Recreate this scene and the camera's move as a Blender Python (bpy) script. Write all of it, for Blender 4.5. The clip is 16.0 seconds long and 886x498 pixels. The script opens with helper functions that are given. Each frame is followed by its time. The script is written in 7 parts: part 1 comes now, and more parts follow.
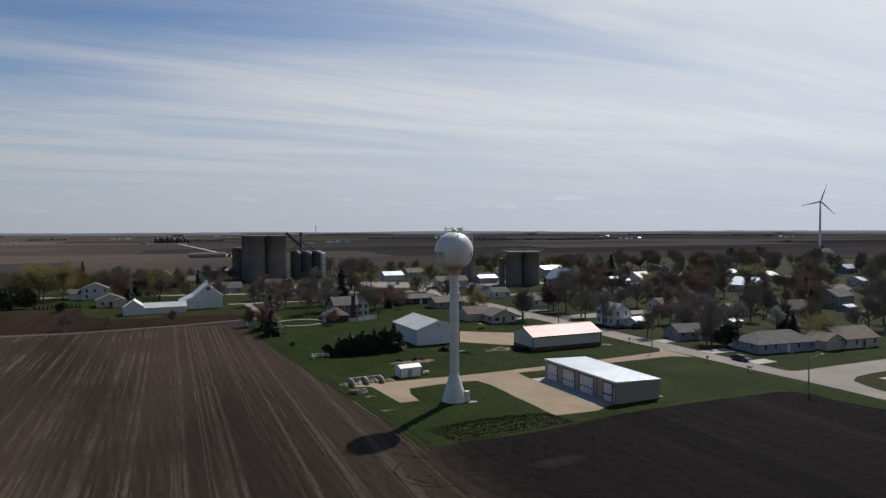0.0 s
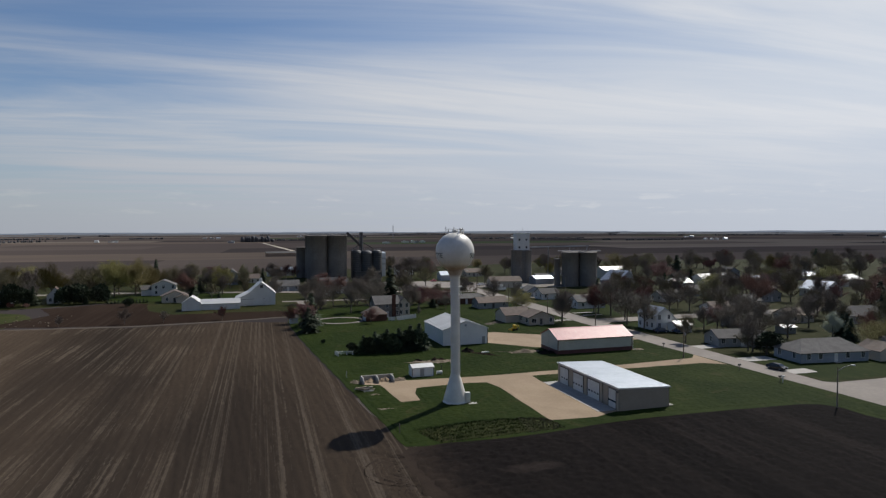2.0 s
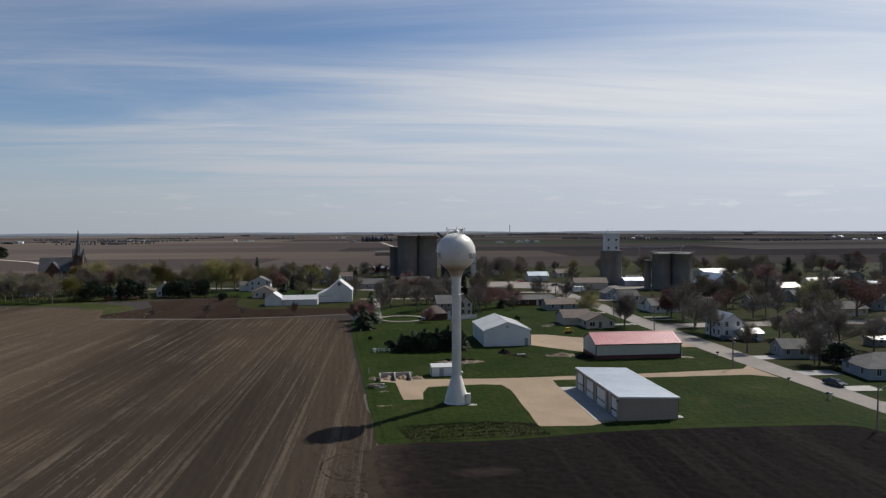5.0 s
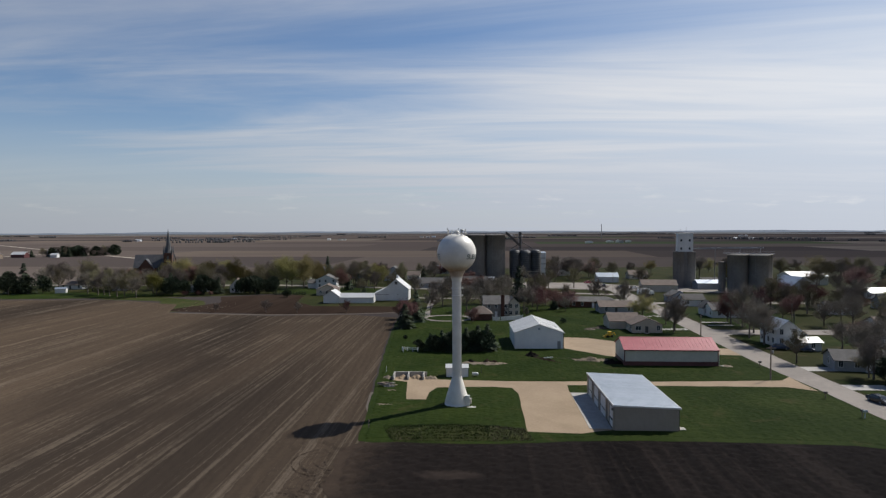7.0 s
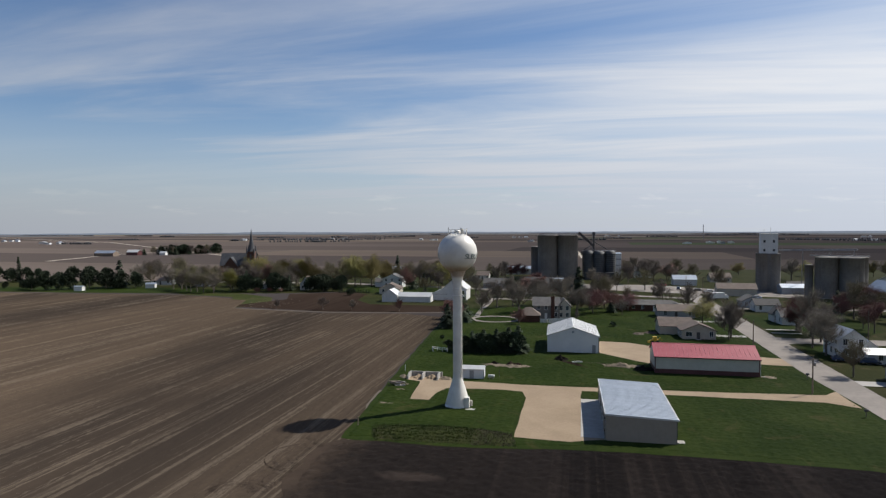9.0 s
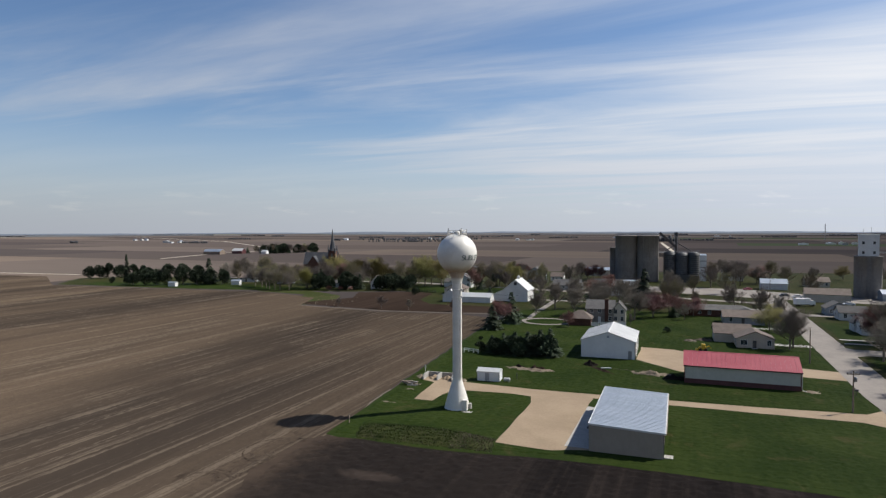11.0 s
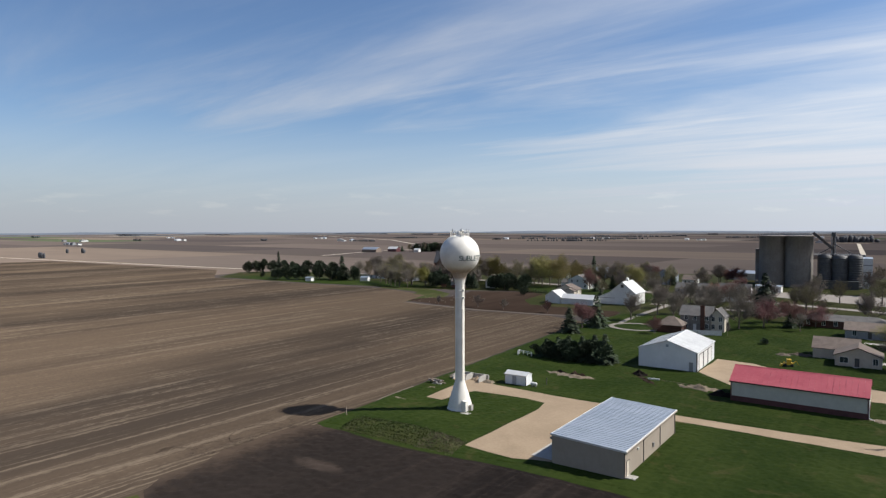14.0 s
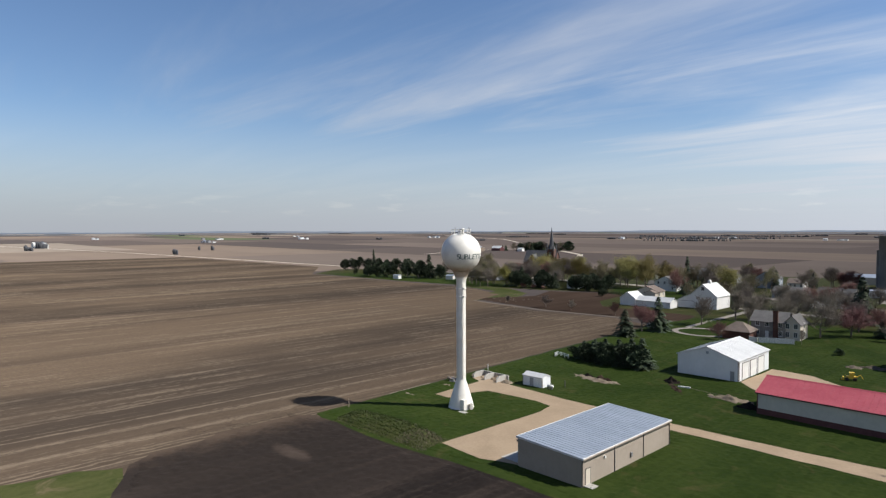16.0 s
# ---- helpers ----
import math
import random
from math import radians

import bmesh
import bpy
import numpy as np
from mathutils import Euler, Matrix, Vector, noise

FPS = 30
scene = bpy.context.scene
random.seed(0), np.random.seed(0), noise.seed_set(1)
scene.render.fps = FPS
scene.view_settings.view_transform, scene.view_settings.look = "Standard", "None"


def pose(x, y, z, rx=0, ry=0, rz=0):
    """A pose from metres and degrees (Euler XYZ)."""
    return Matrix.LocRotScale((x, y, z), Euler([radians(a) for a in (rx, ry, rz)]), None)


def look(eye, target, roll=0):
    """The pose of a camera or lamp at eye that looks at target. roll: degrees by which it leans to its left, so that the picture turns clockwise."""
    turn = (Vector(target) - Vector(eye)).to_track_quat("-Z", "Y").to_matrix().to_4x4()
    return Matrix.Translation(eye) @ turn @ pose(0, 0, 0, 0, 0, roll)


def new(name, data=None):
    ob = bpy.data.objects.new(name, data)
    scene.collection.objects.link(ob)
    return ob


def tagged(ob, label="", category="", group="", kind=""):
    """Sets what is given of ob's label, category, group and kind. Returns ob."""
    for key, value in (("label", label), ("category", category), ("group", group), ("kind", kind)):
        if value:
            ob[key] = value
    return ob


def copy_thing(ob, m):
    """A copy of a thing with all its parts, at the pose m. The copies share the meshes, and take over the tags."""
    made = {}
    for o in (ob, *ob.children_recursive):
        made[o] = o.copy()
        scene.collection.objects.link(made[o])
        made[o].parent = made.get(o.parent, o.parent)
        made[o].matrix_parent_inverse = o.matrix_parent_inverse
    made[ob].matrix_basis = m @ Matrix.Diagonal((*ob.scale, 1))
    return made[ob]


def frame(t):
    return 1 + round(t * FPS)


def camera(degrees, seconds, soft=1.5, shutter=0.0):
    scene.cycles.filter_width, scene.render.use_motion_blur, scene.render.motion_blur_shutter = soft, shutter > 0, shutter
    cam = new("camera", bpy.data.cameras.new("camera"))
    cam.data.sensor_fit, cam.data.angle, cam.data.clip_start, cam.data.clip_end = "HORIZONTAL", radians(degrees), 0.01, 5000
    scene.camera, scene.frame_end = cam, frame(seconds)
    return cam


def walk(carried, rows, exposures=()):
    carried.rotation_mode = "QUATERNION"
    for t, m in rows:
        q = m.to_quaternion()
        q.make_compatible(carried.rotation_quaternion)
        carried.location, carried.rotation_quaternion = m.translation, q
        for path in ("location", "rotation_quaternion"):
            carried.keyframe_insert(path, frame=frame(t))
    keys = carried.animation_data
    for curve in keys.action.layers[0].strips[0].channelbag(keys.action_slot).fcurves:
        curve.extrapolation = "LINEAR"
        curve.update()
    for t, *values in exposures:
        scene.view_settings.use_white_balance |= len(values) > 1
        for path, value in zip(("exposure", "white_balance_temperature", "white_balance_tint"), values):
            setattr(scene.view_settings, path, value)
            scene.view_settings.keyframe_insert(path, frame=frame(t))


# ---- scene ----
cam = camera(69.64, 16.0, 1.3)
# seconds, x, y, z, yaw, pitch, roll
ROWS = [
    (0.0, 4.17, -4.76, 33.09, -23.28, -1.84, 0.19),
    (0.5, 7.59, -6.17, 33.10, -21.50, -1.84, 0.18),
    (1.0, 11.08, -7.51, 33.14, -19.69, -1.85, 0.19),
    (1.5, 14.66, -8.76, 33.17, -17.91, -1.84, 0.16),
    (2.0, 18.33, -9.95, 33.22, -16.06, -1.84, 0.18),
    (2.5, 22.05, -11.03, 33.24, -14.19, -1.84, 0.20),
    (3.0, 25.69, -11.96, 33.26, -12.39, -1.84, 0.22),
    (3.5, 29.35, -12.72, 33.20, -10.63, -1.82, 0.18),
    (4.0, 33.09, -13.39, 33.19, -8.81, -1.81, 0.22),
    (6.5, 54.31, -14.79, 33.41, 1.34, -1.84, 0.20),
    (7.0, 58.83, -14.39, 33.46, 3.52, -1.86, 0.20),
    (7.5, 63.26, -13.75, 33.36, 5.65, -1.85, 0.19),
    (8.0, 67.70, -12.90, 33.33, 7.82, -1.86, 0.17),
    (8.5, 72.15, -11.88, 33.26, 10.03, -1.84, 0.19),
    (9.0, 76.57, -10.79, 33.23, 12.25, -1.81, 0.16),
    (11.5, 99.25, -3.04, 33.44, 23.87, -1.80, 0.18),
    (12.0, 103.74, -1.02, 33.49, 26.33, -1.80, 0.19),
    (12.5, 108.30, 1.26, 33.55, 28.82, -1.81, 0.19),
    (13.0, 112.78, 3.82, 33.52, 31.35, -1.81, 0.18),
    (13.5, 117.31, 6.60, 33.56, 33.99, -1.83, 0.17),
    (14.0, 121.80, 9.61, 33.55, 36.68, -1.84, 0.16),
    (14.5, 126.20, 12.85, 33.61, 39.33, -1.88, 0.15),
    (15.0, 130.36, 16.31, 33.55, 41.99, -1.87, 0.14),
    (15.5, 134.35, 19.93, 33.46, 44.66, -1.88, 0.14),
    (16.0, 138.21, 23.63, 33.35, 47.32, -1.88, 0.14),
]
walk(cam, [(t, pose(x, y, z, 90 + pitch, roll, yaw)) for t, x, y, z, yaw, pitch, roll in ROWS],
     [(0.0, -0.12), (8.0, 0.16), (16.0, 0.52)])

# ---- world and sun ----
SUN_AZ, SUN_EL = 51.0, 46.0
sun = new("sun", bpy.data.lights.new("sun", "SUN"))
sun.data.energy, sun.data.angle, sun.data.color = 5.0, radians(0.6), (1.0, 0.955, 0.88)
_sx = math.sin(radians(SUN_AZ)) * math.cos(radians(SUN_EL))
_sy = math.cos(radians(SUN_AZ)) * math.cos(radians(SUN_EL))
sun.matrix_world = look((_sx * 300, _sy * 300, math.sin(radians(SUN_EL)) * 300), (0, 0, 0))


def node(nt, kind, **inputs):
    n = nt.nodes.new(kind)
    for key, value in inputs.items():
        n.inputs[int(key[1:]) if key[0] == "i" and key[1:].isdigit() else key.replace("_", " ")].default_value = value
    return n


def maths(nt, op, a, b=None, clamp=False):
    n = nt.nodes.new("ShaderNodeMath")
    n.operation, n.use_clamp = op, clamp
    for k, v in enumerate((a, b)):
        if v is None:
            continue
        if isinstance(v, (int, float)):
            n.inputs[k].default_value = v
        else:
            nt.links.new(v, n.inputs[k])
    return n.outputs[0]


def ramp(nt, fac, lo, hi):
    n = nt.nodes.new("ShaderNodeMapRange")
    n.interpolation_type = "SMOOTHSTEP"
    n.inputs[1].default_value, n.inputs[2].default_value = lo, hi
    nt.links.new(fac, n.inputs[0])
    return n.outputs[0]


def mixc(nt, fac, a, b, blend="MIX"):
    n = nt.nodes.new("ShaderNodeMix")
    n.data_type, n.blend_type = "RGBA", blend
    for k, v in ((0, fac), (6, a), (7, b)):
        if isinstance(v, (int, float)):
            n.inputs[k].default_value = v
        elif isinstance(v, tuple):
            n.inputs[k].default_value = (*v, 1)[:4]
        else:
            nt.links.new(v, n.inputs[k])
    return n.outputs[2]


def noise_at(nt, vec, scale, detail=4, rough=0.55, distort=0.0):
    n = nt.nodes.new("ShaderNodeTexNoise")
    n.inputs["Scale"].default_value, n.inputs["Detail"].default_value = scale, detail
    n.inputs["Roughness"].default_value, n.inputs["Distortion"].default_value = rough, distort
    nt.links.new(vec, n.inputs["Vector"])
    return n.outputs["Fac"]


def mapped(nt, vec, rz=0.0, scale=(1, 1, 1), loc=(0, 0, 0)):
    n = nt.nodes.new("ShaderNodeMapping")
    n.inputs["Rotation"].default_value[2] = radians(rz)
    n.inputs["Scale"].default_value, n.inputs["Location"].default_value = scale, loc
    nt.links.new(vec, n.inputs["Vector"])
    return n.outputs[0]


def make_world():
    w = bpy.data.worlds.new("sky")
    scene.world = w
    w.use_nodes = True
    nt = w.node_tree
    nt.nodes.clear()
    sky = nt.nodes.new("ShaderNodeTexSky")
    sky.sky_type, sky.sun_disc = "NISHITA", False
    sky.sun_elevation, sky.sun_rotation = radians(SUN_EL), radians(SUN_AZ)
    sky.air_density, sky.dust_density, sky.ozone_density = 1.0, 0.15, 3.2
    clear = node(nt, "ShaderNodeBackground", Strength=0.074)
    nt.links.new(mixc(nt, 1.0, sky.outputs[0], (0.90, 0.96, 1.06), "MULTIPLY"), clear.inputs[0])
    cloud = node(nt, "ShaderNodeBackground", Color=(0.61, 0.645, 0.70, 1), Strength=1.0)
    co = nt.nodes.new("ShaderNodeTexCoord")
    sep = nt.nodes.new("ShaderNodeSeparateXYZ")
    nt.links.new(co.outputs["Generated"], sep.inputs[0])
    x, y, z = sep.outputs
    zz = maths(nt, "ADD", maths(nt, "MAXIMUM", z, 0.0), 0.06)
    flat = nt.nodes.new("ShaderNodeCombineXYZ")
    nt.links.new(maths(nt, "DIVIDE", x, zz), flat.inputs[0])
    nt.links.new(maths(nt, "DIVIDE", y, zz), flat.inputs[1])
    # cirrus streaks that run along one wind direction
    streak = noise_at(nt, mapped(nt, flat.outputs[0], 18, (0.30, 1.25, 1), (3.1, 0.4, 0)), 1.0, 9, 0.58, 0.6)
    broad = noise_at(nt, mapped(nt, flat.outputs[0], 18, (0.13, 0.30, 1), (7.7, 2.3, 0)), 1.0, 4, 0.5, 0.3)
    side = maths(nt, "MULTIPLY", maths(nt, "ADD", x, 0.10), 0.50)
    low = ramp(nt, z, 0.40, 0.04)
    d = maths(nt, "ADD", maths(nt, "MULTIPLY", streak, 0.9), maths(nt, "MULTIPLY", broad, 0.6))
    d = maths(nt, "ADD", maths(nt, "ADD", d, side), maths(nt, "MULTIPLY", low, 0.28))
    cover = maths(nt, "MULTIPLY", ramp(nt, d, 0.49, 1.19), 0.95)
    # cloud cover above the view is cut to weaken the fill light in shadows
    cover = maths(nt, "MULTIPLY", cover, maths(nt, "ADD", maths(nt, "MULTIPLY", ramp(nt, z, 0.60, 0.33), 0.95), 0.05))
    # small flat cumulus just above the horizon
    ang = nt.nodes.new("ShaderNodeMath")
    ang.operation = "ARCTAN2"
    nt.links.new(x, ang.inputs[0])
    nt.links.new(y, ang.inputs[1])
    cu = nt.nodes.new("ShaderNodeCombineXYZ")
    nt.links.new(maths(nt, "MULTIPLY", ang.outputs[0], 14.0), cu.inputs[0])
    nt.links.new(maths(nt, "MULTIPLY", z, 70.0), cu.inputs[1])
    puff = noise_at(nt, cu.outputs[0], 1.0, 6, 0.6)
    band = maths(nt, "MULTIPLY", ramp(nt, z, 0.016, 0.030), ramp(nt, z, 0.075, 0.042))
    puffs = maths(nt, "MULTIPLY", ramp(nt, puff, 0.54, 0.68), band)
    haze = ramp(nt, z, 0.19, -0.01)
    tint = mixc(nt, ramp(nt, streak, 0.34, 0.68), (0.56, 0.605, 0.675), (0.69, 0.70, 0.725))
    tint = mixc(nt, haze, tint, (0.462, 0.502, 0.582))
    tint = mixc(nt, maths(nt, "MULTIPLY", puffs, 0.40), tint, (0.66, 0.665, 0.69))
    nt.links.new(tint, cloud.inputs[0])
    # thin cloud brightens towards the sun; the unseen southern sky is dimmed to deepen shade
    dim_south = maths(nt, "MINIMUM", y, 0.0)
    nt.links.new(maths(nt, "ADD", maths(nt, "ADD", maths(nt, "MULTIPLY", x, 0.34), 0.93), maths(nt, "MULTIPLY", dim_south, 0.58)), cloud.inputs[1])
    cover = maths(nt, "MAXIMUM", cover, maths(nt, "MULTIPLY", haze, 0.90))
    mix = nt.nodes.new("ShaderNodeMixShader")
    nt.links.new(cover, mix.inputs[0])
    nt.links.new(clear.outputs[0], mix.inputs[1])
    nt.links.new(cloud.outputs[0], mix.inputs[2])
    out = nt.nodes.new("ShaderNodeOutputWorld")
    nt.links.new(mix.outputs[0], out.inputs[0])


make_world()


# ---- materials ----
def blank(name):
    m = bpy.data.materials.new(name)
    m.use_nodes = True
    nt = m.node_tree
    return m, nt, nt.nodes["Principled BSDF"]


def place(nt):
    return nt.nodes.new("ShaderNodeNewGeometry").outputs["Position"]


def bumped(nt, bsdf, fac, strength, dist):
    b = node(nt, "ShaderNodeBump", Strength=strength, Distance=dist)
    nt.links.new(fac, b.inputs["Height"])
    nt.links.new(b.outputs[0], bsdf.inputs["Normal"])


def surface(name, a, b, rough=0.75, metal=0.0, big=0.35, fine=6.0, vary=0.0, bump=0.25, dist=0.03, stain=None, spec=0.35):
    """Two base colours mixed by noise at two scales, with fine relief, and a shade of its own for each object."""
    m, nt, s = blank(name)
    p = place(nt)
    n1, n2 = noise_at(nt, p, big, 5, 0.6, 0.4), noise_at(nt, p, fine, 4, 0.6)
    f = ramp(nt, maths(nt, "ADD", maths(nt, "MULTIPLY", n1, 0.65), maths(nt, "MULTIPLY", n2, 0.35)), 0.36, 0.64)
    col = mixc(nt, f, a, b)
    if stain:
        st = noise_at(nt, mapped(nt, p, 0, (1.2, 1.2, 0.12)), 1.0, 5, 0.65)
        col = mixc(nt, maths(nt, "MULTIPLY", ramp(nt, st, 0.52, 0.75), stain[1]), col, stain[0])
    if vary:
        info = nt.nodes.new("ShaderNodeObjectInfo")
        hsv = nt.nodes.new("ShaderNodeHueSaturation")
        nt.links.new(maths(nt, "ADD", maths(nt, "MULTIPLY", info.outputs["Random"], 2 * vary), 1 - vary), hsv.inputs["Value"])
        nt.links.new(maths(nt, "ADD", maths(nt, "MULTIPLY", info.outputs["Random"], 0.012), 0.494), hsv.inputs["Hue"])
        nt.links.new(col, hsv.inputs["Color"])
        col = hsv.outputs[0]
    nt.links.new(col, s.inputs["Base Color"])
    s.inputs["Roughness"].default_value, s.inputs["Metallic"].default_value = rough, metal
    s.inputs["Specular IOR Level"].default_value = spec
    if bump:
        bumped(nt, s, n2, bump, dist)
    return m


def foliage(name, a, b, vary=0.25):
    """Leaf or needle colours that change from clump to clump and from tree to tree."""
    m, nt, s = blank(name)
    g = nt.nodes.new("ShaderNodeNewGeometry")
    col = mixc(nt, g.outputs["Random Per Island"], a, b)
    info = nt.nodes.new("ShaderNodeObjectInfo")
    hsv = nt.nodes.new("ShaderNodeHueSaturation")
    nt.links.new(maths(nt, "ADD", maths(nt, "MULTIPLY", info.outputs["Random"], 2 * vary), 1 - vary), hsv.inputs["Value"])
    nt.links.new(maths(nt, "ADD", maths(nt, "MULTIPLY", info.outputs["Random"], 0.04), 0.48), hsv.inputs["Hue"])
    nt.links.new(col, hsv.inputs["Color"])
    nt.links.new(hsv.outputs[0], s.inputs["Base Color"])
    s.inputs["Roughness"].default_value, s.inputs["Specular IOR Level"].default_value = 0.8, 0.15
    return m


def field(name, soil, soil2, straw, rz, rows, straw_amount, broad=0.02, bands=0.35, edge=None, sheen=0.0, margin=None, patch=None):
    """Worked soil: rows along one direction, strawy streaks, broad dry and damp areas."""
    m, nt, s = blank(name)
    p = place(nt)
    along = mapped(nt, p, rz, (1, 0.0025, 1))
    r1 = noise_at(nt, along, rows, 4, 0.65, 0.05)
    r2 = noise_at(nt, mapped(nt, p, rz, (1, 0.004, 1)), rows * 0.22, 3, 0.55, 0.12)
    wide = noise_at(nt, mapped(nt, p, rz, (1, 0.16, 1)), broad, 5, 0.55, 0.6)
    grain = noise_at(nt, p, 1.6, 6, 0.7)
    strip = 0.0
    if edge:
        # more crop residue left lying towards the field's long side
        sep = nt.nodes.new("ShaderNodeSeparateXYZ")
        nt.links.new(mapped(nt, p, edge[2]), sep.inputs[0])
        strip = ramp(nt, sep.outputs[0], edge[0], edge[1])
        wide = maths(nt, "ADD", wide, maths(nt, "MULTIPLY", strip, 0.09))
    col = mixc(nt, ramp(nt, wide, 0.38, 0.66), soil, soil2)
    f = maths(nt, "MULTIPLY", ramp(nt, maths(nt, "ADD", maths(nt, "MULTIPLY", r1, 0.55), maths(nt, "MULTIPLY", r2, 0.45)), 0.49, 0.585), straw_amount)
    patchy = ramp(nt, noise_at(nt, p, 0.022, 5, 0.65), 0.40, 0.60)
    patchy = maths(nt, "MAXIMUM", patchy, strip)
    f = maths(nt, "MULTIPLY", f, maths(nt, "ADD", maths(nt, "MULTIPLY", patchy, 0.85), 0.15))
    col = mixc(nt, f, col, straw)
    col = mixc(nt, maths(nt, "MULTIPLY", ramp(nt, grain, 0.35, 0.75), bands), col, soil, "MIX")
    if margin:
        # drier, mixed soil along the headland, and one pale dry spot
        xyz = nt.nodes.new("ShaderNodeSeparateXYZ")
        nt.links.new(p, xyz.inputs[0])
        rag = maths(nt, "MULTIPLY", noise_at(nt, p, 0.22, 5, 0.7), 14.0)
        col = mixc(nt, maths(nt, "MULTIPLY", ramp(nt, maths(nt, "ADD", xyz.outputs[0], rag), margin[0] + 7, margin[1] + 7), 0.8), col, margin[2])
        du = maths(nt, "POWER", maths(nt, "DIVIDE", maths(nt, "SUBTRACT", xyz.outputs[0], patch[0]), patch[2]), 2.0)
        dv = maths(nt, "POWER", maths(nt, "DIVIDE", maths(nt, "SUBTRACT", xyz.outputs[1], patch[1]), patch[3]), 2.0)
        spot = ramp(nt, maths(nt, "ADD", maths(nt, "ADD", du, dv), maths(nt, "MULTIPLY", rag, 0.1)), 1.8, 0.7)
        col = mixc(nt, maths(nt, "MULTIPLY", spot, 0.38), col, straw)
    fleck = ramp(nt, noise_at(nt, p, 3.2, 2, 0.5), 0.70, 0.76)
    col = mixc(nt, maths(nt, "MULTIPLY", fleck, straw_amount * 0.6), col, straw)
    nt.links.new(col, s.inputs["Base Color"])
    s.inputs["Roughness"].default_value, s.inputs["Specular IOR Level"].default_value = 0.62, sheen
    s.inputs["Diffuse Roughness"].default_value = 0.9
    bumped(nt, s, maths(nt, "ADD", maths(nt, "MULTIPLY", grain, 0.7), r1), 0.55, 0.12)
    return m


def farmland(name):
    """The plain: a patchwork of bare, straw and a few green fields in long rectangles."""
    m, nt, s = blank(name)
    p = place(nt)
    sep = nt.nodes.new("ShaderNodeSeparateXYZ")
    nt.links.new(mapped(nt, p, 2.0), sep.inputs[0])
    row = maths(nt, "FLOOR", maths(nt, "DIVIDE", maths(nt, "ADD", sep.outputs[1], 90), 205.0))
    shift = maths(nt, "MULTIPLY", maths(nt, "FRACT", maths(nt, "MULTIPLY", row, 0.377)), 800.0)
    colm = maths(nt, "FLOOR", maths(nt, "DIVIDE", maths(nt, "ADD", sep.outputs[0], shift), 640.0))
    cell = nt.nodes.new("ShaderNodeCombineXYZ")
    nt.links.new(colm, cell.inputs[0])
    nt.links.new(row, cell.inputs[1])
    wn = nt.nodes.new("ShaderNodeTexWhiteNoise")
    nt.links.new(cell.outputs[0], wn.inputs["Vector"])
    cr = nt.nodes.new("ShaderNodeValToRGB")
    cr.color_ramp.interpolation = "CONSTANT"
    stops = ((0.0, (0.088, 0.073, 0.068)), (0.20, (0.136, 0.111, 0.097)), (0.38, (0.071, 0.061, 0.059)), (0.52, (0.204, 0.174, 0.147)),
             (0.66, (0.111, 0.091, 0.083)), (0.80, (0.163, 0.129, 0.106)), (0.97, (0.077, 0.101, 0.055)))
    el = cr.color_ramp.elements
    el[0].position, el[0].color = stops[0][0], (*stops[0][1], 1)
    el[1].position, el[1].color = stops[1][0], (*stops[1][1], 1)
    for pos, c in stops[2:]:
        e = el.new(pos)
        e.color = (*c, 1)
    nt.links.new(wn.outputs["Value"], cr.inputs[0])
    wide = noise_at(nt, mapped(nt, p, 2, (0.4, 1, 1)), 0.012, 5, 0.6, 0.4)
    col = mixc(nt, maths(nt, "MULTIPLY", ramp(nt, wide, 0.35, 0.7), 0.3), cr.outputs[0], (0.094, 0.076, 0.066))
    nt.links.new(col, s.inputs["Base Color"])
    s.inputs["Roughness"].default_value, s.inputs["Specular IOR Level"].default_value = 1.0, 0.0
    s.inputs["Diffuse Roughness"].default_value = 1.0
    return m


def lawn_stuff(name, a, b, dry, dry_amount):
    m, nt, s = blank(name)
    p = place(nt)
    n1 = noise_at(nt, p, 0.06, 5, 0.6, 0.5)
    n2 = noise_at(nt, p, 1.1, 6, 0.7)
    mow = noise_at(nt, mapped(nt, p, 0, (0.9, 0.03, 1)), 1.0, 2, 0.5)
    f = ramp(nt, maths(nt, "ADD", maths(nt, "MULTIPLY", n1, 0.5), maths(nt, "ADD", maths(nt, "MULTIPLY", n2, 0.3), maths(nt, "MULTIPLY", mow, 0.2))), 0.38, 0.62)
    col = mixc(nt, f, a, b)
    dr = noise_at(nt, p, 0.16, 6, 0.68, 0.8)
    col = mixc(nt, maths(nt, "MULTIPLY", ramp(nt, dr, 0.55, 0.72), dry_amount), col, dry)
    nt.links.new(col, s.inputs["Base Color"])
    s.inputs["Roughness"].default_value, s.inputs["Specular IOR Level"].default_value = 0.7, 0.012
    s.inputs["Diffuse Roughness"].default_value = 0.4
    bumped(nt, s, n2, 0.6, 0.08)
    return m


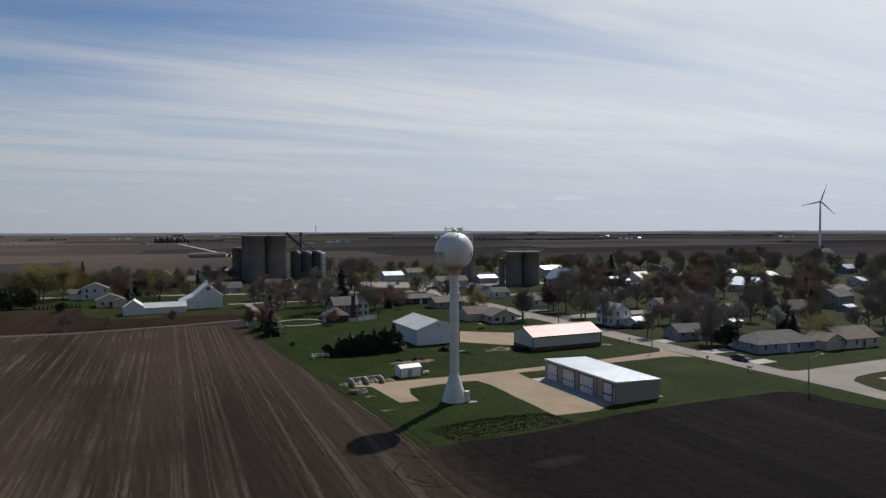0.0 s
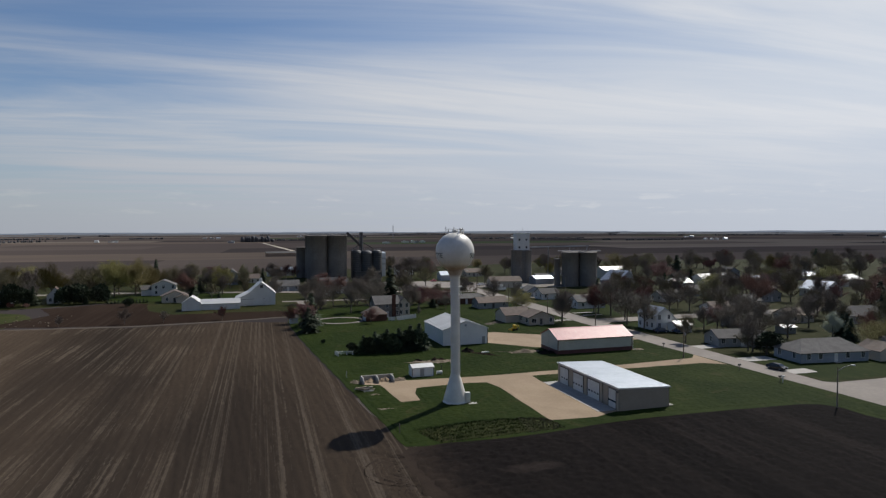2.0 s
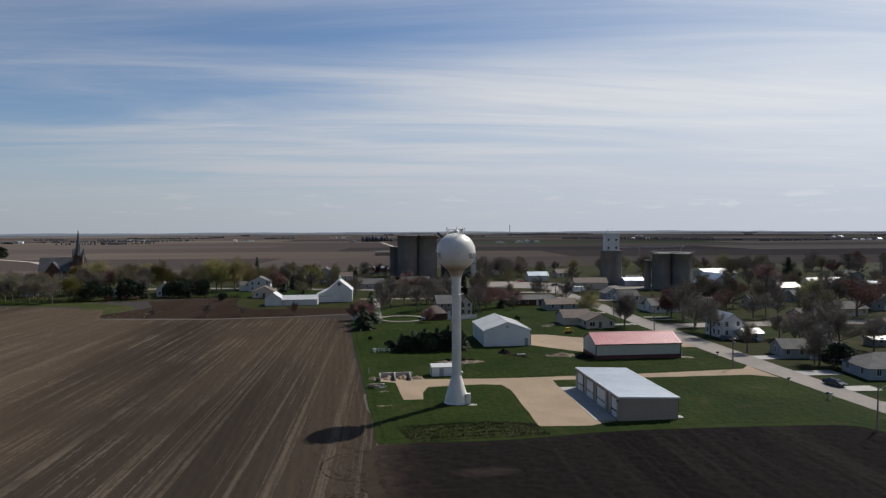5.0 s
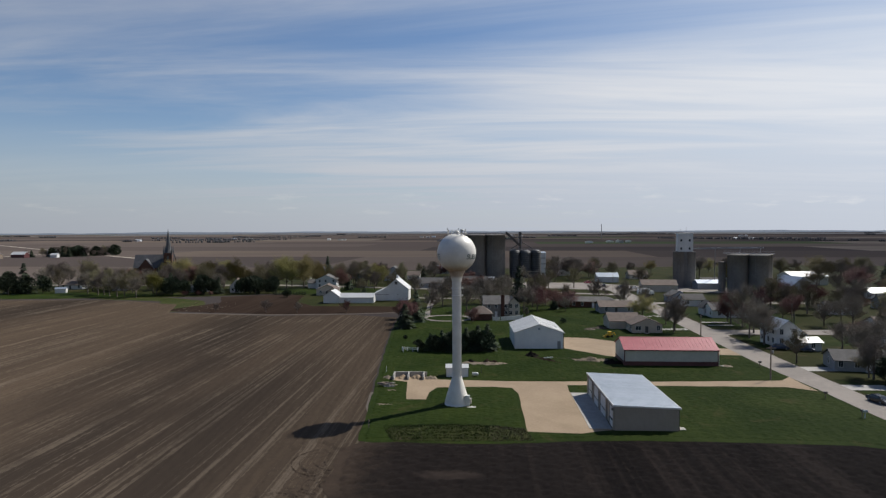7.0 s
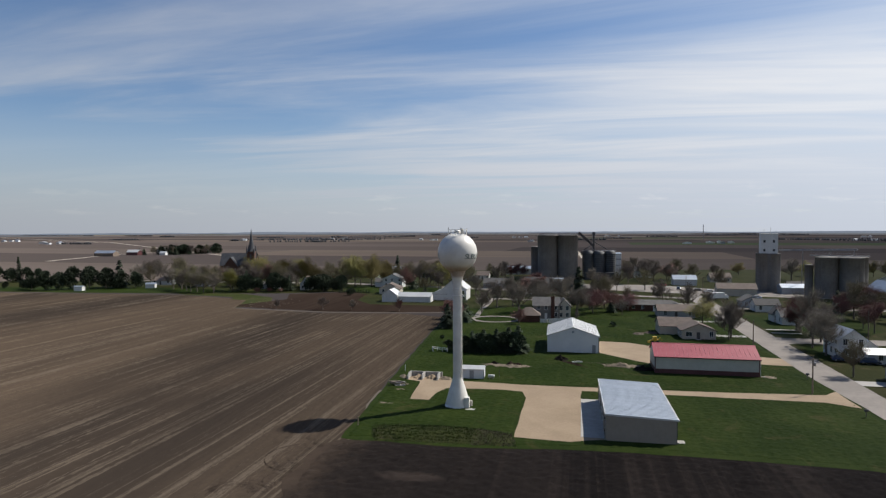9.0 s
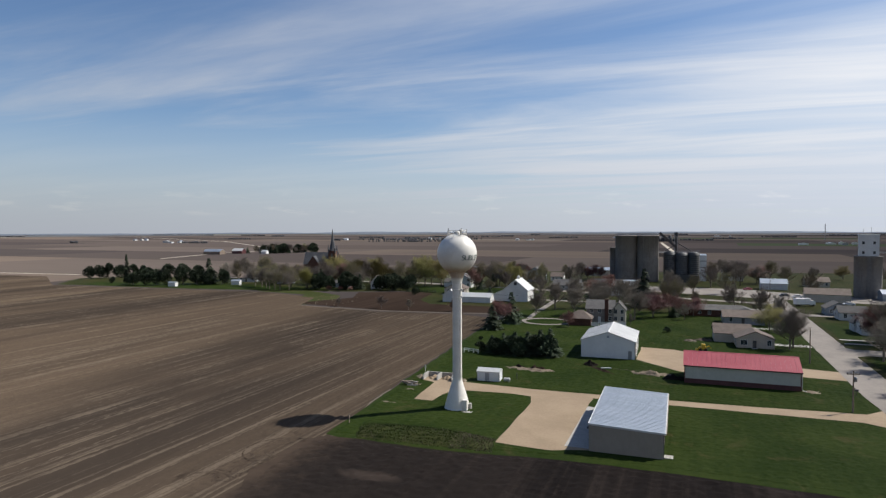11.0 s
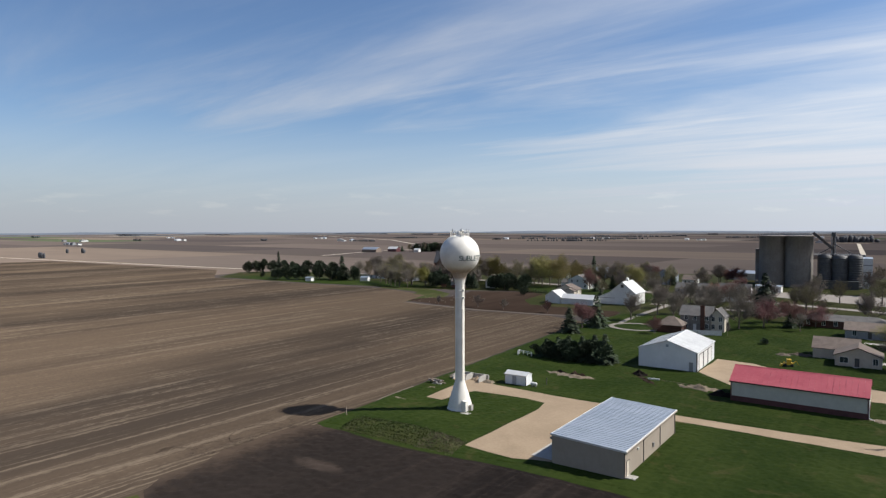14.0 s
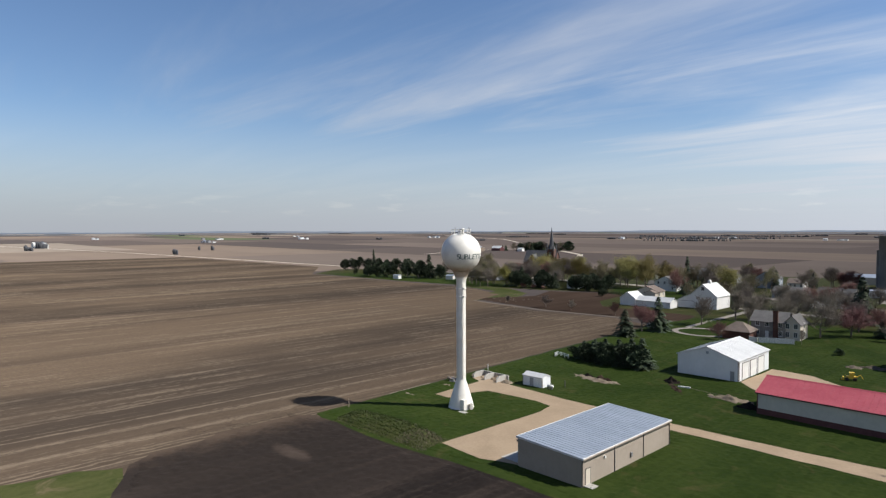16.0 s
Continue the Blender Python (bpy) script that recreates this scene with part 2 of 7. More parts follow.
def rust_tank(name):
    """Old white tank paint with faint streaks, and rust round the neck below the ball."""
    m, nt, s = blank(name)
    p = place(nt)
    sep = nt.nodes.new("ShaderNodeSeparateXYZ")
    nt.links.new(p, sep.inputs[0])
    st = noise_at(nt, mapped(nt, p, 0, (1.6, 1.6, 0.14)), 1.0, 6, 0.65)
    gr = noise_at(nt, p, 0.5, 5, 0.6)
    col = mixc(nt, ramp(nt, gr, 0.35, 0.7), (0.66, 0.645, 0.60), (0.585, 0.565, 0.52))
    col = mixc(nt, maths(nt, "MULTIPLY", ramp(nt, st, 0.52, 0.76), 0.22), col, (0.52, 0.47, 0.40))
    grime = maths(nt, "MULTIPLY", ramp(nt, sep.outputs[2], 28.2, 25.9), ramp(nt, sep.outputs[2], 24.9, 25.5))
    col = mixc(nt, maths(nt, "MULTIPLY", grime, maths(nt, "ADD", maths(nt, "MULTIPLY", st, 0.7), 0.1)), col, (0.38, 0.32, 0.25))
    neck = maths(nt, "MULTIPLY", ramp(nt, sep.outputs[2], 23.9, 24.6), ramp(nt, sep.outputs[2], 26.7, 25.5))
    col = mixc(nt, maths(nt, "MULTIPLY", neck, maths(nt, "ADD", maths(nt, "MULTIPLY", st, 0.9), 0.32)), col, (0.25, 0.155, 0.085))
    nt.links.new(col, s.inputs["Base Color"])
    s.inputs["Roughness"].default_value = 0.42
    bumped(nt, s, gr, 0.05, 0.02)
    return m


def glassy(name, tint):
    m, nt, s = blank(name)
    s.inputs["Base Color"].default_value = (*tint, 1)
    s.inputs["Roughness"].default_value, s.inputs["Specular IOR Level"].default_value = 0.06, 0.6
    return m


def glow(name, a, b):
    """Glowing far backdrop: the haze of the air is put into its emission colour."""
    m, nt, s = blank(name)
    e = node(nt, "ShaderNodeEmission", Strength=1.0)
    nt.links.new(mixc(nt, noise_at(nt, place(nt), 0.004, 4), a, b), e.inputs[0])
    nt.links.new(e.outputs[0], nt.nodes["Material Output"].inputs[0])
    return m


M_PLAIN = farmland("farmland")
M_STUBBLE = field("stubble_field", (0.047, 0.0370, 0.0295), (0.106, 0.0785, 0.0560), (0.20, 0.160, 0.120), -4.6, 1.5, 0.52, 0.022, edge=(6, 32, -4.6))
M_BLACK = field("tilled_black_soil", (0.0165, 0.0140, 0.0130), (0.031, 0.0248, 0.0216), (0.096, 0.0729, 0.0594), 84.0, 0.5, 0.22, 0.03, sheen=0.004, margin=(47, 36, (0.085, 0.062, 0.046)), patch=(54.3, 70.3, 5.5, 1.9))
M_BROWN = field("brown_field", (0.03938, 0.02725, 0.02125), (0.0555, 0.03837, 0.02925), (0.08575, 0.06563, 0.0505), 88.0, 0.4, 0.3, 0.05)
M_HEAD = field("headland_tracks", (0.0624, 0.04704, 0.03672), (0.08448, 0.06384, 0.04848), (0.1836, 0.1464, 0.1142), 60.0, 0.9, 0.8, 0.08)
M_LAWN = lawn_stuff("mown_grass", (0.0180, 0.0305, 0.0070), (0.0305, 0.0445, 0.0108), (0.085, 0.066, 0.032), 0.42)
M_TOWN = lawn_stuff("town_ground", (0.026, 0.0325, 0.0105), (0.042, 0.043, 0.0165), (0.086, 0.062, 0.039), 0.85)
M_ROUGH = lawn_stuff("rough_grass", (0.03389, 0.04459, 0.01386), (0.06062, 0.06344, 0.02408), (0.1158, 0.09009, 0.05544), 0.7)
M_GRAVEL = surface("gravel", (0.22, 0.162, 0.106), (0.275, 0.207, 0.138), 0.95, big=0.12, fine=2.5, bump=0.4, dist=0.03)
M_ROAD = surface("worn_street", (0.165, 0.146, 0.129), (0.214, 0.189, 0.167), 0.9, big=0.09, fine=1.2, bump=0.2)
M_FARROAD = surface("country_road", (0.33, 0.29, 0.23), (0.42, 0.37, 0.30), 0.95, big=0.02, fine=0.5, bump=0)
M_CONC = surface("concrete", (0.282, 0.269, 0.251), (0.343, 0.33, 0.306), 0.85, big=0.4, fine=3, stain=((0.196, 0.184, 0.166), 0.4))
M_DIRT = surface("bare_dirt", (0.117, 0.0905, 0.0644), (0.193, 0.158, 0.117), 0.95, big=0.4, fine=2.0, bump=0.6, dist=0.1)
M_SILO = surface("weathered_concrete", (0.144, 0.131, 0.12), (0.194, 0.179, 0.163), 0.88, big=0.12, fine=1.0, stain=((0.116, 0.105, 0.0969), 0.65), vary=0.06)
M_BIN = surface("dull_dark_steel", (0.051, 0.054, 0.0582), (0.081, 0.0828, 0.0852), 0.6, 0.2, big=0.3, fine=1.5, stain=((0.096, 0.09, 0.084), 0.5), vary=0.12)
M_STEEL = surface("grey_steel", (0.22, 0.22, 0.23), (0.30, 0.30, 0.31), 0.5, 0.6, big=0.6, fine=4)
M_WHITE = surface("white_siding", (0.53, 0.53, 0.52), (0.60, 0.60, 0.59), 0.6, big=0.3, fine=2, stain=((0.43, 0.42, 0.39), 0.3), vary=0.05, bump=0.08)
M_WMETAL = surface("white_metal_wall", (0.57, 0.59, 0.61), (0.64, 0.655, 0.67), 0.45, big=0.15, fine=1, stain=((0.58, 0.57, 0.54), 0.3), bump=0.05)
M_WROOF = surface("white_metal_roof", (0.46, 0.465, 0.465), (0.53, 0.535, 0.53), 0.5, 0.15, big=0.15, fine=1.4, vary=0.04, bump=0.06, spec=0.5)
M_ZROOF = surface("galvalume_roof", (0.36, 0.40, 0.45), (0.43, 0.47, 0.52), 0.44, 0.6, big=0.2, fine=1.4, vary=0.05, bump=0.06, spec=0.5)
M_RED = surface("red_metal_roof", (0.29, 0.052, 0.070), (0.35, 0.078, 0.095), 0.5, 0.0, big=0.15, fine=1.5, bump=0.05, stain=((0.27, 0.10, 0.11), 0.4), spec=0.35)
M_TAN = surface("tan_metal_wall", (0.2752, 0.2374, 0.1961), (0.3096, 0.2683, 0.2236), 0.5, big=0.25, fine=1.5, stain=((0.227, 0.1926, 0.1582), 0.35), vary=0.03, bump=0.05)
M_SAGE = surface("pale_grey_green_wall", (0.391, 0.399, 0.365), (0.451, 0.459, 0.416), 0.5, big=0.2, fine=1.5, stain=((0.34, 0.332, 0.297), 0.35), bump=0.05)
M_MAROON = surface("dark_maroon_paint", (0.075, 0.030, 0.032), (0.10, 0.040, 0.042), 0.5, big=0.4, fine=2, bump=0.05)
M_DKTRIM = surface("dark_trim", (0.055, 0.050, 0.050), (0.085, 0.078, 0.075), 0.5, big=0.6, fine=4, bump=0.05)
M_BEIGE = surface("beige_siding", (0.408, 0.365, 0.306), (0.476, 0.433, 0.365), 0.65, big=0.3, fine=2, vary=0.10, bump=0.08)
M_GREYW = surface("grey_siding", (0.224, 0.235, 0.248), (0.279, 0.286, 0.299), 0.65, big=0.3, fine=2, vary=0.12, bump=0.08)
M_BLUEW = surface("pale_blue_siding", (0.214, 0.25, 0.297), (0.262, 0.297, 0.339), 0.65, big=0.3, fine=2, vary=0.10, bump=0.08)
M_BRICK = surface("red_brick", (0.070, 0.033, 0.0245), (0.098, 0.047, 0.034), 0.85, big=0.5, fine=4, vary=0.08, bump=0.2)
M_STONE = surface("grey_stone_wall", (0.151, 0.143, 0.134), (0.213, 0.202, 0.188), 0.85, big=0.7, fine=3, vary=0.06, bump=0.3)
M_SHING = surface("grey_shingles", (0.0744, 0.0714, 0.0702), (0.107, 0.102, 0.1), 0.9, big=0.5, fine=4, vary=0.25, bump=0.3)
M_BSHING = surface("brown_shingles", (0.112, 0.0875, 0.0735), (0.154, 0.122, 0.104), 0.9, big=0.5, fine=4, vary=0.2, bump=0.3)
M_SLATE = surface("dark_slate", (0.055, 0.057, 0.062), (0.085, 0.086, 0.092), 0.6, big=0.4, fine=3, bump=0.2)
M_GLASS = glassy("window_glass", (0.035, 0.042, 0.05))
M_TANK = rust_tank("tank_paint")
M_LETTER = surface("dark_green_lettering", (0.045, 0.075, 0.070), (0.06, 0.095, 0.09), 0.5, bump=0)
M_BARK = surface("grey_bark", (0.098, 0.0812, 0.07), (0.161, 0.136, 0.115), 0.95, big=0.8, fine=5, vary=0.2, bump=0.4)
M_WOOD = surface("weathered_wood", (0.17, 0.135, 0.105), (0.26, 0.21, 0.165), 0.9, big=0.8, fine=5, vary=0.2)
M_TWIG = foliage("bare_twigs", (0.118, 0.100, 0.084), (0.205, 0.175, 0.147))
M_BUD = foliage("budding_twigs", (0.115, 0.102, 0.062), (0.195, 0.170, 0.102))
M_YELLOW = foliage("yellow_green_leaves", (0.135, 0.12, 0.040), (0.235, 0.205, 0.072))
M_REDL = foliage("red_buds", (0.12, 0.062, 0.055), (0.19, 0.10, 0.085))
M_PEAR = foliage("white_blossom", (0.36, 0.384, 0.3), (0.552, 0.564, 0.48), 0.1)
M_NEEDLE = foliage("dark_needles", (0.021, 0.030, 0.019), (0.050, 0.066, 0.038))
M_WEED = foliage("weedy_growth", (0.020, 0.034, 0.008), (0.045, 0.060, 0.018))
M_DEAD = foliage("dead_weeds", (0.075, 0.062, 0.045), (0.14, 0.118, 0.088))
# far woods: the blue-grey haze of distance is mixed into their colour
M_HAZEWOOD = foliage("haze_tinted_woods", (0.0528, 0.0558, 0.0624), (0.0759, 0.07812, 0.0852))
# backdrop colours that glow and have the distance haze painted in
M_HORIZONHAZE = glow("glowing_haze_land", (0.15, 0.178, 0.225), (0.185, 0.215, 0.265))
M_FARHAZE = glow("glowing_haze_fields", (0.105, 0.115, 0.135), (0.155, 0.16, 0.172))
M_CARBLK = surface("black_car_paint", (0.018, 0.020, 0.024), (0.026, 0.028, 0.032), 0.18, 0.3, bump=0, spec=0.6)
M_CARBLU = surface("dark_blue_car_paint", (0.02, 0.035, 0.075), (0.03, 0.045, 0.09), 0.2, 0.3, bump=0, spec=0.6)
M_CARWHT = surface("white_car_paint", (0.70, 0.70, 0.70), (0.76, 0.76, 0.76), 0.25, bump=0, spec=0.6)
M_TYRE = surface("tyre_rubber", (0.02, 0.02, 0.02), (0.03, 0.03, 0.03), 0.85, bump=0)
M_YEL = surface("yellow_machine_paint", (0.50, 0.33, 0.03), (0.60, 0.40, 0.05), 0.45, bump=0.05)
M_LENS = surface("lamp_lens", (0.6, 0.6, 0.58), (0.7, 0.7, 0.68), 0.2, bump=0)


# ---- mesh helpers ----
class Shape:
    """Collects vertices and faces for one mesh."""

    def __init__(self):
        self.v, self.f, self.smooth = [], [], []

    def add(self, verts, faces, smooth=False):
        o = len(self.v)
        self.v += [tuple(p) for p in verts]
        self.f += [tuple(i + o for i in f) for f in faces]
        self.smooth += [smooth] * len(faces)
        return self

    def box(self, x0, x1, y0, y1, z0, z1):
        return self.add([(x, y, z) for z in (z0, z1) for y in (y0, y1) for x in (x0, x1)],
                        [(0, 2, 3, 1), (4, 5, 7, 6), (0, 1, 5, 4), (2, 6, 7, 3), (0, 4, 6, 2), (1, 3, 7, 5)])

    def beam(self, a, b, w, h=None):
        """A square bar from a to b."""
        a, b, h = Vector(a), Vector(b), h or w
        q = (b - a).to_track_quat("Z", "Y").to_matrix()
        u, v = q @ Vector((w / 2, 0, 0)), q @ Vector((0, h / 2, 0))
        p = [c + s * u + t * v for c in (a, b) for t in (-1, 1) for s in (-1, 1)]
        return self.add(p, [(0, 2, 3, 1), (4, 5, 7, 6), (0, 1, 5, 4), (2, 6, 7, 3), (0, 4, 6, 2), (1, 3, 7, 5)])

    def lathe(self, profile, n=24, centre=(0, 0), caps=True, smooth=True):
        cx, cy = centre
        verts = [(cx + r * math.cos(2 * math.pi * k / n), cy + r * math.sin(2 * math.pi * k / n), z) for r, z in profile for k in range(n)]
        faces = [(i * n + k, i * n + (k + 1) % n, (i + 1) * n + (k + 1) % n, (i + 1) * n + k) for i in range(len(profile) - 1) for k in range(n)]
        self.add(verts, faces, smooth)
        if caps:
            o = len(self.v)
            self.v += verts[:n] + verts[-n:]
            self.f += [tuple(o + k for k in reversed(range(n))), tuple(o + n + k for k in range(n))]
            self.smooth += [False, False]
        return self

    def cone(self, a, b, ra, rb, n=5):
        a, b = Vector(a), Vector(b)
        q = (b - a).to_track_quat("Z", "Y").to_matrix()
        ring = [q @ Vector((math.cos(2 * math.pi * k / n), math.sin(2 * math.pi * k / n), 0)) for k in range(n)]
        return self.add([a + ra * r for r in ring] + [b + rb * r for r in ring],
                        [(k, (k + 1) % n, n + (k + 1) % n, n + k) for k in range(n)], True)

    def extrude(self, pts, axis, lo, hi):
        """A polygon of (u, z) pushed along x or y."""
        n = len(pts)
        if axis == "y":
            v = [(u, lo, z) for u, z in pts] + [(u, hi, z) for u, z in pts]
        else:
            v = [(lo, u, z) for u, z in pts] + [(hi, u, z) for u, z in pts]
        sides = [(k, (k + 1) % n, n + (k + 1) % n, n + k) for k in range(n)]
        return self.add(v, [tuple(reversed(range(n))), tuple(range(n, 2 * n))] + sides)

    def mesh(self, name, material):
        me = bpy.data.meshes.new(name)
        me.from_pydata(self.v, [], self.f)
        me.polygons.foreach_set("use_smooth", self.smooth)
        me.materials.append(material)
        me.update()
        return me


def solid_normals(me):
    b = bmesh.new()
    b.from_mesh(me)
    bmesh.ops.recalc_face_normals(b, faces=b.faces)
    b.to_mesh(me)
    b.free()
    return me


def part(name, shape, material, parent, label=""):
    """One mesh object under a thing or a part. shape: a Shape, or a mesh to share."""
    me = shape if isinstance(shape, bpy.types.Mesh) else solid_normals(shape.mesh(name, material))
    ob = new(name, me)
    ob.parent = parent
    return tagged(ob, label)


def thing(name, label, category, m=Matrix(), group="", kind=""):
    ob = new(name)
    ob.empty_display_size = 0.5
    ob.matrix_world = m
    return tagged(ob, label, category, group, kind)


def single(name, shape, material, label, category, kind="", group="", m=None):
    me = shape if isinstance(shape, bpy.types.Mesh) else solid_normals(shape.mesh(name, material))
    ob = new(name, me)
    if m is not None:
        ob.matrix_world = m
    return tagged(ob, label, category, group, kind)


def sheet(name, pts, z, material, label, category, wobble=0.0, step=3.0, kind="structure", smooth=0):
    """A flat piece of ground with an uneven edge, z above the plain."""
    for _ in range(smooth):
        pts = [q for k in range(len(pts)) for q in (
            tuple(0.75 * a + 0.25 * b for a, b in zip(pts[k], pts[(k + 1) % len(pts)])),
            tuple(0.25 * a + 0.75 * b for a, b in zip(pts[k], pts[(k + 1) % len(pts)])))]
    out = []
    for k, a in enumerate(pts):
        b = pts[(k + 1) % len(pts)]
        n = max(1, int(math.dist(a, b) / step)) if wobble else 1
        for i in range(n):
            x, y = a[0] + (b[0] - a[0]) * i / n, a[1] + (b[1] - a[1]) * i / n
            if wobble:
                w = noise.noise_vector((x * 0.23, y * 0.23, 3.7))
                x, y = x + wobble * w.x, y + wobble * w.y
            out.append((x, y, z))
    area = sum(a[0] * b[1] - b[0] * a[1] for a, b in zip(out, out[1:] + out[:1]))
    if area < 0:
        out.reverse()
    s = Shape().add(out, [tuple(range(len(out)))])
    ob = new(name, s.mesh(name, material))
    return tagged(ob, label, category, "", kind)


# ---- the ground ----
def plain_ground():
    s = Shape()
    ring = [0, 60, 140, 260, 420, 640, 950, 1400, 2100, 3100, 4750]
    n = 72
    cx, cy = 60.0, 90.0
    s.v.append((cx, cy, 0.0))
    for r in ring[1:]:
        s.v += [(cx + r * math.cos(2 * math.pi * k / n), cy + r * math.sin(2 * math.pi * k / n), 0.0) for k in range(n)]
    s.f += [(0, 1 + k, 1 + (k + 1) % n) for k in range(n)]
    for i in range(len(ring) - 2):
        o = 1 + i * n
        s.f += [(o + k, o + n + k, o + n + (k + 1) % n, o + (k + 1) % n) for k in range(n)]
    s.smooth = [False] * len(s.f)
    ob = new("ground", s.mesh("ground", M_PLAIN))
    return tagged(ob, "wide flat farmland of brown and straw fields", "ground", "", "structure")


def inside(px, py, poly):
    """Which of the points lie in the polygon."""
    res = np.zeros(px.shape, bool)
    for (x0, y0), (x1, y1) in zip(poly, poly[1:] + poly[:1]):
        if y0 != y1:
            res ^= ((y0 > py) != (y1 > py)) & (px < (x1 - x0) * (py - y0) / (y1 - y0) + x0)
    return res


def relief(name, poly, z, material, label, category, rz, du, dv, amp, ridge=0.0, every=1.5, holes=(), seed=1):
    """Clods, stubble or tufts as a fine uneven surface over a flat sheet. du, dv: cell size across and along the rows."""
    g = np.random.default_rng(seed)
    p = np.array(poly)
    c, s = math.cos(radians(rz)), math.sin(radians(rz))
    uv = p @ np.array([[c, -s], [s, c]])
    u = np.arange(uv[:, 0].min(), uv[:, 0].max(), du)
    v = np.arange(uv[:, 1].min(), uv[:, 1].max(), dv)
    U, V = np.meshgrid(u, v, indexing="ij")
    U = U + g.uniform(-.35, .35, U.shape) * du
    V = V + g.uniform(-.35, .35, V.shape) * dv
    X, Y = U * c - V * s, U * s + V * c
    Z = z + g.uniform(-1, 1, X.shape) * amp + ridge * np.sin(2 * np.pi * U / every)
    ok = inside(X, Y, list(poly))
    for h in holes:
        ok &= ~inside(X, Y, list(h))
    n, m = X.shape
    idx = np.arange(n * m).reshape(n, m)
    q = ok[:-1, :-1] & ok[1:, :-1] & ok[1:, 1:] & ok[:-1, 1:]
    f = np.stack([idx[:-1, :-1][q], idx[1:, :-1][q], idx[1:, 1:][q], idx[:-1, 1:][q]], 1)
    used, f = np.unique(f, return_inverse=True)
    co = np.stack([X.ravel(), Y.ravel(), Z.ravel()], 1)[used].astype(np.float32)
    f = f.reshape(-1, 4).astype(np.int32)
    rim = np.bincount(f.ravel(), minlength=len(co)) < 4
    co[rim, 2] = 0.0
    me = bpy.data.meshes.new(name)
    me.vertices.add(len(co))
    me.vertices.foreach_set("co", co.ravel())
    me.loops.add(f.size)
    me.loops.foreach_set("vertex_index", f.ravel())
    me.polygons.add(len(f))
    me.polygons.foreach_set("loop_start", np.arange(0, f.size, 4, dtype=np.int32))
    me.update(calc_edges=True)
    me.materials.append(material)
    ob = new(name, me)
    return tagged(ob, label, category, "", "stuff")


plain_ground()
sheet("stubble_field", [(52, 62), (41, 83), (37.2, 103), (34.5, 128), (31.5, 160), (28.5, 195), (27, 222), (9, 229), (-24, 225), (-66, 233),
                        (-76, 262), (-120, 277), (-172, 273), (-268, 268), (-340, 318), (-620, 305), (-640, -260), (76, -260), (66, 40)],
      0.02, M_STUBBLE, "brown harvested field with pale straw rows", "field", 0.5, 4.0)
sheet("tilled_field", [(42.8, 51.4), (39.8, 55.5), (40.2, 62), (38.4, 66), (38.2, 70), (37.4, 75), (37.6, 79), (39.2, 82.4), (41.5, 83.8), (46, 84.3), (55, 83.9), (66, 84.9), (77, 86.6), (91, 87.0),
                       (105, 86.5), (115.8, 86.2), (119.4, 84.6), (121.2, 82.2), (121.1, 76.6), (122.1, 72), (123.4, 69), (125.4, 40), (126, -120), (56, -120), (60, 34), (54, 45.6), (47, 48.6)],
      0.05, M_BLACK, "freshly tilled almost black soil field", "field", 0.9, 1.4)
sheet("brown_field", [(-73, 238), (-60, 268), (-70, 292), (-42, 306), (-30, 298), (-26, 272), (-14, 256), (10, 257), (27, 255), (30, 239), (9, 233.5), (-24, 229.5)],
      0.04, M_BROWN, "reddish brown ploughed strip of field", "field", 0.8, 3.0)
sheet("rough_grass", [(-76, 232), (-64, 236), (-62, 256), (-70, 274), (-95, 288), (-130, 284), (-122, 278), (-90, 272)], 0.035, M_ROUGH,
      "rough green grass strip with scattered stones", "grass", 1.0, 3.0)
sheet("farm_track", [(-76, 231), (-24, 226.5), (9, 230.4), (28, 236), (28, 238), (9, 232.6), (-24, 228.8), (-76, 233.6)], 0.055, M_DEAD,
      "pale grassy track between two fields", "track", 0.5, 2.0)
sheet("village_ground", [(28, 236), (28, 252), (10, 255), (-14, 253), (-32, 272), (-36, 300), (-44, 308), (-72, 296), (-100, 288), (-172, 277), (-270, 272),
                         (-300, 312), (-280, 345), (-215, 345), (-190, 420), (-60, 470), (20, 500), (330, 560), (640, 520), (700, 300), (560, 60), (330, -60), (136, -70), (134, 60), (128, 236)],
      0.03, M_TOWN, "patchy spring grass and yards of the village", "grass", 1.5, 6.0)
sheet("lawn", [(39.2, 83.8), (37.6, 103), (35, 128), (32, 160), (29, 195), (27.5, 222), (30, 250), (60, 262), (129, 262), (130.5, 98), (131, -100), (125.6, -100), (125, 40), (123, 69), (121.7, 72), (120.7, 76.6), (120.8, 81.6), (119, 84), (115.6, 85.4),
               (105, 85.8), (91, 86.2), (77, 85.8), (66, 84.1), (55, 83.2), (46, 83.6), (41.6, 83.2)], 0.07, M_LAWN, "mown bright green spring grass", "lawn", 0.35, 1.6)
sheet("west_lawn", [(-172, 279), (-122, 286), (-95, 293), (-95, 302), (-180, 312), (-262, 292), (-252, 276)], 0.06, M_LAWN, "green lawn along the field edge", "lawn", 0.8, 3.0)
sheet("church_lawn", [(-42, 309), (-20, 300), (20, 297), (20, 330), (-30, 345), (-60, 335)], 0.06, M_LAWN, "green farmyard lawn", "lawn", 0.8, 3.0)
sheet("east_lawn", [(135, 98), (172, 98.5), (240, 99), (240, 112), (150, 122), (140, 125), (136, 130)], 0.06, M_LAWN, "green front lawns along the street", "lawn", 0.5, 3.0)
sheet("east_lawn", [(136, 202), (160, 204), (170, 215), (172, 250), (136, 252)], 0.06, M_LAWN, "green lawns round two white houses", "lawn", 0.5, 3.0)
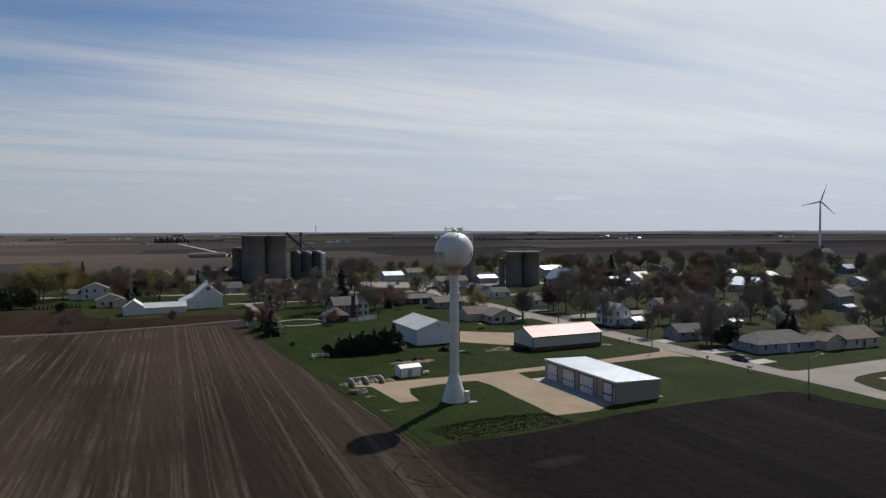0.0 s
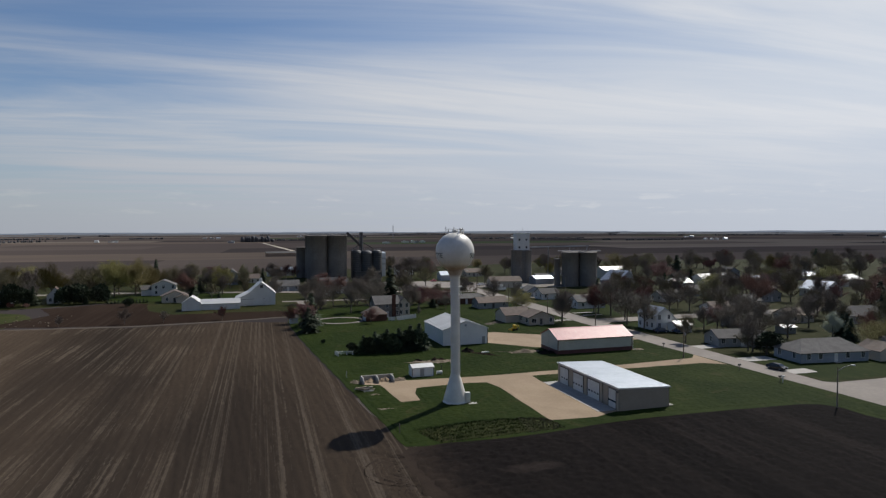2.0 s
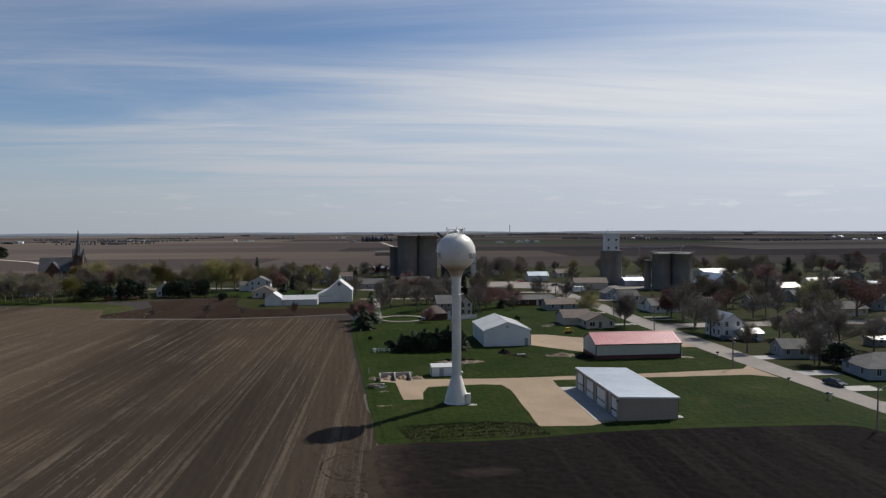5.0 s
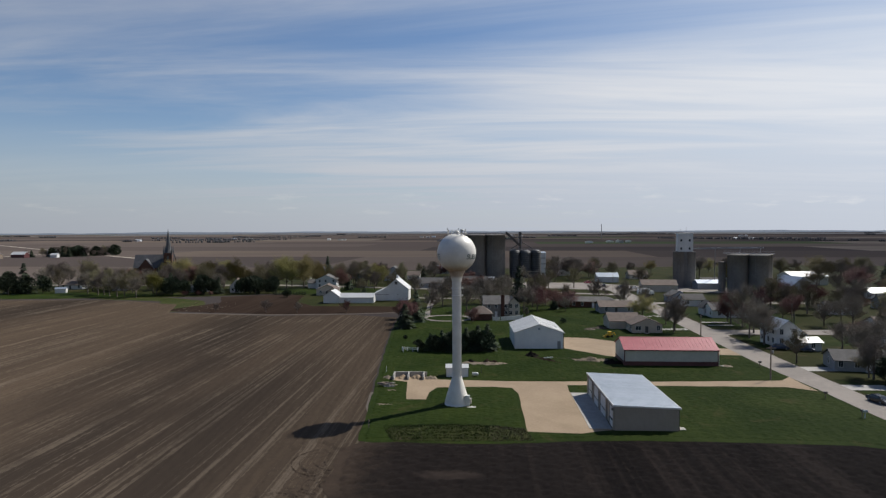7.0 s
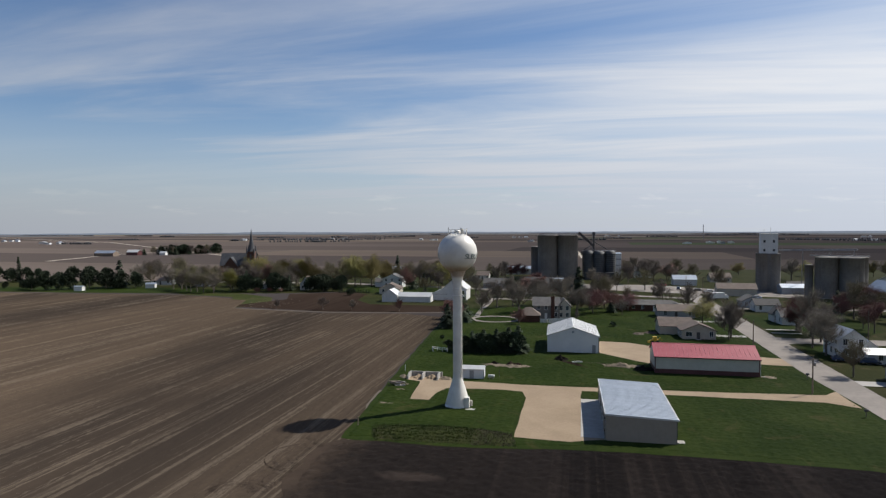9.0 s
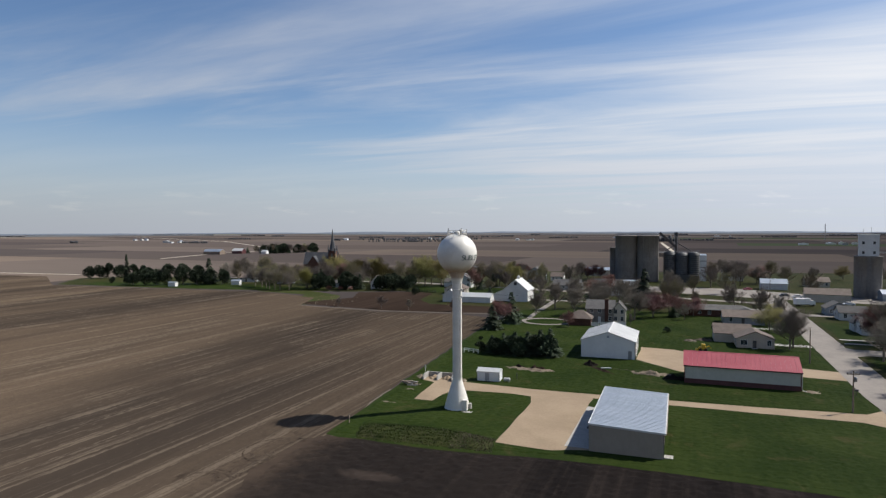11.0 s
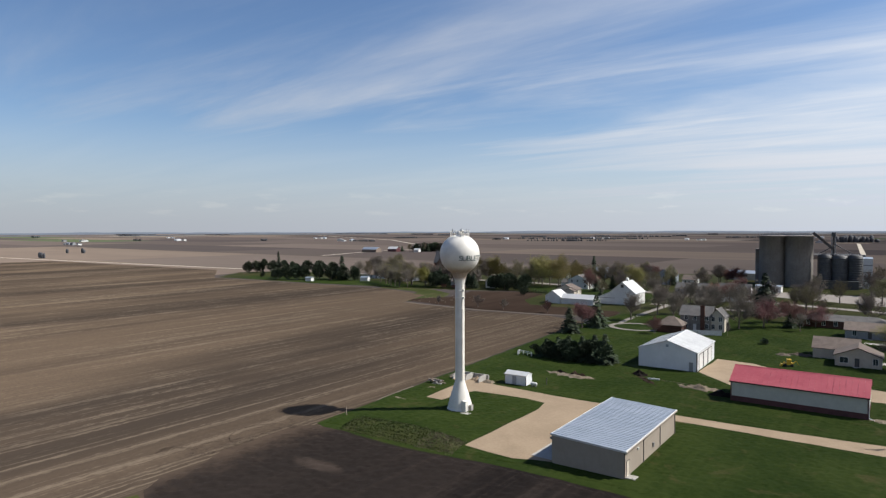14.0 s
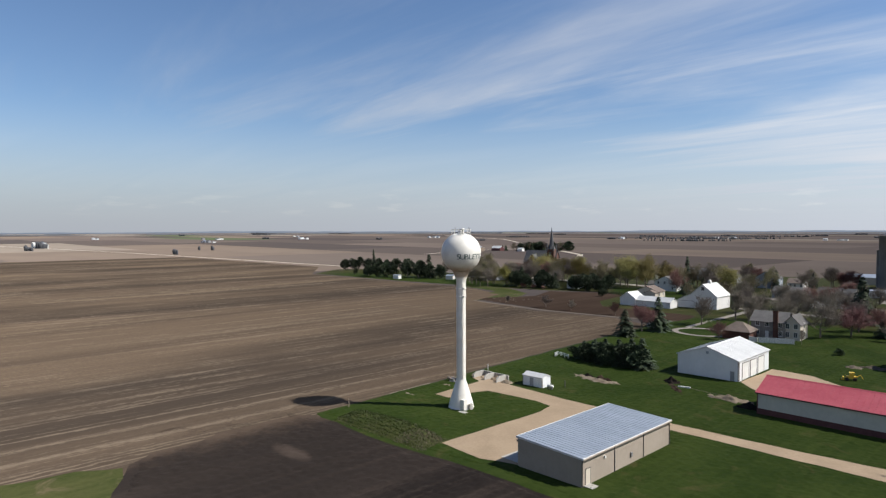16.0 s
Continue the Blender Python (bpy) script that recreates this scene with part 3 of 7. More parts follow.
sheet("east_lawn", [(136, 166), (170, 172), (172, 186), (136, 186)], 0.06, M_LAWN, "green corner lawn with bare trees", "lawn", 0.5, 3.0)
sheet("east_lawn", [(232, 150), (300, 150), (300, 175), (236, 166)], 0.06, M_LAWN, "green yard behind the houses", "lawn", 0.8, 3.0)
sheet("field_corner_grass", [(58, -30), (40, 20), (38.8, 36.6), (40.4, 41), (40.4, 45), (43.4, 50.2), (47, 49), (53.6, 46), (60, 36)], 0.06, M_ROUGH, "rough grass corner between the fields", "grass", 0.8, 2.0)

sheet("gravel_lot", [(66.2, 89.6), (75, 89), (77.6, 90.4), (80.4, 91.2), (80.4, 114.6), (76.6, 113), (76.6, 121.2), (100, 121.6), (122, 121.6), (127, 118.5), (127, 131), (124, 127.6), (101, 125.4),
                     (64.5, 124), (56, 124.6), (49, 125), (47, 127.4), (38.6, 127.6), (39, 124), (42.4, 122.5), (43.2, 115), (44, 108.4), (47.8, 108.4), (48, 114), (49.2, 117.8), (56, 118.8), (61, 119.2),
                     (65, 118.4), (66, 114)],
      0.10, M_GRAVEL, "pale tan gravel parking lot and driveway", "gravel", 0.22, 0.9)
sheet("gravel_yard", [(81.4, 163), (81.4, 181), (90, 180), (102, 171.5), (118, 166), (127, 164), (127, 155), (117, 156), (104, 153.5), (93, 152), (91.5, 153)],
      0.10, M_GRAVEL, "gravel yard between two metal buildings", "gravel", 0.25, 1.2)
sheet("street", [(129, -100), (129.2, 80), (129, 88), (128, 102), (127.6, 120), (126.2, 142), (126, 330), (134.3, 330), (134.3, 199), (136, 197.2), (240, 200), (240, 190.5), (137, 188), (134.3, 186), (134.3, 98), (136, 96.6), (420, 100), (420, 90),
                 (150, 88.2), (143, 87.4), (138.8, 85.2), (136.6, 81), (135.4, 76), (135, -100)], 0.13, M_ROAD, "worn pinkish grey village street", "road", 0.12, 1.5)
sheet("elevator_yard", [(62, 352), (126, 330), (134, 328), (190, 316), (214, 318), (214, 342), (150, 356), (118, 378), (62, 378)], 0.09, M_ROAD, "pale gravel yard round the grain elevators", "gravel", 0.8, 3.0)
sheet("cross_street", [(-220, 349), (-60, 352), (20, 334), (126, 304), (126, 310), (20, 341), (-60, 359), (-220, 356)], 0.12, M_ROAD, "pale village street", "road", 0.3, 4.0)
sheet("cross_street", [(28, 287), (126, 281), (126, 285), (28, 291)], 0.12, M_ROAD, "narrow pale lane", "road", 0.3, 4.0)
sheet("cross_street", [(134, 268), (300, 275), (420, 300), (420, 306), (300, 281), (134, 274)], 0.12, M_ROAD, "narrow pale village street", "road", 0.3, 4.0)
sheet("cross_street", [(240, 156), (420, 168), (420, 174), (240, 160)], 0.12, M_ROAD, "pale lane behind the houses", "road", 0.3, 4.0)
for _x0, _x1, _y0, _y1 in ((134.2, 143, 119.5, 124), (134.2, 141, 105.5, 109.5), (134.2, 141, 137, 141.5), (135.5, 144, 206, 207.6), (135.5, 145, 213, 214.6), (146, 160, 81.5, 84.5), (114.5, 125.8, 196, 199.5), (110, 125.8, 227, 230)):
    sheet("drive", [(_x0, _y0), (_x1, _y0), (_x1, _y1), (_x0, _y1)], 0.15, M_CONC, "pale concrete house driveway", "driveway")
# the ring drive by the stone house
_ring = Shape()
for _k in range(40):
    _a, _b = 2 * math.pi * _k / 40, 2 * math.pi * (_k + 1) / 40
    _q = [(46 + r * 1.15 * math.cos(t), 221 + r * math.sin(t), 0.12) for t in (_a, _b) for r in (6.6, 8.4)]
    _ring.add([_q[0], _q[1], _q[3], _q[2]], [(0, 1, 2, 3)])
_ring.add([(37, 227, .121), (39, 226, .121), (38, 240, .121), (36, 240, .121)], [(0, 1, 2, 3)]).add([(36, 240, .121), (38, 240, .121), (37, 288, .121), (34, 288, .121)], [(0, 1, 2, 3)])
_ring.add([(53.6, 222, .121), (53.6, 219, .121), (60, 220, .121), (60, 223.5, .121)], [(0, 1, 2, 3)])
single("ring_drive", _ring, M_ROAD, "pale looping driveway round a grass island", "driveway", "structure")
for _pts in ([(-332, 336), (-846, 295), (-1325, 228), (-2600, 60), (-2600, 68), (-1325, 234), (-846, 300), (-332, 340)],
             [(-300, 640), (-331, 684), (-535, 872), (-1128, 1430), (-2300, 2200), (-2300, 2214), (-1128, 1440), (-535, 878), (-325, 688), (-294, 642)],
             [(-480, 560), (-534, 725), (-535, 872), (-529, 872), (-528, 725), (-474, 560)],
             [(84, 700), (71, 959), (28, 1568), (22, 1568), (65, 959), (78, 700)]):
    sheet("country_road", _pts, 0.12, M_FARROAD, "pale country road between fields", "road")

_tilled = [(44, 51.8), (41, 56), (41.2, 62), (39.6, 67), (39.2, 71), (38.6, 75), (38.8, 78.6), (40.4, 81.6), (46, 83), (55, 82.7), (66, 83.7), (77, 85.4), (91, 85.8), (105, 85.3), (115.4, 85),
           (118.6, 83.6), (120, 81.6), (119.8, 76.6), (121, 72), (122.2, 69), (124, 40), (124, 0), (62, 0), (61, 36), (55, 46.8), (48, 49.6)]
relief("clods", _tilled, 0.22, M_BLACK, "dark soil clods of the tilled field", "soil", -6.0, .5, .5, .15, seed=2)
_lawn = [(39.8, 84.6), (38.2, 103), (35.6, 128), (32.6, 160), (29.6, 195), (28.2, 222), (30.6, 249), (60, 261), (125.4, 261), (125.4, 142), (127, 120), (127.3, 102), (128.4, 88), (128.4, 70), (124, 69), (122.4, 73), (121.6, 77), (121.8, 82.4), (119.6, 85.4), (116, 86.9), (105, 87.2), (91, 87.7), (77, 87.3), (66, 85.6), (46, 85.0)]
_gravel = [(65.9, 89.2), (75, 88.6), (80.6, 90.8), (91, 90.8), (90.6, 114.9), (80.3, 115), (77, 121.1), (100, 121.3), (122, 121.3), (126, 118), (126, 131), (124, 127.8), (101, 125.7),
           (64.5, 124.3), (57, 125), (58.4, 131), (50, 131), (49, 126), (47.4, 128), (38.2, 128), (38.6, 124), (42.1, 122.5), (42.9, 115), (43.6, 108), (48.2, 108), (48.3, 114), (49.4, 117.5), (56, 118.5), (61, 118.9), (64.7, 118.1), (65.7, 114)]
_yard = [(81.2, 162.4), (67, 162), (66.6, 181), (90, 180.6), (102, 172), (126, 166), (126, 154.5), (117, 155.5), (115.8, 141.4), (93, 141.2), (92.6, 152)]
_ringpoly = [(36.6, 240), (36.4, 226), (38, 214), (46, 211.6), (55, 213), (72, 218), (73, 234), (60, 236), (54.6, 230), (42, 231), (39.2, 240)]
relief("grass", _lawn, 0.13, M_LAWN, "short mown grass tufts", "grass", 0.0, .36, .36, .10, holes=(_gravel, _yard, _ringpoly), seed=3)
_stub = [(38.4, 83), (36.6, 103), (33.9, 128), (30.9, 160), (27.9, 195), (26.4, 221), (9, 228), (-24, 224), (-66, 232), (-76, 260), (-120, 275), (-172, 271), (-265, 266), (-330, 250), (-330, 20), (37.5, 20), (38, 37), (39.6, 42), (39.6, 46), (42, 51), (39, 55.4), (39.4, 62), (37.4, 66), (37.2, 70), (36.4, 75), (36.6, 79)]
_head = [(39.2, 55.6), (39.6, 62), (37.6, 66), (37.4, 70), (36.6, 75), (36.8, 80), (34, 81.5), (30.5, 78), (29, 72), (29.5, 64), (33, 57)]
relief("headland_soil", _head, 0.12, M_STUBBLE, "scuffed soil of the turning headland", "soil", 20.0, .4, .4, .06, seed=6)
relief("stubble", _stub, 0.18, M_STUBBLE, "stubble and clods of the harvested field", "stubble", 4.6, .40, .9, .09, .05, holes=(_head,), seed=4)


def rng(seed):
    return random.Random(seed)


def weed_bank():
    """A rough weedy bank between the lawn and the tilled field."""
    r = rng(3)
    n, m = 60, 10
    s = Shape()
    for i in range(n + 1):
        u = i / n
        x0, y0, x1, y1 = 44.8 + 22.0 * u, 84.0 + 1.2 * u, 42.2 + 23.4 * u, 91.2 + 1.6 * math.sin(u * 3.1)
        for j in range(m + 1):
            v = j / m
            h = 0.95 * math.sin(math.pi * min(1, v * 1.05)) ** 0.8 * min(1, 7 * u + 0.15, 7 * (1 - u) + 0.15)
            x, y = x0 + (x1 - x0) * v, y0 + (y1 - y0) * v
            s.v.append((x, y, 0.02 + h * (0.75 + 0.5 * noise.noise((x * 0.6, y * 0.6, 1.0))) + 0.08 * noise.noise((x * 2, y * 2, 5.0))))
    s.f = [(i * (m + 1) + j, (i + 1) * (m + 1) + j, (i + 1) * (m + 1) + j + 1, i * (m + 1) + j + 1) for i in range(n) for j in range(m)]
    s.smooth = [True] * len(s.f)
    t = Shape()
    dead = Shape()
    for _ in range(9000):
        i = r.randrange(len(s.v))
        x, y, z = s.v[i]
        x, y = x + r.uniform(-.3, .3), y + r.uniform(-.3, .3)
        h, a, w = r.uniform(.10, .34), r.uniform(0, 6.28), r.uniform(.03, .08)
        lean = (r.uniform(-.12, .12), r.uniform(-.12, .12))
        (dead if (x > 60 and r.random() < .7) or r.random() < .10 else t).add(
            [(x - w * math.cos(a), y - w * math.sin(a), z - .1), (x + w * math.cos(a), y + w * math.sin(a), z - .1), (x + lean[0], y + lean[1], z + h)], [(0, 1, 2)])
    bank = thing("weed_bank", "low weedy earth bank beside the lawn", "bank", kind="structure")
    part("bank_soil", s.mesh("bank_soil", M_ROUGH), M_ROUGH, bank)
    tagged(part("green_weeds", t.mesh("green_weeds", M_WEED), M_WEED, bank), kind="stuff")
    tagged(part("dead_weeds", dead.mesh("dead_weeds", M_DEAD), M_DEAD, bank, "dry pale dead weeds"), kind="stuff")


weed_bank()


def turning_tracks():
    """Pale wheel tracks that loop where machines turned in the field corner."""
    r = rng(21)
    s = Shape()
    for cx, cy, r0, r1, a0, a1 in ((37.6, 74.6, 1.2, 6.4, 1.5, 4.6), (38.6, 66.6, 1.0, 6.0, 1.7, 4.5), (34.4, 60.5, 1.5, 5.0, .6, 3.4)):
        rad = r0
        while rad < r1:
            b0, b1 = a0 + r.uniform(-.35, .35), a1 + r.uniform(-.4, .3)
            w, n = r.uniform(.05, .11), int(8 + rad * 5)
            ex, ey = cx + r.uniform(-.3, .3), cy + r.uniform(-.3, .3)
            for i in range(n):
                if r.random() < .12:
                    continue
                u, v = b0 + (b1 - b0) * i / n, b0 + (b1 - b0) * (i + 1) / n
                q = [(ex + (rad + e) * math.cos(t) * 1.05, ey + (rad + e) * math.sin(t), .15) for t in (u, v) for e in (-w, w)]
                if all(p[0] < 38.4 for p in q):
                    s.add([q[0], q[1], q[3], q[2]], [(0, 1, 2, 3)])
            rad += r.uniform(.38, .8)
    single("wheel_tracks", s, M_HEAD, "pale looping wheel tracks in the soil", "wheel tracks", "stuff")


turning_tracks()


# ---- the water tower ----
def bent_word(word, az, z, height, radius, arc, parent):
    """Raised lettering wrapped round the ball; each letter a mesh of its own."""
    step = arc / len(word)
    for k, ch in enumerate(word):
        cu = bpy.data.curves.new("letter", "FONT")
        cu.body, cu.size, cu.align_x, cu.extrude = ch, height / 0.70, "CENTER", 0.0
        cu.resolution_u = 4
        ob = new("letter", cu)
        bpy.context.view_layer.update()
        me = bpy.data.meshes.new_from_object(ob.evaluated_get(bpy.context.evaluated_depsgraph_get()))
        bpy.data.objects.remove(ob)
        b = bmesh.new()
        b.from_mesh(me)
        bmesh.ops.triangulate(b, faces=b.faces)
        bmesh.ops.subdivide_edges(b, edges=b.edges, cuts=1)
        rho = math.sqrt(max(0.1, radius ** 2 - (z - 28.75) ** 2))
        for v in b.verts:
            a = radians(az - arc / 2 + (k + 0.5) * step) + v.co.x * 1.12 / rho
            zz = z + v.co.y - height / 2
            rr = math.sqrt(max(0.1, (radius + 0.03) ** 2 - (zz - 28.75) ** 2))
            v.co = (rr * math.cos(a), rr * math.sin(a), zz)
        b.to_mesh(me)
        b.free()
        me.materials.clear()
        me.materials.append(M_LETTER)
        part("letter", me, M_LETTER, parent, "dark green painted letter")


def water_tower():
    T = thing("water_tower", "cream white ball water tower with rusty neck", "water tower", pose(54.0, 105.8, 0.05))
    foot = [(2.42, -0.2), (2.42, 0.12), (2.30, 0.14), (2.26, 0.6), (2.12, 1.2), (1.82, 2.2), (1.46, 3.4), (1.12, 4.5), (0.95, 5.0), (0.87, 5.5)]
    part("base", Shape().lathe(foot, 40), M_TANK, T)
    shaft = part("shaft", Shape().lathe([(0.87, 5.5), (0.865, 12.0), (0.86, 18.0), (0.86, 23.2)], 32), M_TANK, T)
    part("neck", Shape().lathe([(0.86, 23.2), (0.95, 23.7), (1.12, 24.3), (1.35, 24.9), (1.62, 25.4)], 32, caps=False), M_TANK, T, "rust-stained tapering neck")
    R, cz = 3.68, 28.75
    prof = [(R * math.sin(a), cz - R * math.cos(a)) for a in [0.455 + (math.pi - 0.455 - 0.02) * k / 26 for k in range(27)]]
    ball = part("ball", Shape().lathe(prof, 56), M_TANK, T)
    for az in (-11.5, 168.5):
        bent_word("SUBLETTE", az, 28.15, 0.95, R, 92, ball)
    # roof railing
    for z in (32.55, 33.05):
        rail = Shape()
        for k in range(24):
            a, b = 2 * math.pi * k / 24, 2 * math.pi * (k + 1) / 24
            rail.beam((1.75 * math.cos(a), 1.75 * math.sin(a), z), (1.75 * math.cos(b), 1.75 * math.sin(b), z), 0.06)
        part("railing", rail, M_TANK, T)
    for k in range(12):
        a = 2 * math.pi * k / 12
        part("rail_post", Shape().beam((1.75 * math.cos(a), 1.75 * math.sin(a), 31.9), (1.75 * math.cos(a), 1.75 * math.sin(a), 33.1), 0.06), M_TANK, T)
    part("hatch", Shape().lathe([(0.55, 32.3), (0.55, 32.75), (0.35, 32.95), (0.05, 33.0)], 16), M_TANK, T)
    part("vent", Shape().lathe([(0.18, 32.2), (0.18, 32.9), (0.34, 32.95), (0.30, 33.15), (0.04, 33.25)], 12, (0.95, -0.5)), M_TANK, T, "mushroom roof vent")
    for x, y, h in ((-1.75, 0.2, 33.5), (1.1, -1.3, 33.35), (0.3, 1.7, 33.45), (1.7, 0.5, 33.3)):
        part("antenna", Shape().beam((x, y, 32.0), (x, y, h), 0.05).box(x - .05, x + .05, y - .03, y + .03, h - .4, h - .05), M_STEEL, T, "slim grey whip antenna")
    # cable ladder, bracket and hatch
    pipe = Shape()
    for a in (-0.5, -0.36):
        pipe.beam((0.93 * math.cos(a), 0.93 * math.sin(a), 5.4), (0.93 * math.cos(a), 0.93 * math.sin(a), 23.3), 0.05)
    part("conduit", pipe, M_TANK, shaft, "painted cable conduit")
    for z in (20.6, 22.0):
        part("bracket", Shape().lathe([(0.90, z), (0.98, z + .02), (0.98, z + .16), (0.90, z + .18)], 24, caps=False).box(0.85, 1.25, -0.45, -0.25, z, z + .3), M_TANK, shaft, "steel band with small antenna box")
    part("door", Shape().box(1.55, 2.45, -1.75, -0.95, 0.1, 2.0), M_TANK, T, "raised white steel entry door")
    part("cabinet", Shape().box(2.3, 2.75, -0.4, 0.3, 0.0, 1.1), M_CONC, T, "small grey utility cabinet")
    part("slab", Shape().box(1.9, 3.6, -2.7, -1.5, -0.1, 0.09), M_CONC, T, "concrete step at the door")


water_tower()


# ---- buildings ----
def window_mesh(w, h):
    f = Shape()
    for x0, x1, z0, z1 in ((-w / 2 - .09, w / 2 + .09, h, h + .1), (-w / 2 - .12, w / 2 + .12, -.1, 0), (-w / 2 - .09, -w / 2, 0, h), (w / 2, w / 2 + .09, 0, h), (-.025, .025, 0, h)):
        f.box(x0, x1, -.06, .02, z0, z1)
    return solid_normals(f.mesh("frame", M_WHITE)), solid_normals(Shape().box(-w / 2, w / 2, -.025, .01, 0, h).mesh("pane", M_GLASS))


WINDOWS = {k: window_mesh(*v) for k, v in {"tall": (0.95, 1.45), "wide": (1.7, 1.3), "small": (0.7, 0.9)}.items()}


def add_window(parent, kind, x, y, z, rz):
    w = new("window")
    w.parent, w.empty_display_size = parent, 0.3
    w.matrix_local = pose(x, y, z, 0, 0, rz)
    fr, pa = WINDOWS[kind]
    part("frame", fr, None, w)
    part("pane", pa, None, w)
    return w


def roof_shape(w, d, h, rise, over, ridge, hip=0.0):
    """Roof of two or four slopes with thickness; ridge along x or y."""
    a, b = (w / 2 + over, d / 2 + over) if ridge == "x" else (d / 2 + over, w / 2 + over)
    drop = rise * over / (b - over) if b > over else 0
    e, t = h - drop, 0.14
    r = max(0.01, a - hip)
    top = [(-a, -b, e + t), (a, -b, e + t), (a, b, e + t), (-a, b, e + t), (-r, 0, h + rise + t), (r, 0, h + rise + t)]
    low = [(-a, -b, e), (a, -b, e), (a, b, e), (-a, b, e), (-r, 0, h + rise - .02), (r, 0, h + rise - .02)]
    s = Shape()
    s.add(top + low, [(0, 1, 5, 4), (2, 3, 4, 5), (1, 2, 5), (3, 0, 4), (6, 10, 11, 7), (8, 11, 10, 9), (7, 11, 8), (9, 10, 6),
                      (0, 6, 7, 1), (1, 7, 8, 2), (2, 8, 9, 3), (3, 9, 6, 0)] if hip else
          [(0, 1, 5, 4), (2, 3, 4, 5), (6, 10, 11, 7), (8, 11, 10, 9), (0, 6, 7, 1), (2, 8, 9, 3), (1, 7, 11, 5), (5, 11, 8, 2), (3, 9, 10, 4), (4, 10, 6, 0)])
    if ridge == "y":
        s.v = [(-y, x, z) for x, y, z in s.v]
    return s


def wall_shape(w, d, h, rise, ridge, hip):
    s = Shape()
    if hip:
        return s.box(-w / 2, w / 2, -d / 2, d / 2, -0.1, h)
    if ridge == "x":
        return s.extrude([(-d / 2, -.1), (d / 2, -.1), (d / 2, h), (0, h + rise), (-d / 2, h)], "x", -w / 2, w / 2)
    return s.extrude([(-w / 2, -.1), (w / 2, -.1), (w / 2, h), (0, h + rise), (-w / 2, h)], "y", -d / 2, d / 2)


def house(name, label, category, x, y, w, d, h, rise, rz, ridge, wall, roof, hip=0.0, over=0.4, wins=(3, 3, 2, 2), storeys=1, chimney=None, door=True, wing=None, group="", wide=False):
    """wins: windows on the south, north, east and west walls of each storey. wing: dx, dy, w, d, h, rise, ridge."""
    H = thing(name, label, category, pose(x, y, 0.05, 0, 0, rz), group)
    part("wall", wall_shape(w, d, h, rise, ridge, hip), wall, H)
    R = part("roof", roof_shape(w, d, h, rise, over, ridge, hip), roof, H)
    for st in range(storeys):
        z = 0.95 + st * 2.6
        for n, side in zip(wins, "snew"):
            length = w if side in "sn" else d
            for k in range(n):
                u = -length / 2 + length * (k + 0.5) / n + (0.3 if (k + n) % 2 else -0.2)
                if side == "s" and door and st == 0 and k == n // 2:
                    continue
                px, py, a = {"s": (u, -d / 2 - .01, 0), "n": (u, d / 2 + .01, 180), "e": (w / 2 + .01, u, 90), "w": (-w / 2 - .01, u, -90)}[side]
                add_window(H, "wide" if wide and k == 0 else "tall", px, py, z, a)
    if door:
        n = wins[0]
        u = -w / 2 + w * (n // 2 + 0.5) / n + (0.3 if (n // 2 + n) % 2 else -0.2) if n else 0
        D = part("door", Shape().box(u - .48, u + .48, -d / 2 - .05, -d / 2 + .02, 0.15, 2.2), M_DKTRIM if roof is not M_SHING else M_WHITE, H)
        part("step", Shape().box(u - .8, u + .8, -d / 2 - 1.1, -d / 2 - .01, -.1, 0.15), M_CONC, H)
    if chimney:
        cx, cy = chimney
        part("chimney", Shape().box(cx - .4, cx + .4, cy - .4, cy + .4, h * .6, h + rise + .9).box(cx - .48, cx + .48, cy - .48, cy + .48, h + rise + .75, h + rise + .9), M_BRICK, R, "red brick chimney")
    if wing:
        dx, dy, ww, wd, wh, wr, wridge = wing
        W = part("wing", Shape_moved(wall_shape(ww, wd, wh, wr, wridge, 0), dx, dy), wall, H)
        part("wing_roof", Shape_moved(roof_shape(ww, wd, wh, wr, over * .8, wridge), dx, dy), roof, W)
    return H


def Shape_moved(s, dx, dy, dz=0):
    s.v = [(a + dx, b + dy, c + dz) for a, b, c in s.v]
    return s


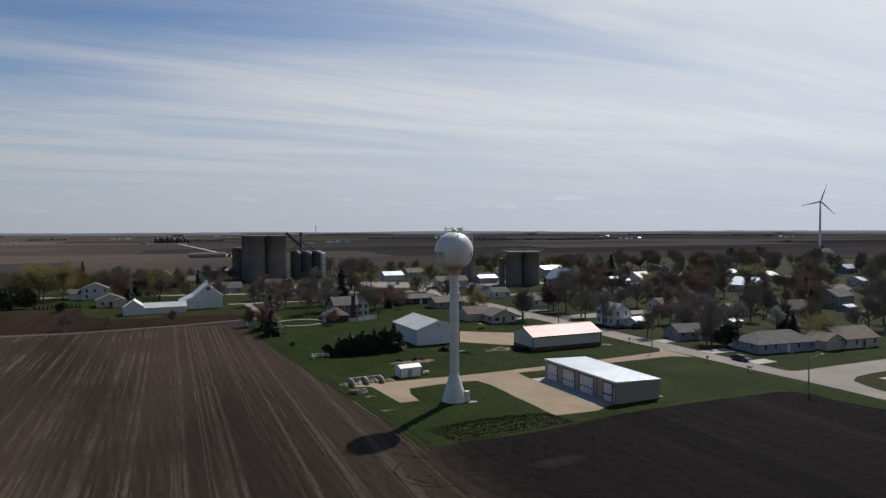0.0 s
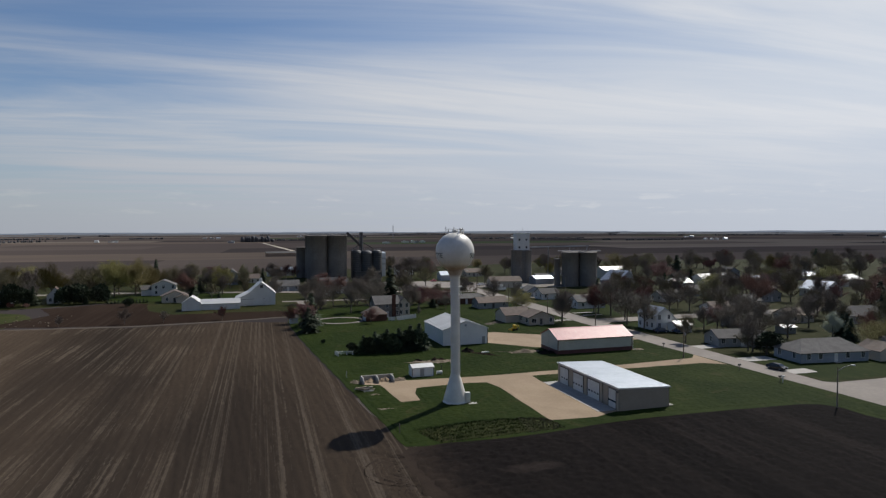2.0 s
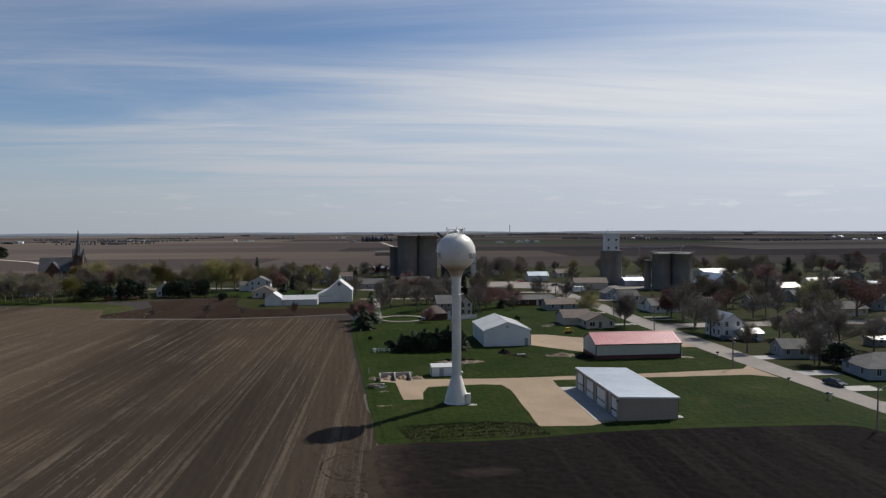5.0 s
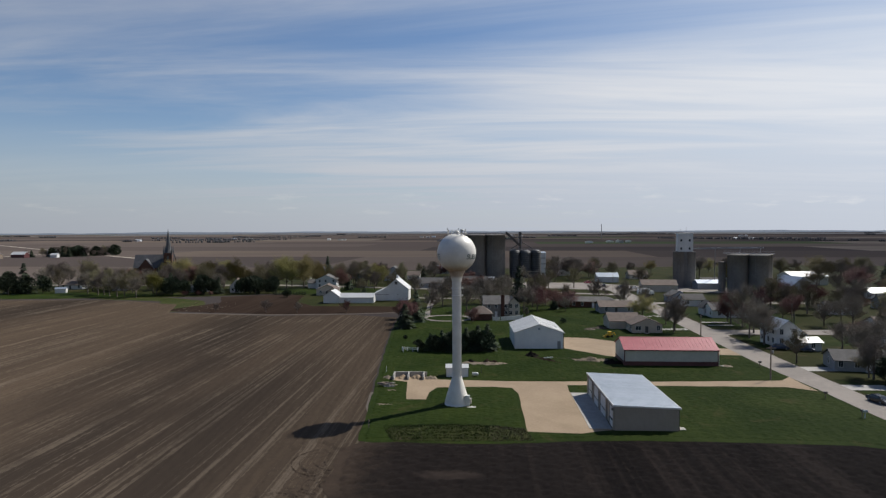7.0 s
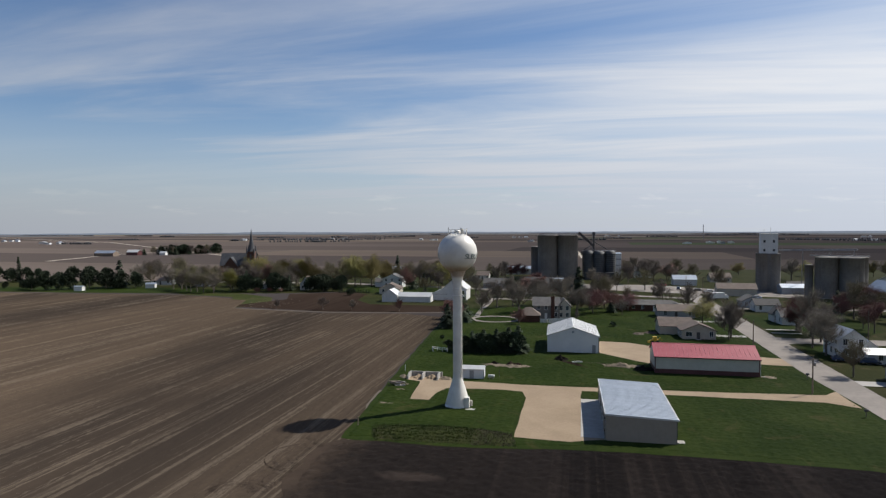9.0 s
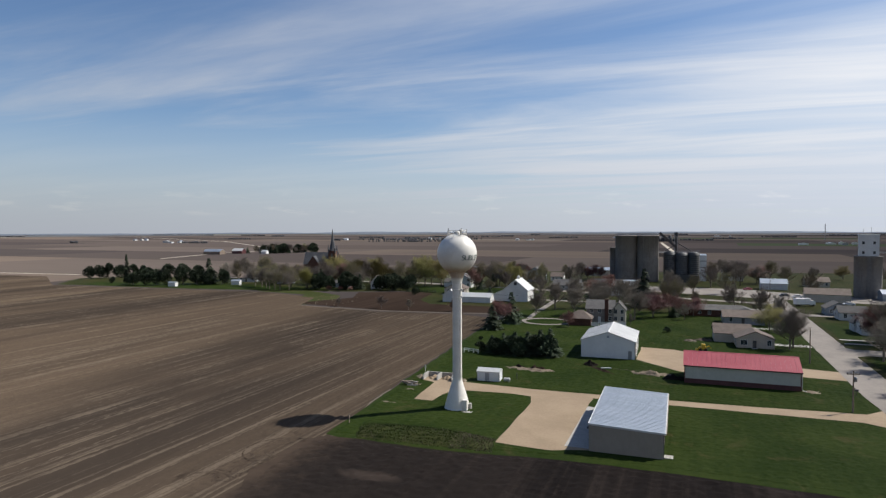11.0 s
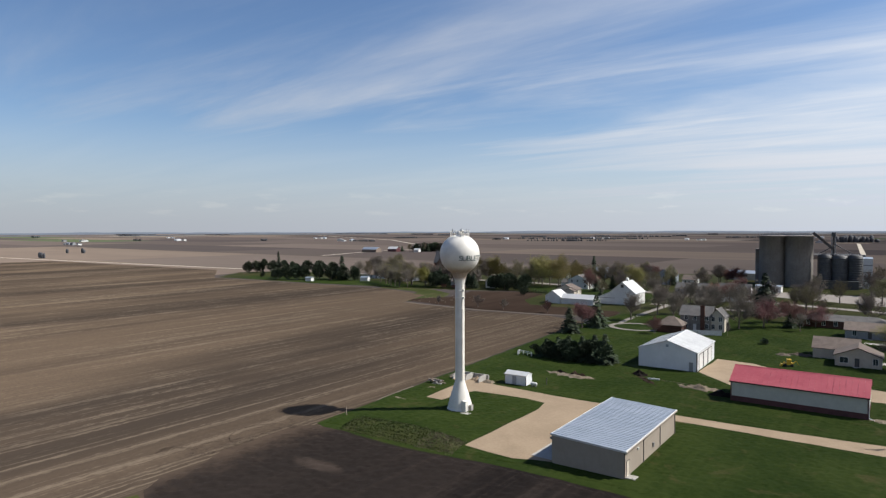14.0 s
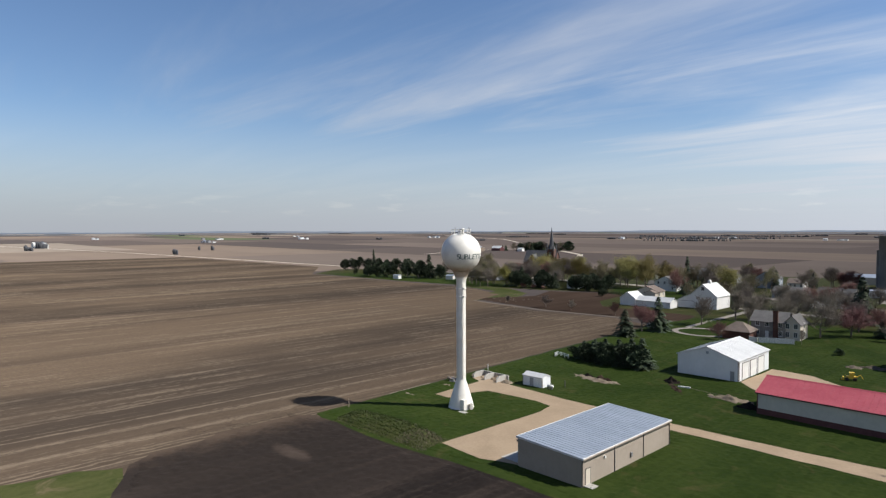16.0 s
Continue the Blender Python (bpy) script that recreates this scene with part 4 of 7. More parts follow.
def panel_roof(parent, x0, x1, ya, yb, za, zb, n, material, along="x", name="roof_panel"):
    """Sheet-metal panels with a raised seam each, laid side by side along one axis; the other axis carries the fall from za to zb."""
    step = (x1 - x0) / n
    for flip in (0,):
        s = Shape()
        g = 0.012
        if along == "x":
            a, b = (0, ya, za), (0, yb, zb)
            s.add([(g, ya, za), (step - g, ya, za), (step - g, yb, zb), (g, yb, zb), (g, ya, za + .05), (step - g, ya, za + .05), (step - g, yb, zb + .05), (g, yb, zb + .05)],
                  [(0, 3, 2, 1), (4, 5, 6, 7), (0, 1, 5, 4), (1, 2, 6, 5), (2, 3, 7, 6), (3, 0, 4, 7)])
            s.add([(0, ya, za + .05), (.05, ya, za + .05), (.05, yb, zb + .05), (0, yb, zb + .05), (0, ya, za + .085), (.05, ya, za + .085), (.05, yb, zb + .085), (0, yb, zb + .085)],
                  [(4, 5, 6, 7), (0, 1, 5, 4), (1, 2, 6, 5), (2, 3, 7, 6), (3, 0, 4, 7)])
        else:
            s.add([(ya, g, za), (yb, g, zb), (yb, step - g, zb), (ya, step - g, za), (ya, g, za + .05), (yb, g, zb + .05), (yb, step - g, zb + .05), (ya, step - g, za + .05)],
                  [(0, 3, 2, 1), (4, 5, 6, 7), (0, 1, 5, 4), (1, 2, 6, 5), (2, 3, 7, 6), (3, 0, 4, 7)])
            s.add([(ya, 0, za + .05), (yb, 0, zb + .05), (yb, .05, zb + .05), (ya, .05, za + .05), (ya, 0, za + .085), (yb, 0, zb + .085), (yb, .05, zb + .085), (ya, .05, za + .085)],
                  [(4, 5, 6, 7), (0, 1, 5, 4), (1, 2, 6, 5), (2, 3, 7, 6), (3, 0, 4, 7)])
        me = solid_normals(s.mesh(name, material))
        for k in range(n):
            ob = new(name, me)
            ob.parent = parent
            ob.location = (x0 + k * step, 0, 0) if along == "x" else (0, x0 + k * step, 0)


def sectional_door(parent, w, h, x, y, rz, windows=True, rows=4):
    """An overhead door of separate sections, with a row of small panes."""
    D = new("garage_door")
    D.parent, D.empty_display_size = parent, 0.4
    D.matrix_local = pose(x, y, 0.0, 0, 0, rz)
    tagged(D, "white overhead sectional door")
    for k in range(rows):
        part("section", Shape().box(-w / 2, w / 2, -.06, 0.0, 0.05 + h * k / rows + .012, 0.05 + h * (k + 1) / rows), M_WHITE, D)
    if windows:
        zc = 0.05 + h * 1.5 / rows
        for k in range(4):
            u = -w / 2 + w * (k + 0.5) / 4
            part("pane", Shape().box(u - .26, u + .26, -.08, -.05, zc - .16, zc + .16), M_GLASS, D)
    fr = Shape().box(-w / 2 - .15, -w / 2, -.09, .01, 0, h + .2).box(w / 2, w / 2 + .15, -.09, .01, 0, h + .2).box(-w / 2, w / 2, -.09, .01, h + .05, h + .2)
    part("door_frame", fr, M_DKTRIM, D)


def fire_station():
    """Low tan metal building: four overhead doors to the west, a single-slope white roof."""
    w, d, hw, he = 10.4, 23.6, 4.15, 3.75
    B = thing("garage_building", "low tan metal garage with four overhead doors", "garage building", pose(85.55, 102.9, 0.08, 0, 0, 1.2))
    part("wall", Shape().extrude([(-w / 2, -.15), (w / 2, -.15), (w / 2, he), (-w / 2, hw)], "y", -d / 2, d / 2), M_TAN, B)
    R = new("roof")
    R.parent = B
    tagged(R, "ribbed white metal roof")
    panel_roof(R, -d / 2 - .15, d / 2 + .15, -w / 2 - .3, w / 2 + .3, hw + .03, he + .0, 34, M_ZROOF, "y")
    part("fascia", Shape().box(-w / 2 - .32, -w / 2 - .2, -d / 2 - .16, d / 2 + .16, hw - .2, hw + .1).box(w / 2 + .2, w / 2 + .32, -d / 2 - .16, d / 2 + .16, he - .2, he + .07), M_WHITE, B)
    part("gutter", Shape().box(w / 2 + .3, w / 2 + .44, -d / 2 - .1, d / 2 + .1, he - .16, he - .02), M_TAN, B)
    part("rake", Shape().extrude([(-w / 2 - .3, hw - .16), (w / 2 + .3, he - .18), (w / 2 + .3, he + .06), (-w / 2 - .3, hw + .08)], "y", -d / 2 - .17, -d / 2 - .12), M_WHITE, B)
    for k in range(4):
        yy = -d / 2 + 2.5 + k * 6.15
        sectional_door(B, 2.4 if k == 0 else 4.3, 3.4, -w / 2 - .01, yy + (0.0 if k == 0 else 0.45), -90)
    for k in range(5):
        yy = -d / 2 + 0.5 + k * (d - 1.0) / 4
        part("pilaster", Shape().box(-w / 2 - .22, -w / 2 + .02, yy - .35, yy + .35, -.1, hw - .1), M_TAN, B)
    for yy in (-d / 2 + .03, -d / 2 + 7.8, -d / 2 + 15.6, d / 2 - .1):
        part("downspout", Shape().box(w / 2, w / 2 + .10, yy, yy + .10, 0, he - .1), M_DKTRIM, B)
    part("door", Shape().box(w / 2 - .01, w / 2 + .05, -d / 2 + .9, -d / 2 + 1.9, 0, 2.1), M_BEIGE, B)
    part("door_frame", Shape().box(w / 2, w / 2 + .04, -d / 2 + .78, -d / 2 + .9, 0, 2.2).box(w / 2, w / 2 + .04, -d / 2 + 1.9, -d / 2 + 2.02, 0, 2.2).box(w / 2, w / 2 + .04, -d / 2 + .9, -d / 2 + 1.9, 2.1, 2.2), M_DKTRIM, B)
    part("wall_lamp", Shape().box(w / 2, w / 2 + .18, -d / 2 + 5.2, -d / 2 + 5.5, 2.5, 2.8), M_LENS, B, "small wall lamp")
    part("wall_lamp", Shape().box(-w / 2 - .5, -w / 2 - .2, -d / 2 + .2, -d / 2 + .6, 3.3, 3.55), M_DKTRIM, B, "dark wall lamp at the corner")
    part("meter", Shape().box(w / 2, w / 2 + .2, -d / 2 + 12.0, -d / 2 + 12.4, 1.0, 1.6), M_STEEL, B, "grey utility meter")
    for k in range(6):
        y0 = 91.8 + k * 3.85
        single("apron_slab", Shape().box(76.6, 80.3, y0, y0 + 3.83, 0.02, 0.145), M_CONC, "concrete slab before the garage doors", "slab", "structure")
    single("step_slab", Shape().box(90.9, 92.3, 91.6, 93.0, 0, 0.2), M_CONC, "white concrete step outside a side door", "slab", "structure")


fire_station()


def white_shop():
    w, d, h, rise = 13.4, 18.6, 4.5, 2.25
    B = thing("metal_shop", "white metal shop building with low gable roof", "shop building", pose(74.2, 171.5, 0.08, 0, 0, 2.0))
    part("wall", wall_shape(w, d, h, rise, "y", 0), M_WMETAL, B)
    R = new("roof")
    R.parent = B
    tagged(R, "white ribbed metal roof")
    panel_roof(R, -d / 2 - .2, d / 2 + .2, -w / 2 - .3, 0, h - .07, h + rise + .02, 20, M_WROOF, "y")
    panel_roof(R, -d / 2 - .2, d / 2 + .2, w / 2 + .3, 0, h - .07, h + rise + .02, 20, M_WROOF, "y")
    part("ridge_cap", Shape().extrude([(-.25, h + rise), (.25, h + rise), (0, h + rise + .16)], "y", -d / 2 - .22, d / 2 + .22), M_WROOF, R)
    for sx in (-1, 1):
        part("corner_trim", Shape().box(sx * w / 2 - .08, sx * w / 2 + .08, -d / 2 - .03, -d / 2 + .08, 0, h - .1), M_DKTRIM if sx > 0 else M_WMETAL, B)
        s = Shape().extrude([(sx * (w / 2 + .3), h - .24), (sx * (w / 2 + .3), h - .06), (0, h + rise + .03), (0, h + rise - .18)], "y", -d / 2 - .23, -d / 2 - .19)
        part("rake_trim", s, M_WHITE, B)
    for k in range(3):
        sectional_door(B, 3.7, 3.6, w / 2 + .01, -d / 2 + 4.0 + k * 4.7, 90, False)
    part("downspout", Shape().box(w / 2 - .05, w / 2 + .08, -d / 2 + .5, -d / 2 + .62, 0, h), M_DKTRIM, B)
    part("door", Shape().box(w / 2 - 1.7, w / 2 - .8, -d / 2 - .05, -d / 2, 0, 2.1), M_GREYW, B, "grey side door")
    part("wall_vent", Shape().box(-.3, .3, -d / 2 - .06, -d / 2, h + .7, h + 1.3), M_BLUEW, B, "small blue-grey gable vent")


white_shop()


def red_shed():
    w, d, h, rise = 22.2, 10.2, 3.9, 2.1
    B = thing("pole_barn", "long pale metal barn with red metal roof", "pole barn", pose(104.3, 146.7, 0.08, 0, 0, 0.6))
    part("wall", wall_shape(w, d, h, rise, "x", 0), M_SAGE, B)
    # the maroon band also stands in for the dark shadow along the wall base
    part("wainscot", Shape().box(-w / 2 - .03, w / 2 + .03, -d / 2 - .03, d / 2 + .03, -.1, 1.0), M_MAROON, B, "dark maroon lower wall band with base shadow painted in")
    R = new("roof")
    R.parent = B
    tagged(R, "ribbed red metal roof")
    panel_roof(R, -w / 2 - .3, w / 2 + .3, -d / 2 - .35, 0, h - .1, h + rise + .02, 24, M_RED, "x")
    panel_roof(R, -w / 2 - .3, w / 2 + .3, d / 2 + .35, 0, h - .1, h + rise + .02, 24, M_RED, "x")
    part("ridge_cap", Shape().extrude([(-.25, h + rise), (.25, h + rise), (0, h + rise + .16)], "x", -w / 2 - .32, w / 2 + .32), M_RED, R)
    for sx in (-1, 1):
        part("corner_trim", Shape().box(sx * w / 2 - .1, sx * w / 2 + .1, -d / 2 - .04, -d / 2 + .1, 0, h - .1), M_MAROON, B)
    part("eave_trim", Shape().box(-w / 2 - .3, w / 2 + .3, -d / 2 - .4, -d / 2 - .34, h - .28, h - .06), M_MAROON, B)
    part("sliding_door", Shape().box(-3, 3, d / 2, d / 2 + .08, 0, 3.5), M_SAGE, B)
    part("downspout", Shape().beam((w / 2 + .15, -d / 2 - .2, h - .2), (w / 2 + .15, -d / 2 - .2, .3), .1).beam((w / 2 + .15, -d / 2 - .2, .3), (w / 2 + 1.0, -d / 2 - .6, .12), .1), M_WHITE, B, "white downspout")


red_shed()


def garden_shed():
    B = thing("garden_shed", "small white metal garden shed", "shed", pose(53.1, 129.0, 0.08, 0, 0, 3))
    part("wall", wall_shape(5.0, 2.9, 2.0, 0.55, "x", 0), M_WMETAL, B)
    part("roof", roof_shape(5.0, 2.9, 2.0, 0.55, 0.12, "x"), M_WROOF, B)
    part("door", Shape().box(-.7, .25, -1.5, -1.44, 0.05, 1.8), M_GREYW, B).location = (0, 0, 0)
    part("door", Shape().box(.27, 1.2, -1.5, -1.44, 0.05, 1.8), M_WMETAL, B)
    for x in (-2.5, 2.5):
        part("corner_trim", Shape().box(x - .06, x + .06, -1.5, -1.4, 0, 1.95), M_DKTRIM, B)
    t = thing("propane_tank", "small white tank beside the shed", "tank", pose(57.2, 128.4, 0.08))
    s = Shape().lathe([(0.05, -.75), (.28, -.68), (.36, -.5), (.36, .5), (.28, .68), (0.05, .75)], 14)
    s.v = [(z, y, x + .55) for x, y, z in s.v]
    part("tank_body", s, M_WHITE, t)
    for x in (-.4, .4):
        part("leg", Shape().box(x - .06, x + .06, -.25, .25, -.05, .3), M_STEEL, t)


garden_shed()


def gable(name, label, category, x, y, w, d, h, rise, rz, ridge, wall, roof, over=0.25, door=None):
    """A plain barn or shed: walls, roof and a door."""
    B = thing(name, label, category, pose(x, y, 0.05, 0, 0, rz))
    part("wall", wall_shape(w, d, h, rise, ridge, 0), wall, B)
    part("roof", roof_shape(w, d, h, rise, over, ridge), roof, B)
    if door:
        u, dw, dh = door
        part("door", Shape().box(u - dw / 2, u + dw / 2, -d / 2 - .07, -d / 2, 0.05, dh), M_WHITE, B)
    return B


# ---- the farmstead ----
gable("small_barn", "small white barn with shiny metal roof", "barn", -8.8, 271, 7.2, 8.0, 3.1, 2.5, 0, "y", M_WHITE, M_WROOF)
gable("long_shed", "long low white shed with metal roof", "shed", 2.4, 271.2, 15.2, 6.4, 2.5, 1.6, 2, "x", M_WHITE, M_WROOF, door=(6.5, 1.2, 2.0))


def big_barn():
    B = thing("barn", "big white barn with a long lean-to slope", "barn", pose(16.3, 285.2, 0.05, 0, 0, 2) @ Matrix.Scale(.9, 4))
    prof = [(-9.2, -.1), (9.0, -.1), (9.0, 5.8), (2.6, 11.0), (-3.4, 5.9), (-9.2, 3.2)]
    part("wall", Shape().extrude(prof, "y", -7.5, 7.5), M_WHITE, B)
    R = Shape()
    for (a, za), (b, zb) in (((9.4, 5.5), (2.6, 11.05)), ((2.6, 11.05), (-3.4, 5.95)), ((-3.4, 5.95), (-9.6, 3.05))):
        R.extrude([(a, za), (b, zb), (b, zb + .16), (a, za + .16)], "y", -7.9, 7.9)
    part("roof", R, M_WROOF, B)
    part("cupola", Shape().box(2.0, 3.2, -.6, .6, 10.6, 12.0).extrude([(1.8, 12.0), (3.4, 12.0), (2.6, 12.8)], "y", -.8, .8), M_WHITE, B)
    part("loft_door", Shape().box(1.9, 3.3, -7.56, -7.5, 8.3, 9.8), M_DKTRIM, B)
    part("door", Shape().box(-1, 3, -7.58, -7.5, 0.05, 3.2), M_WHITE, B)
    part("sill_band", Shape().box(-9.0, 4.0, -7.55, -7.5, 3.0, 3.15), M_DKTRIM, B)


big_barn()
house("farmhouse", "white two-storey farmhouse with grey roof", "house", -28.5, 340, 11.5, 9, 5.0, 2.6, 4, "y", M_WHITE, M_SHING, storeys=2, wing=(-7.5, 1, 6, 7, 3, 1.8, "x"))
house("house", "beige bungalow with tan shingle roof", "house", -19.5, 305, 11, 9, 2.9, 2.4, 8, "y", M_BEIGE, M_BSHING, wing=(3, -5.5, 5, 5, 2.6, 1.2, "y"))
house("house", "pale blue house with light metal roof", "house", -51, 422, 11, 9, 4.2, 2.6, 0, "x", M_BLUEW, M_ZROOF)
house("house", "grey two-storey house with steep gables", "house", 2, 394, 11, 10, 5.5, 3.6, 0, "y", M_BLUEW, M_SHING, storeys=2)
house("house", "small dark grey house", "house", -27, 416, 9, 8, 3, 2.4, 0, "x", M_GREYW, M_SHING)
house("house", "low ranch house with dark grey roof", "house", 31, 344, 15, 9, 2.9, 2.6, 0, "x", M_GREYW, M_SHING, wins=(4, 3, 2, 2))
house("house", "white house with steep grey roof and dormer", "house", 55, 324, 13.5, 8, 4.6, 3.2, 0, "x", M_WHITE, M_SHING, storeys=1, wing=(2, -4, 5, 4, 4.4, 2.6, "y"), chimney=(3, 0))
house("house", "small white gabled cottage", "house", 14, 402, 8, 7, 3, 2.4, 0, "x", M_WHITE, M_BSHING)
house("garden_house", "tiny grey outbuilding with white front", "shed", 50, 315, 4.2, 5, 2.4, 1.3, 0, "y", M_WHITE, M_SHING, wins=(1, 1, 1, 1), door=False)
house("house", "white cottage among hedges beside the field", "house", -92, 318, 8, 7, 3.2, 3.6, 10, "y", M_WHITE, M_SHING, wing=(-5, -1, 5, 5, 2.4, 1.4, "x"))
house("house", "small white gabled house among dark bushes", "house", -71, 316, 6.5, 7, 3.6, 3.6, 12, "y", M_WHITE, M_BSHING)
house("house", "white house with porch beside the church", "house", -166, 352, 9, 8, 4.8, 3.0, 0, "y", M_WHITE, M_SHING, storeys=2)
house("house", "grey house with white gable", "house", -140, 326, 8, 8, 3.6, 3.6, 6, "y", M_GREYW, M_SHING)
house("house", "low white house on the lawn edge", "house", -171, 330, 12, 7, 2.6, 1.8, 10, "x", M_WHITE, M_BSHING)
gable("field_shed", "small white shed at the field edge", "shed", -163, 308, 5, 4, 2.2, 0.8, 20, "x", M_WHITE, M_ZROOF)
gable("field_shed", "small white box shed beside dark hedge", "shed", -191, 286, 4.5, 3, 2.2, 0.5, 10, "x", M_WHITE, M_ZROOF)
gable("outhouse", "small white garden hut", "shed", 29.5, 219, 2.6, 2.4, 2.2, 0.8, 10, "x", M_WHITE, M_SHING)


def church():
    C = thing("church", "red brick church with dark slate steeple", "church", pose(-149, 396, 0.05, 0, 0, 16))
    part("nave", Shape_moved(wall_shape(24, 12, 8.5, 8.0, "x", 0), -9, 4), M_BRICK, C)
    part("nave_roof", Shape_moved(roof_shape(24, 12, 8.5, 8.0, 0.4, "x"), -9, 4), M_SLATE, C)
    part("transept", Shape_moved(wall_shape(9, 17, 8.0, 6.0, "y", 0), -13, 3), M_BRICK, C)
    part("transept_roof", Shape_moved(roof_shape(9, 17, 8.0, 6.0, 0.3, "y"), -13, 3), M_SLATE, C)
    part("apse", Shape_moved(wall_shape(9, 9, 7.0, 4.0, "x", 0), 6, 5), M_BRICK, C)
    part("apse_roof", Shape_moved(roof_shape(9, 9, 7.0, 4.0, 0.3, "x"), 6, 5), M_BSHING, C)
    T = part("steeple_tower", Shape().box(-2.6, 2.6, -2.6, 2.6, -.1, 17.5).box(-2.8, 2.8, -2.8, 2.8, 17.3, 17.8), M_BRICK, C)
    part("steeple", Shape().lathe([(2.9, 17.8), (1.9, 20.5), (0.9, 27.0), (0.08, 33.6)], 8, smooth=False), M_SLATE, C)
    for sx in (-1, 1):
        for sy in (-1, 1):
            part("pinnacle", Shape().lathe([(.55, 16.5), (.55, 19.2), (.05, 22.6)], 6, (sx * 2.5, sy * 2.5), smooth=False), M_SLATE, T)
    for a, x, y in ((0, 0, -2.62), (90, 2.62, 0)):
        for z in (9.0, 13.0):
            s = Shape().box(-.6, .6, -.04, .06, z, z + 2.8)
            w = part("louvre", s, M_SLATE, T, "tall dark louvred opening")
            w.matrix_local = pose(x, y, 0, 0, 0, a)
    for k in range(5):
        w = part("tall_window", Shape().box(-.5, .5, -.04, .06, 2.5, 6.8), M_GLASS, C)
        w.matrix_local = pose(-19 + k * 4.4, -2.03, 0)


church()


# ---- stone house and its yard ----
def stone_house():
    H = house("house", "grey stone two-storey house with brick chimney", "house", 63.9, 229, 9.5, 9.0, 5.0, 2.6, 4, "x", M_STONE, M_SHING, storeys=2, wins=(3, 2, 2, 2))
    part("chimney", Shape().box(1.6, 2.9, -5.1, -4.4, -.1, 8.4).box(1.5, 3.0, -5.2, -4.3, 8.1, 8.4), M_BRICK, H, "dark brick outside chimney")
    part("side_wall", wall_shape_at(6.4, 0, 4.6, 8.0, 4.8, 2.4), M_BEIGE, H, "white sided wing")
    part("side_roof", Shape_moved(roof_shape(4.6, 8.0, 4.8, 2.4, 0.35, "y"), 6.4, 0), M_SHING, H)
    for z in (0.9, 3.4):
        for u in (-1.1, 1.1):
            add_window(H, "tall", 6.4 + u, -4.02, z, 0)
        add_window(H, "tall", 8.72, 0, z, 90)
    G = thing("garage", "small brown hip-roofed garage", "garage", pose(58.2, 219, 0.08, 0, 0, 4))
    part("wall", Shape().box(-3.8, 3.8, -3.4, 3.4, -.1, 2.6), M_BRICK, G)
    part("roof", roof_shape(7.6, 6.8, 2.6, 2.2, 0.5, "x", 3.4), M_BSHING, G)
    part("garage_door", Shape().box(-3.87, -3.8, -2.4, 2.4, 0, 2.2), M_WHITE, G)


def wall_shape_at(x, y, w, d, h, rise):
    return Shape_moved(wall_shape(w, d, h, rise, "y", 0), x, y)


stone_house()


def board_fence(x0, y0, x1, y1, h, n):
    F = thing("board_fence", "white solid board fence", "fence", pose(x0, y0, 0.08, 0, 0, math.degrees(math.atan2(y1 - y0, x1 - x0))))
    L = math.dist((x0, y0), (x1, y1))
    for k in range(n + 1):
        part("post", Shape().box(L * k / n - .07, L * k / n + .07, -.07, .07, -.1, h + .1), M_WHITE, F)
    me = solid_normals(Shape().box(.01, .24, -.05, -.02, .05, h).mesh("board", M_WHITE))
    for k in range(int(L / .25)):
        part("board", me, None, F).location = (k * .25, 0, 0)


board_fence(65.5, 214.6, 73.6, 218.6, 1.6, 4)
board_fence(62.6, 215.2, 65.0, 214.8, 1.4, 2)


def rail_fence(x0, y0, x1, y1):
    F = thing("rail_fence", "short white two-rail fence on the lawn", "fence", pose(x0, y0, 0.08, 0, 0, math.degrees(math.atan2(y1 - y0, x1 - x0))))
    L = math.dist((x0, y0), (x1, y1))
    for k in range(4):
        part("post", Shape().box(L * k / 3 - .08, L * k / 3 + .08, -.08, .08, -.1, 1.15), M_WHITE, F)
    for z in (.55, .95):
        part("rail", Shape().box(0, L, -.04, .04, z, z + .14), M_WHITE, F)


rail_fence(37.0, 157.4, 41.4, 156.2)
rail_fence(37.0, 157.4, 37.6, 155.6)


# ---- grain elevators ----
def grain_silos(name, label, x, y, centres, r, h, rz=0.0, ribs=0):
    S = thing(name, label, "grain silo", pose(x, y, 0.05, 0, 0, rz))
    for cx, cy in centres:
        prof = [(r, -.1)] + [(r, h * .5), (r, h), (r + .16, h), (r + .16, h + .5), (r - .2, h + .55), (.05, h + .7)]
        sil = part("silo", Shape().lathe(prof, 40, (cx, cy)), M_SILO, S)
        for a in range(0, 360, 60):
            part("seam", Shape().lathe([(.10, 0), (.10, h)], 6, (cx + r * math.cos(radians(a + 10)), cy + r * math.sin(radians(a + 10)))), M_SILO, sil)
    return S


E1 = grain_silos("grain_silo_group", "four tall weathered concrete grain silos", 61.0, 424, ((-6.5, -6.4), (6.5, -6.4), (-6.5, 6.4), (6.5, 6.4)), 6.6, 28.4, 2)
_rail = Shape()
for _a, _b in (((-12.5, -11), (12.5, -11)), ((12.5, -11), (12.5, 11)), ((-12.5, -11), (-12.5, 11)), ((-12.5, 11), (12.5, 11))):
    _rail.beam((*_a, 30.2), (*_b, 30.2), .12).beam((*_a, 29.6), (*_b, 29.6), .1)
part("catwalk_rail", _rail, M_STEEL, E1)
part("catwalk", Shape().box(-12.5, 13.0, -1.2, 1.2, 29.2, 29.8), M_STEEL, E1)
grain_silos("side_silo", "shorter dark concrete silo", 46.6, 438, ((0, 0),), 4.3, 20.2)
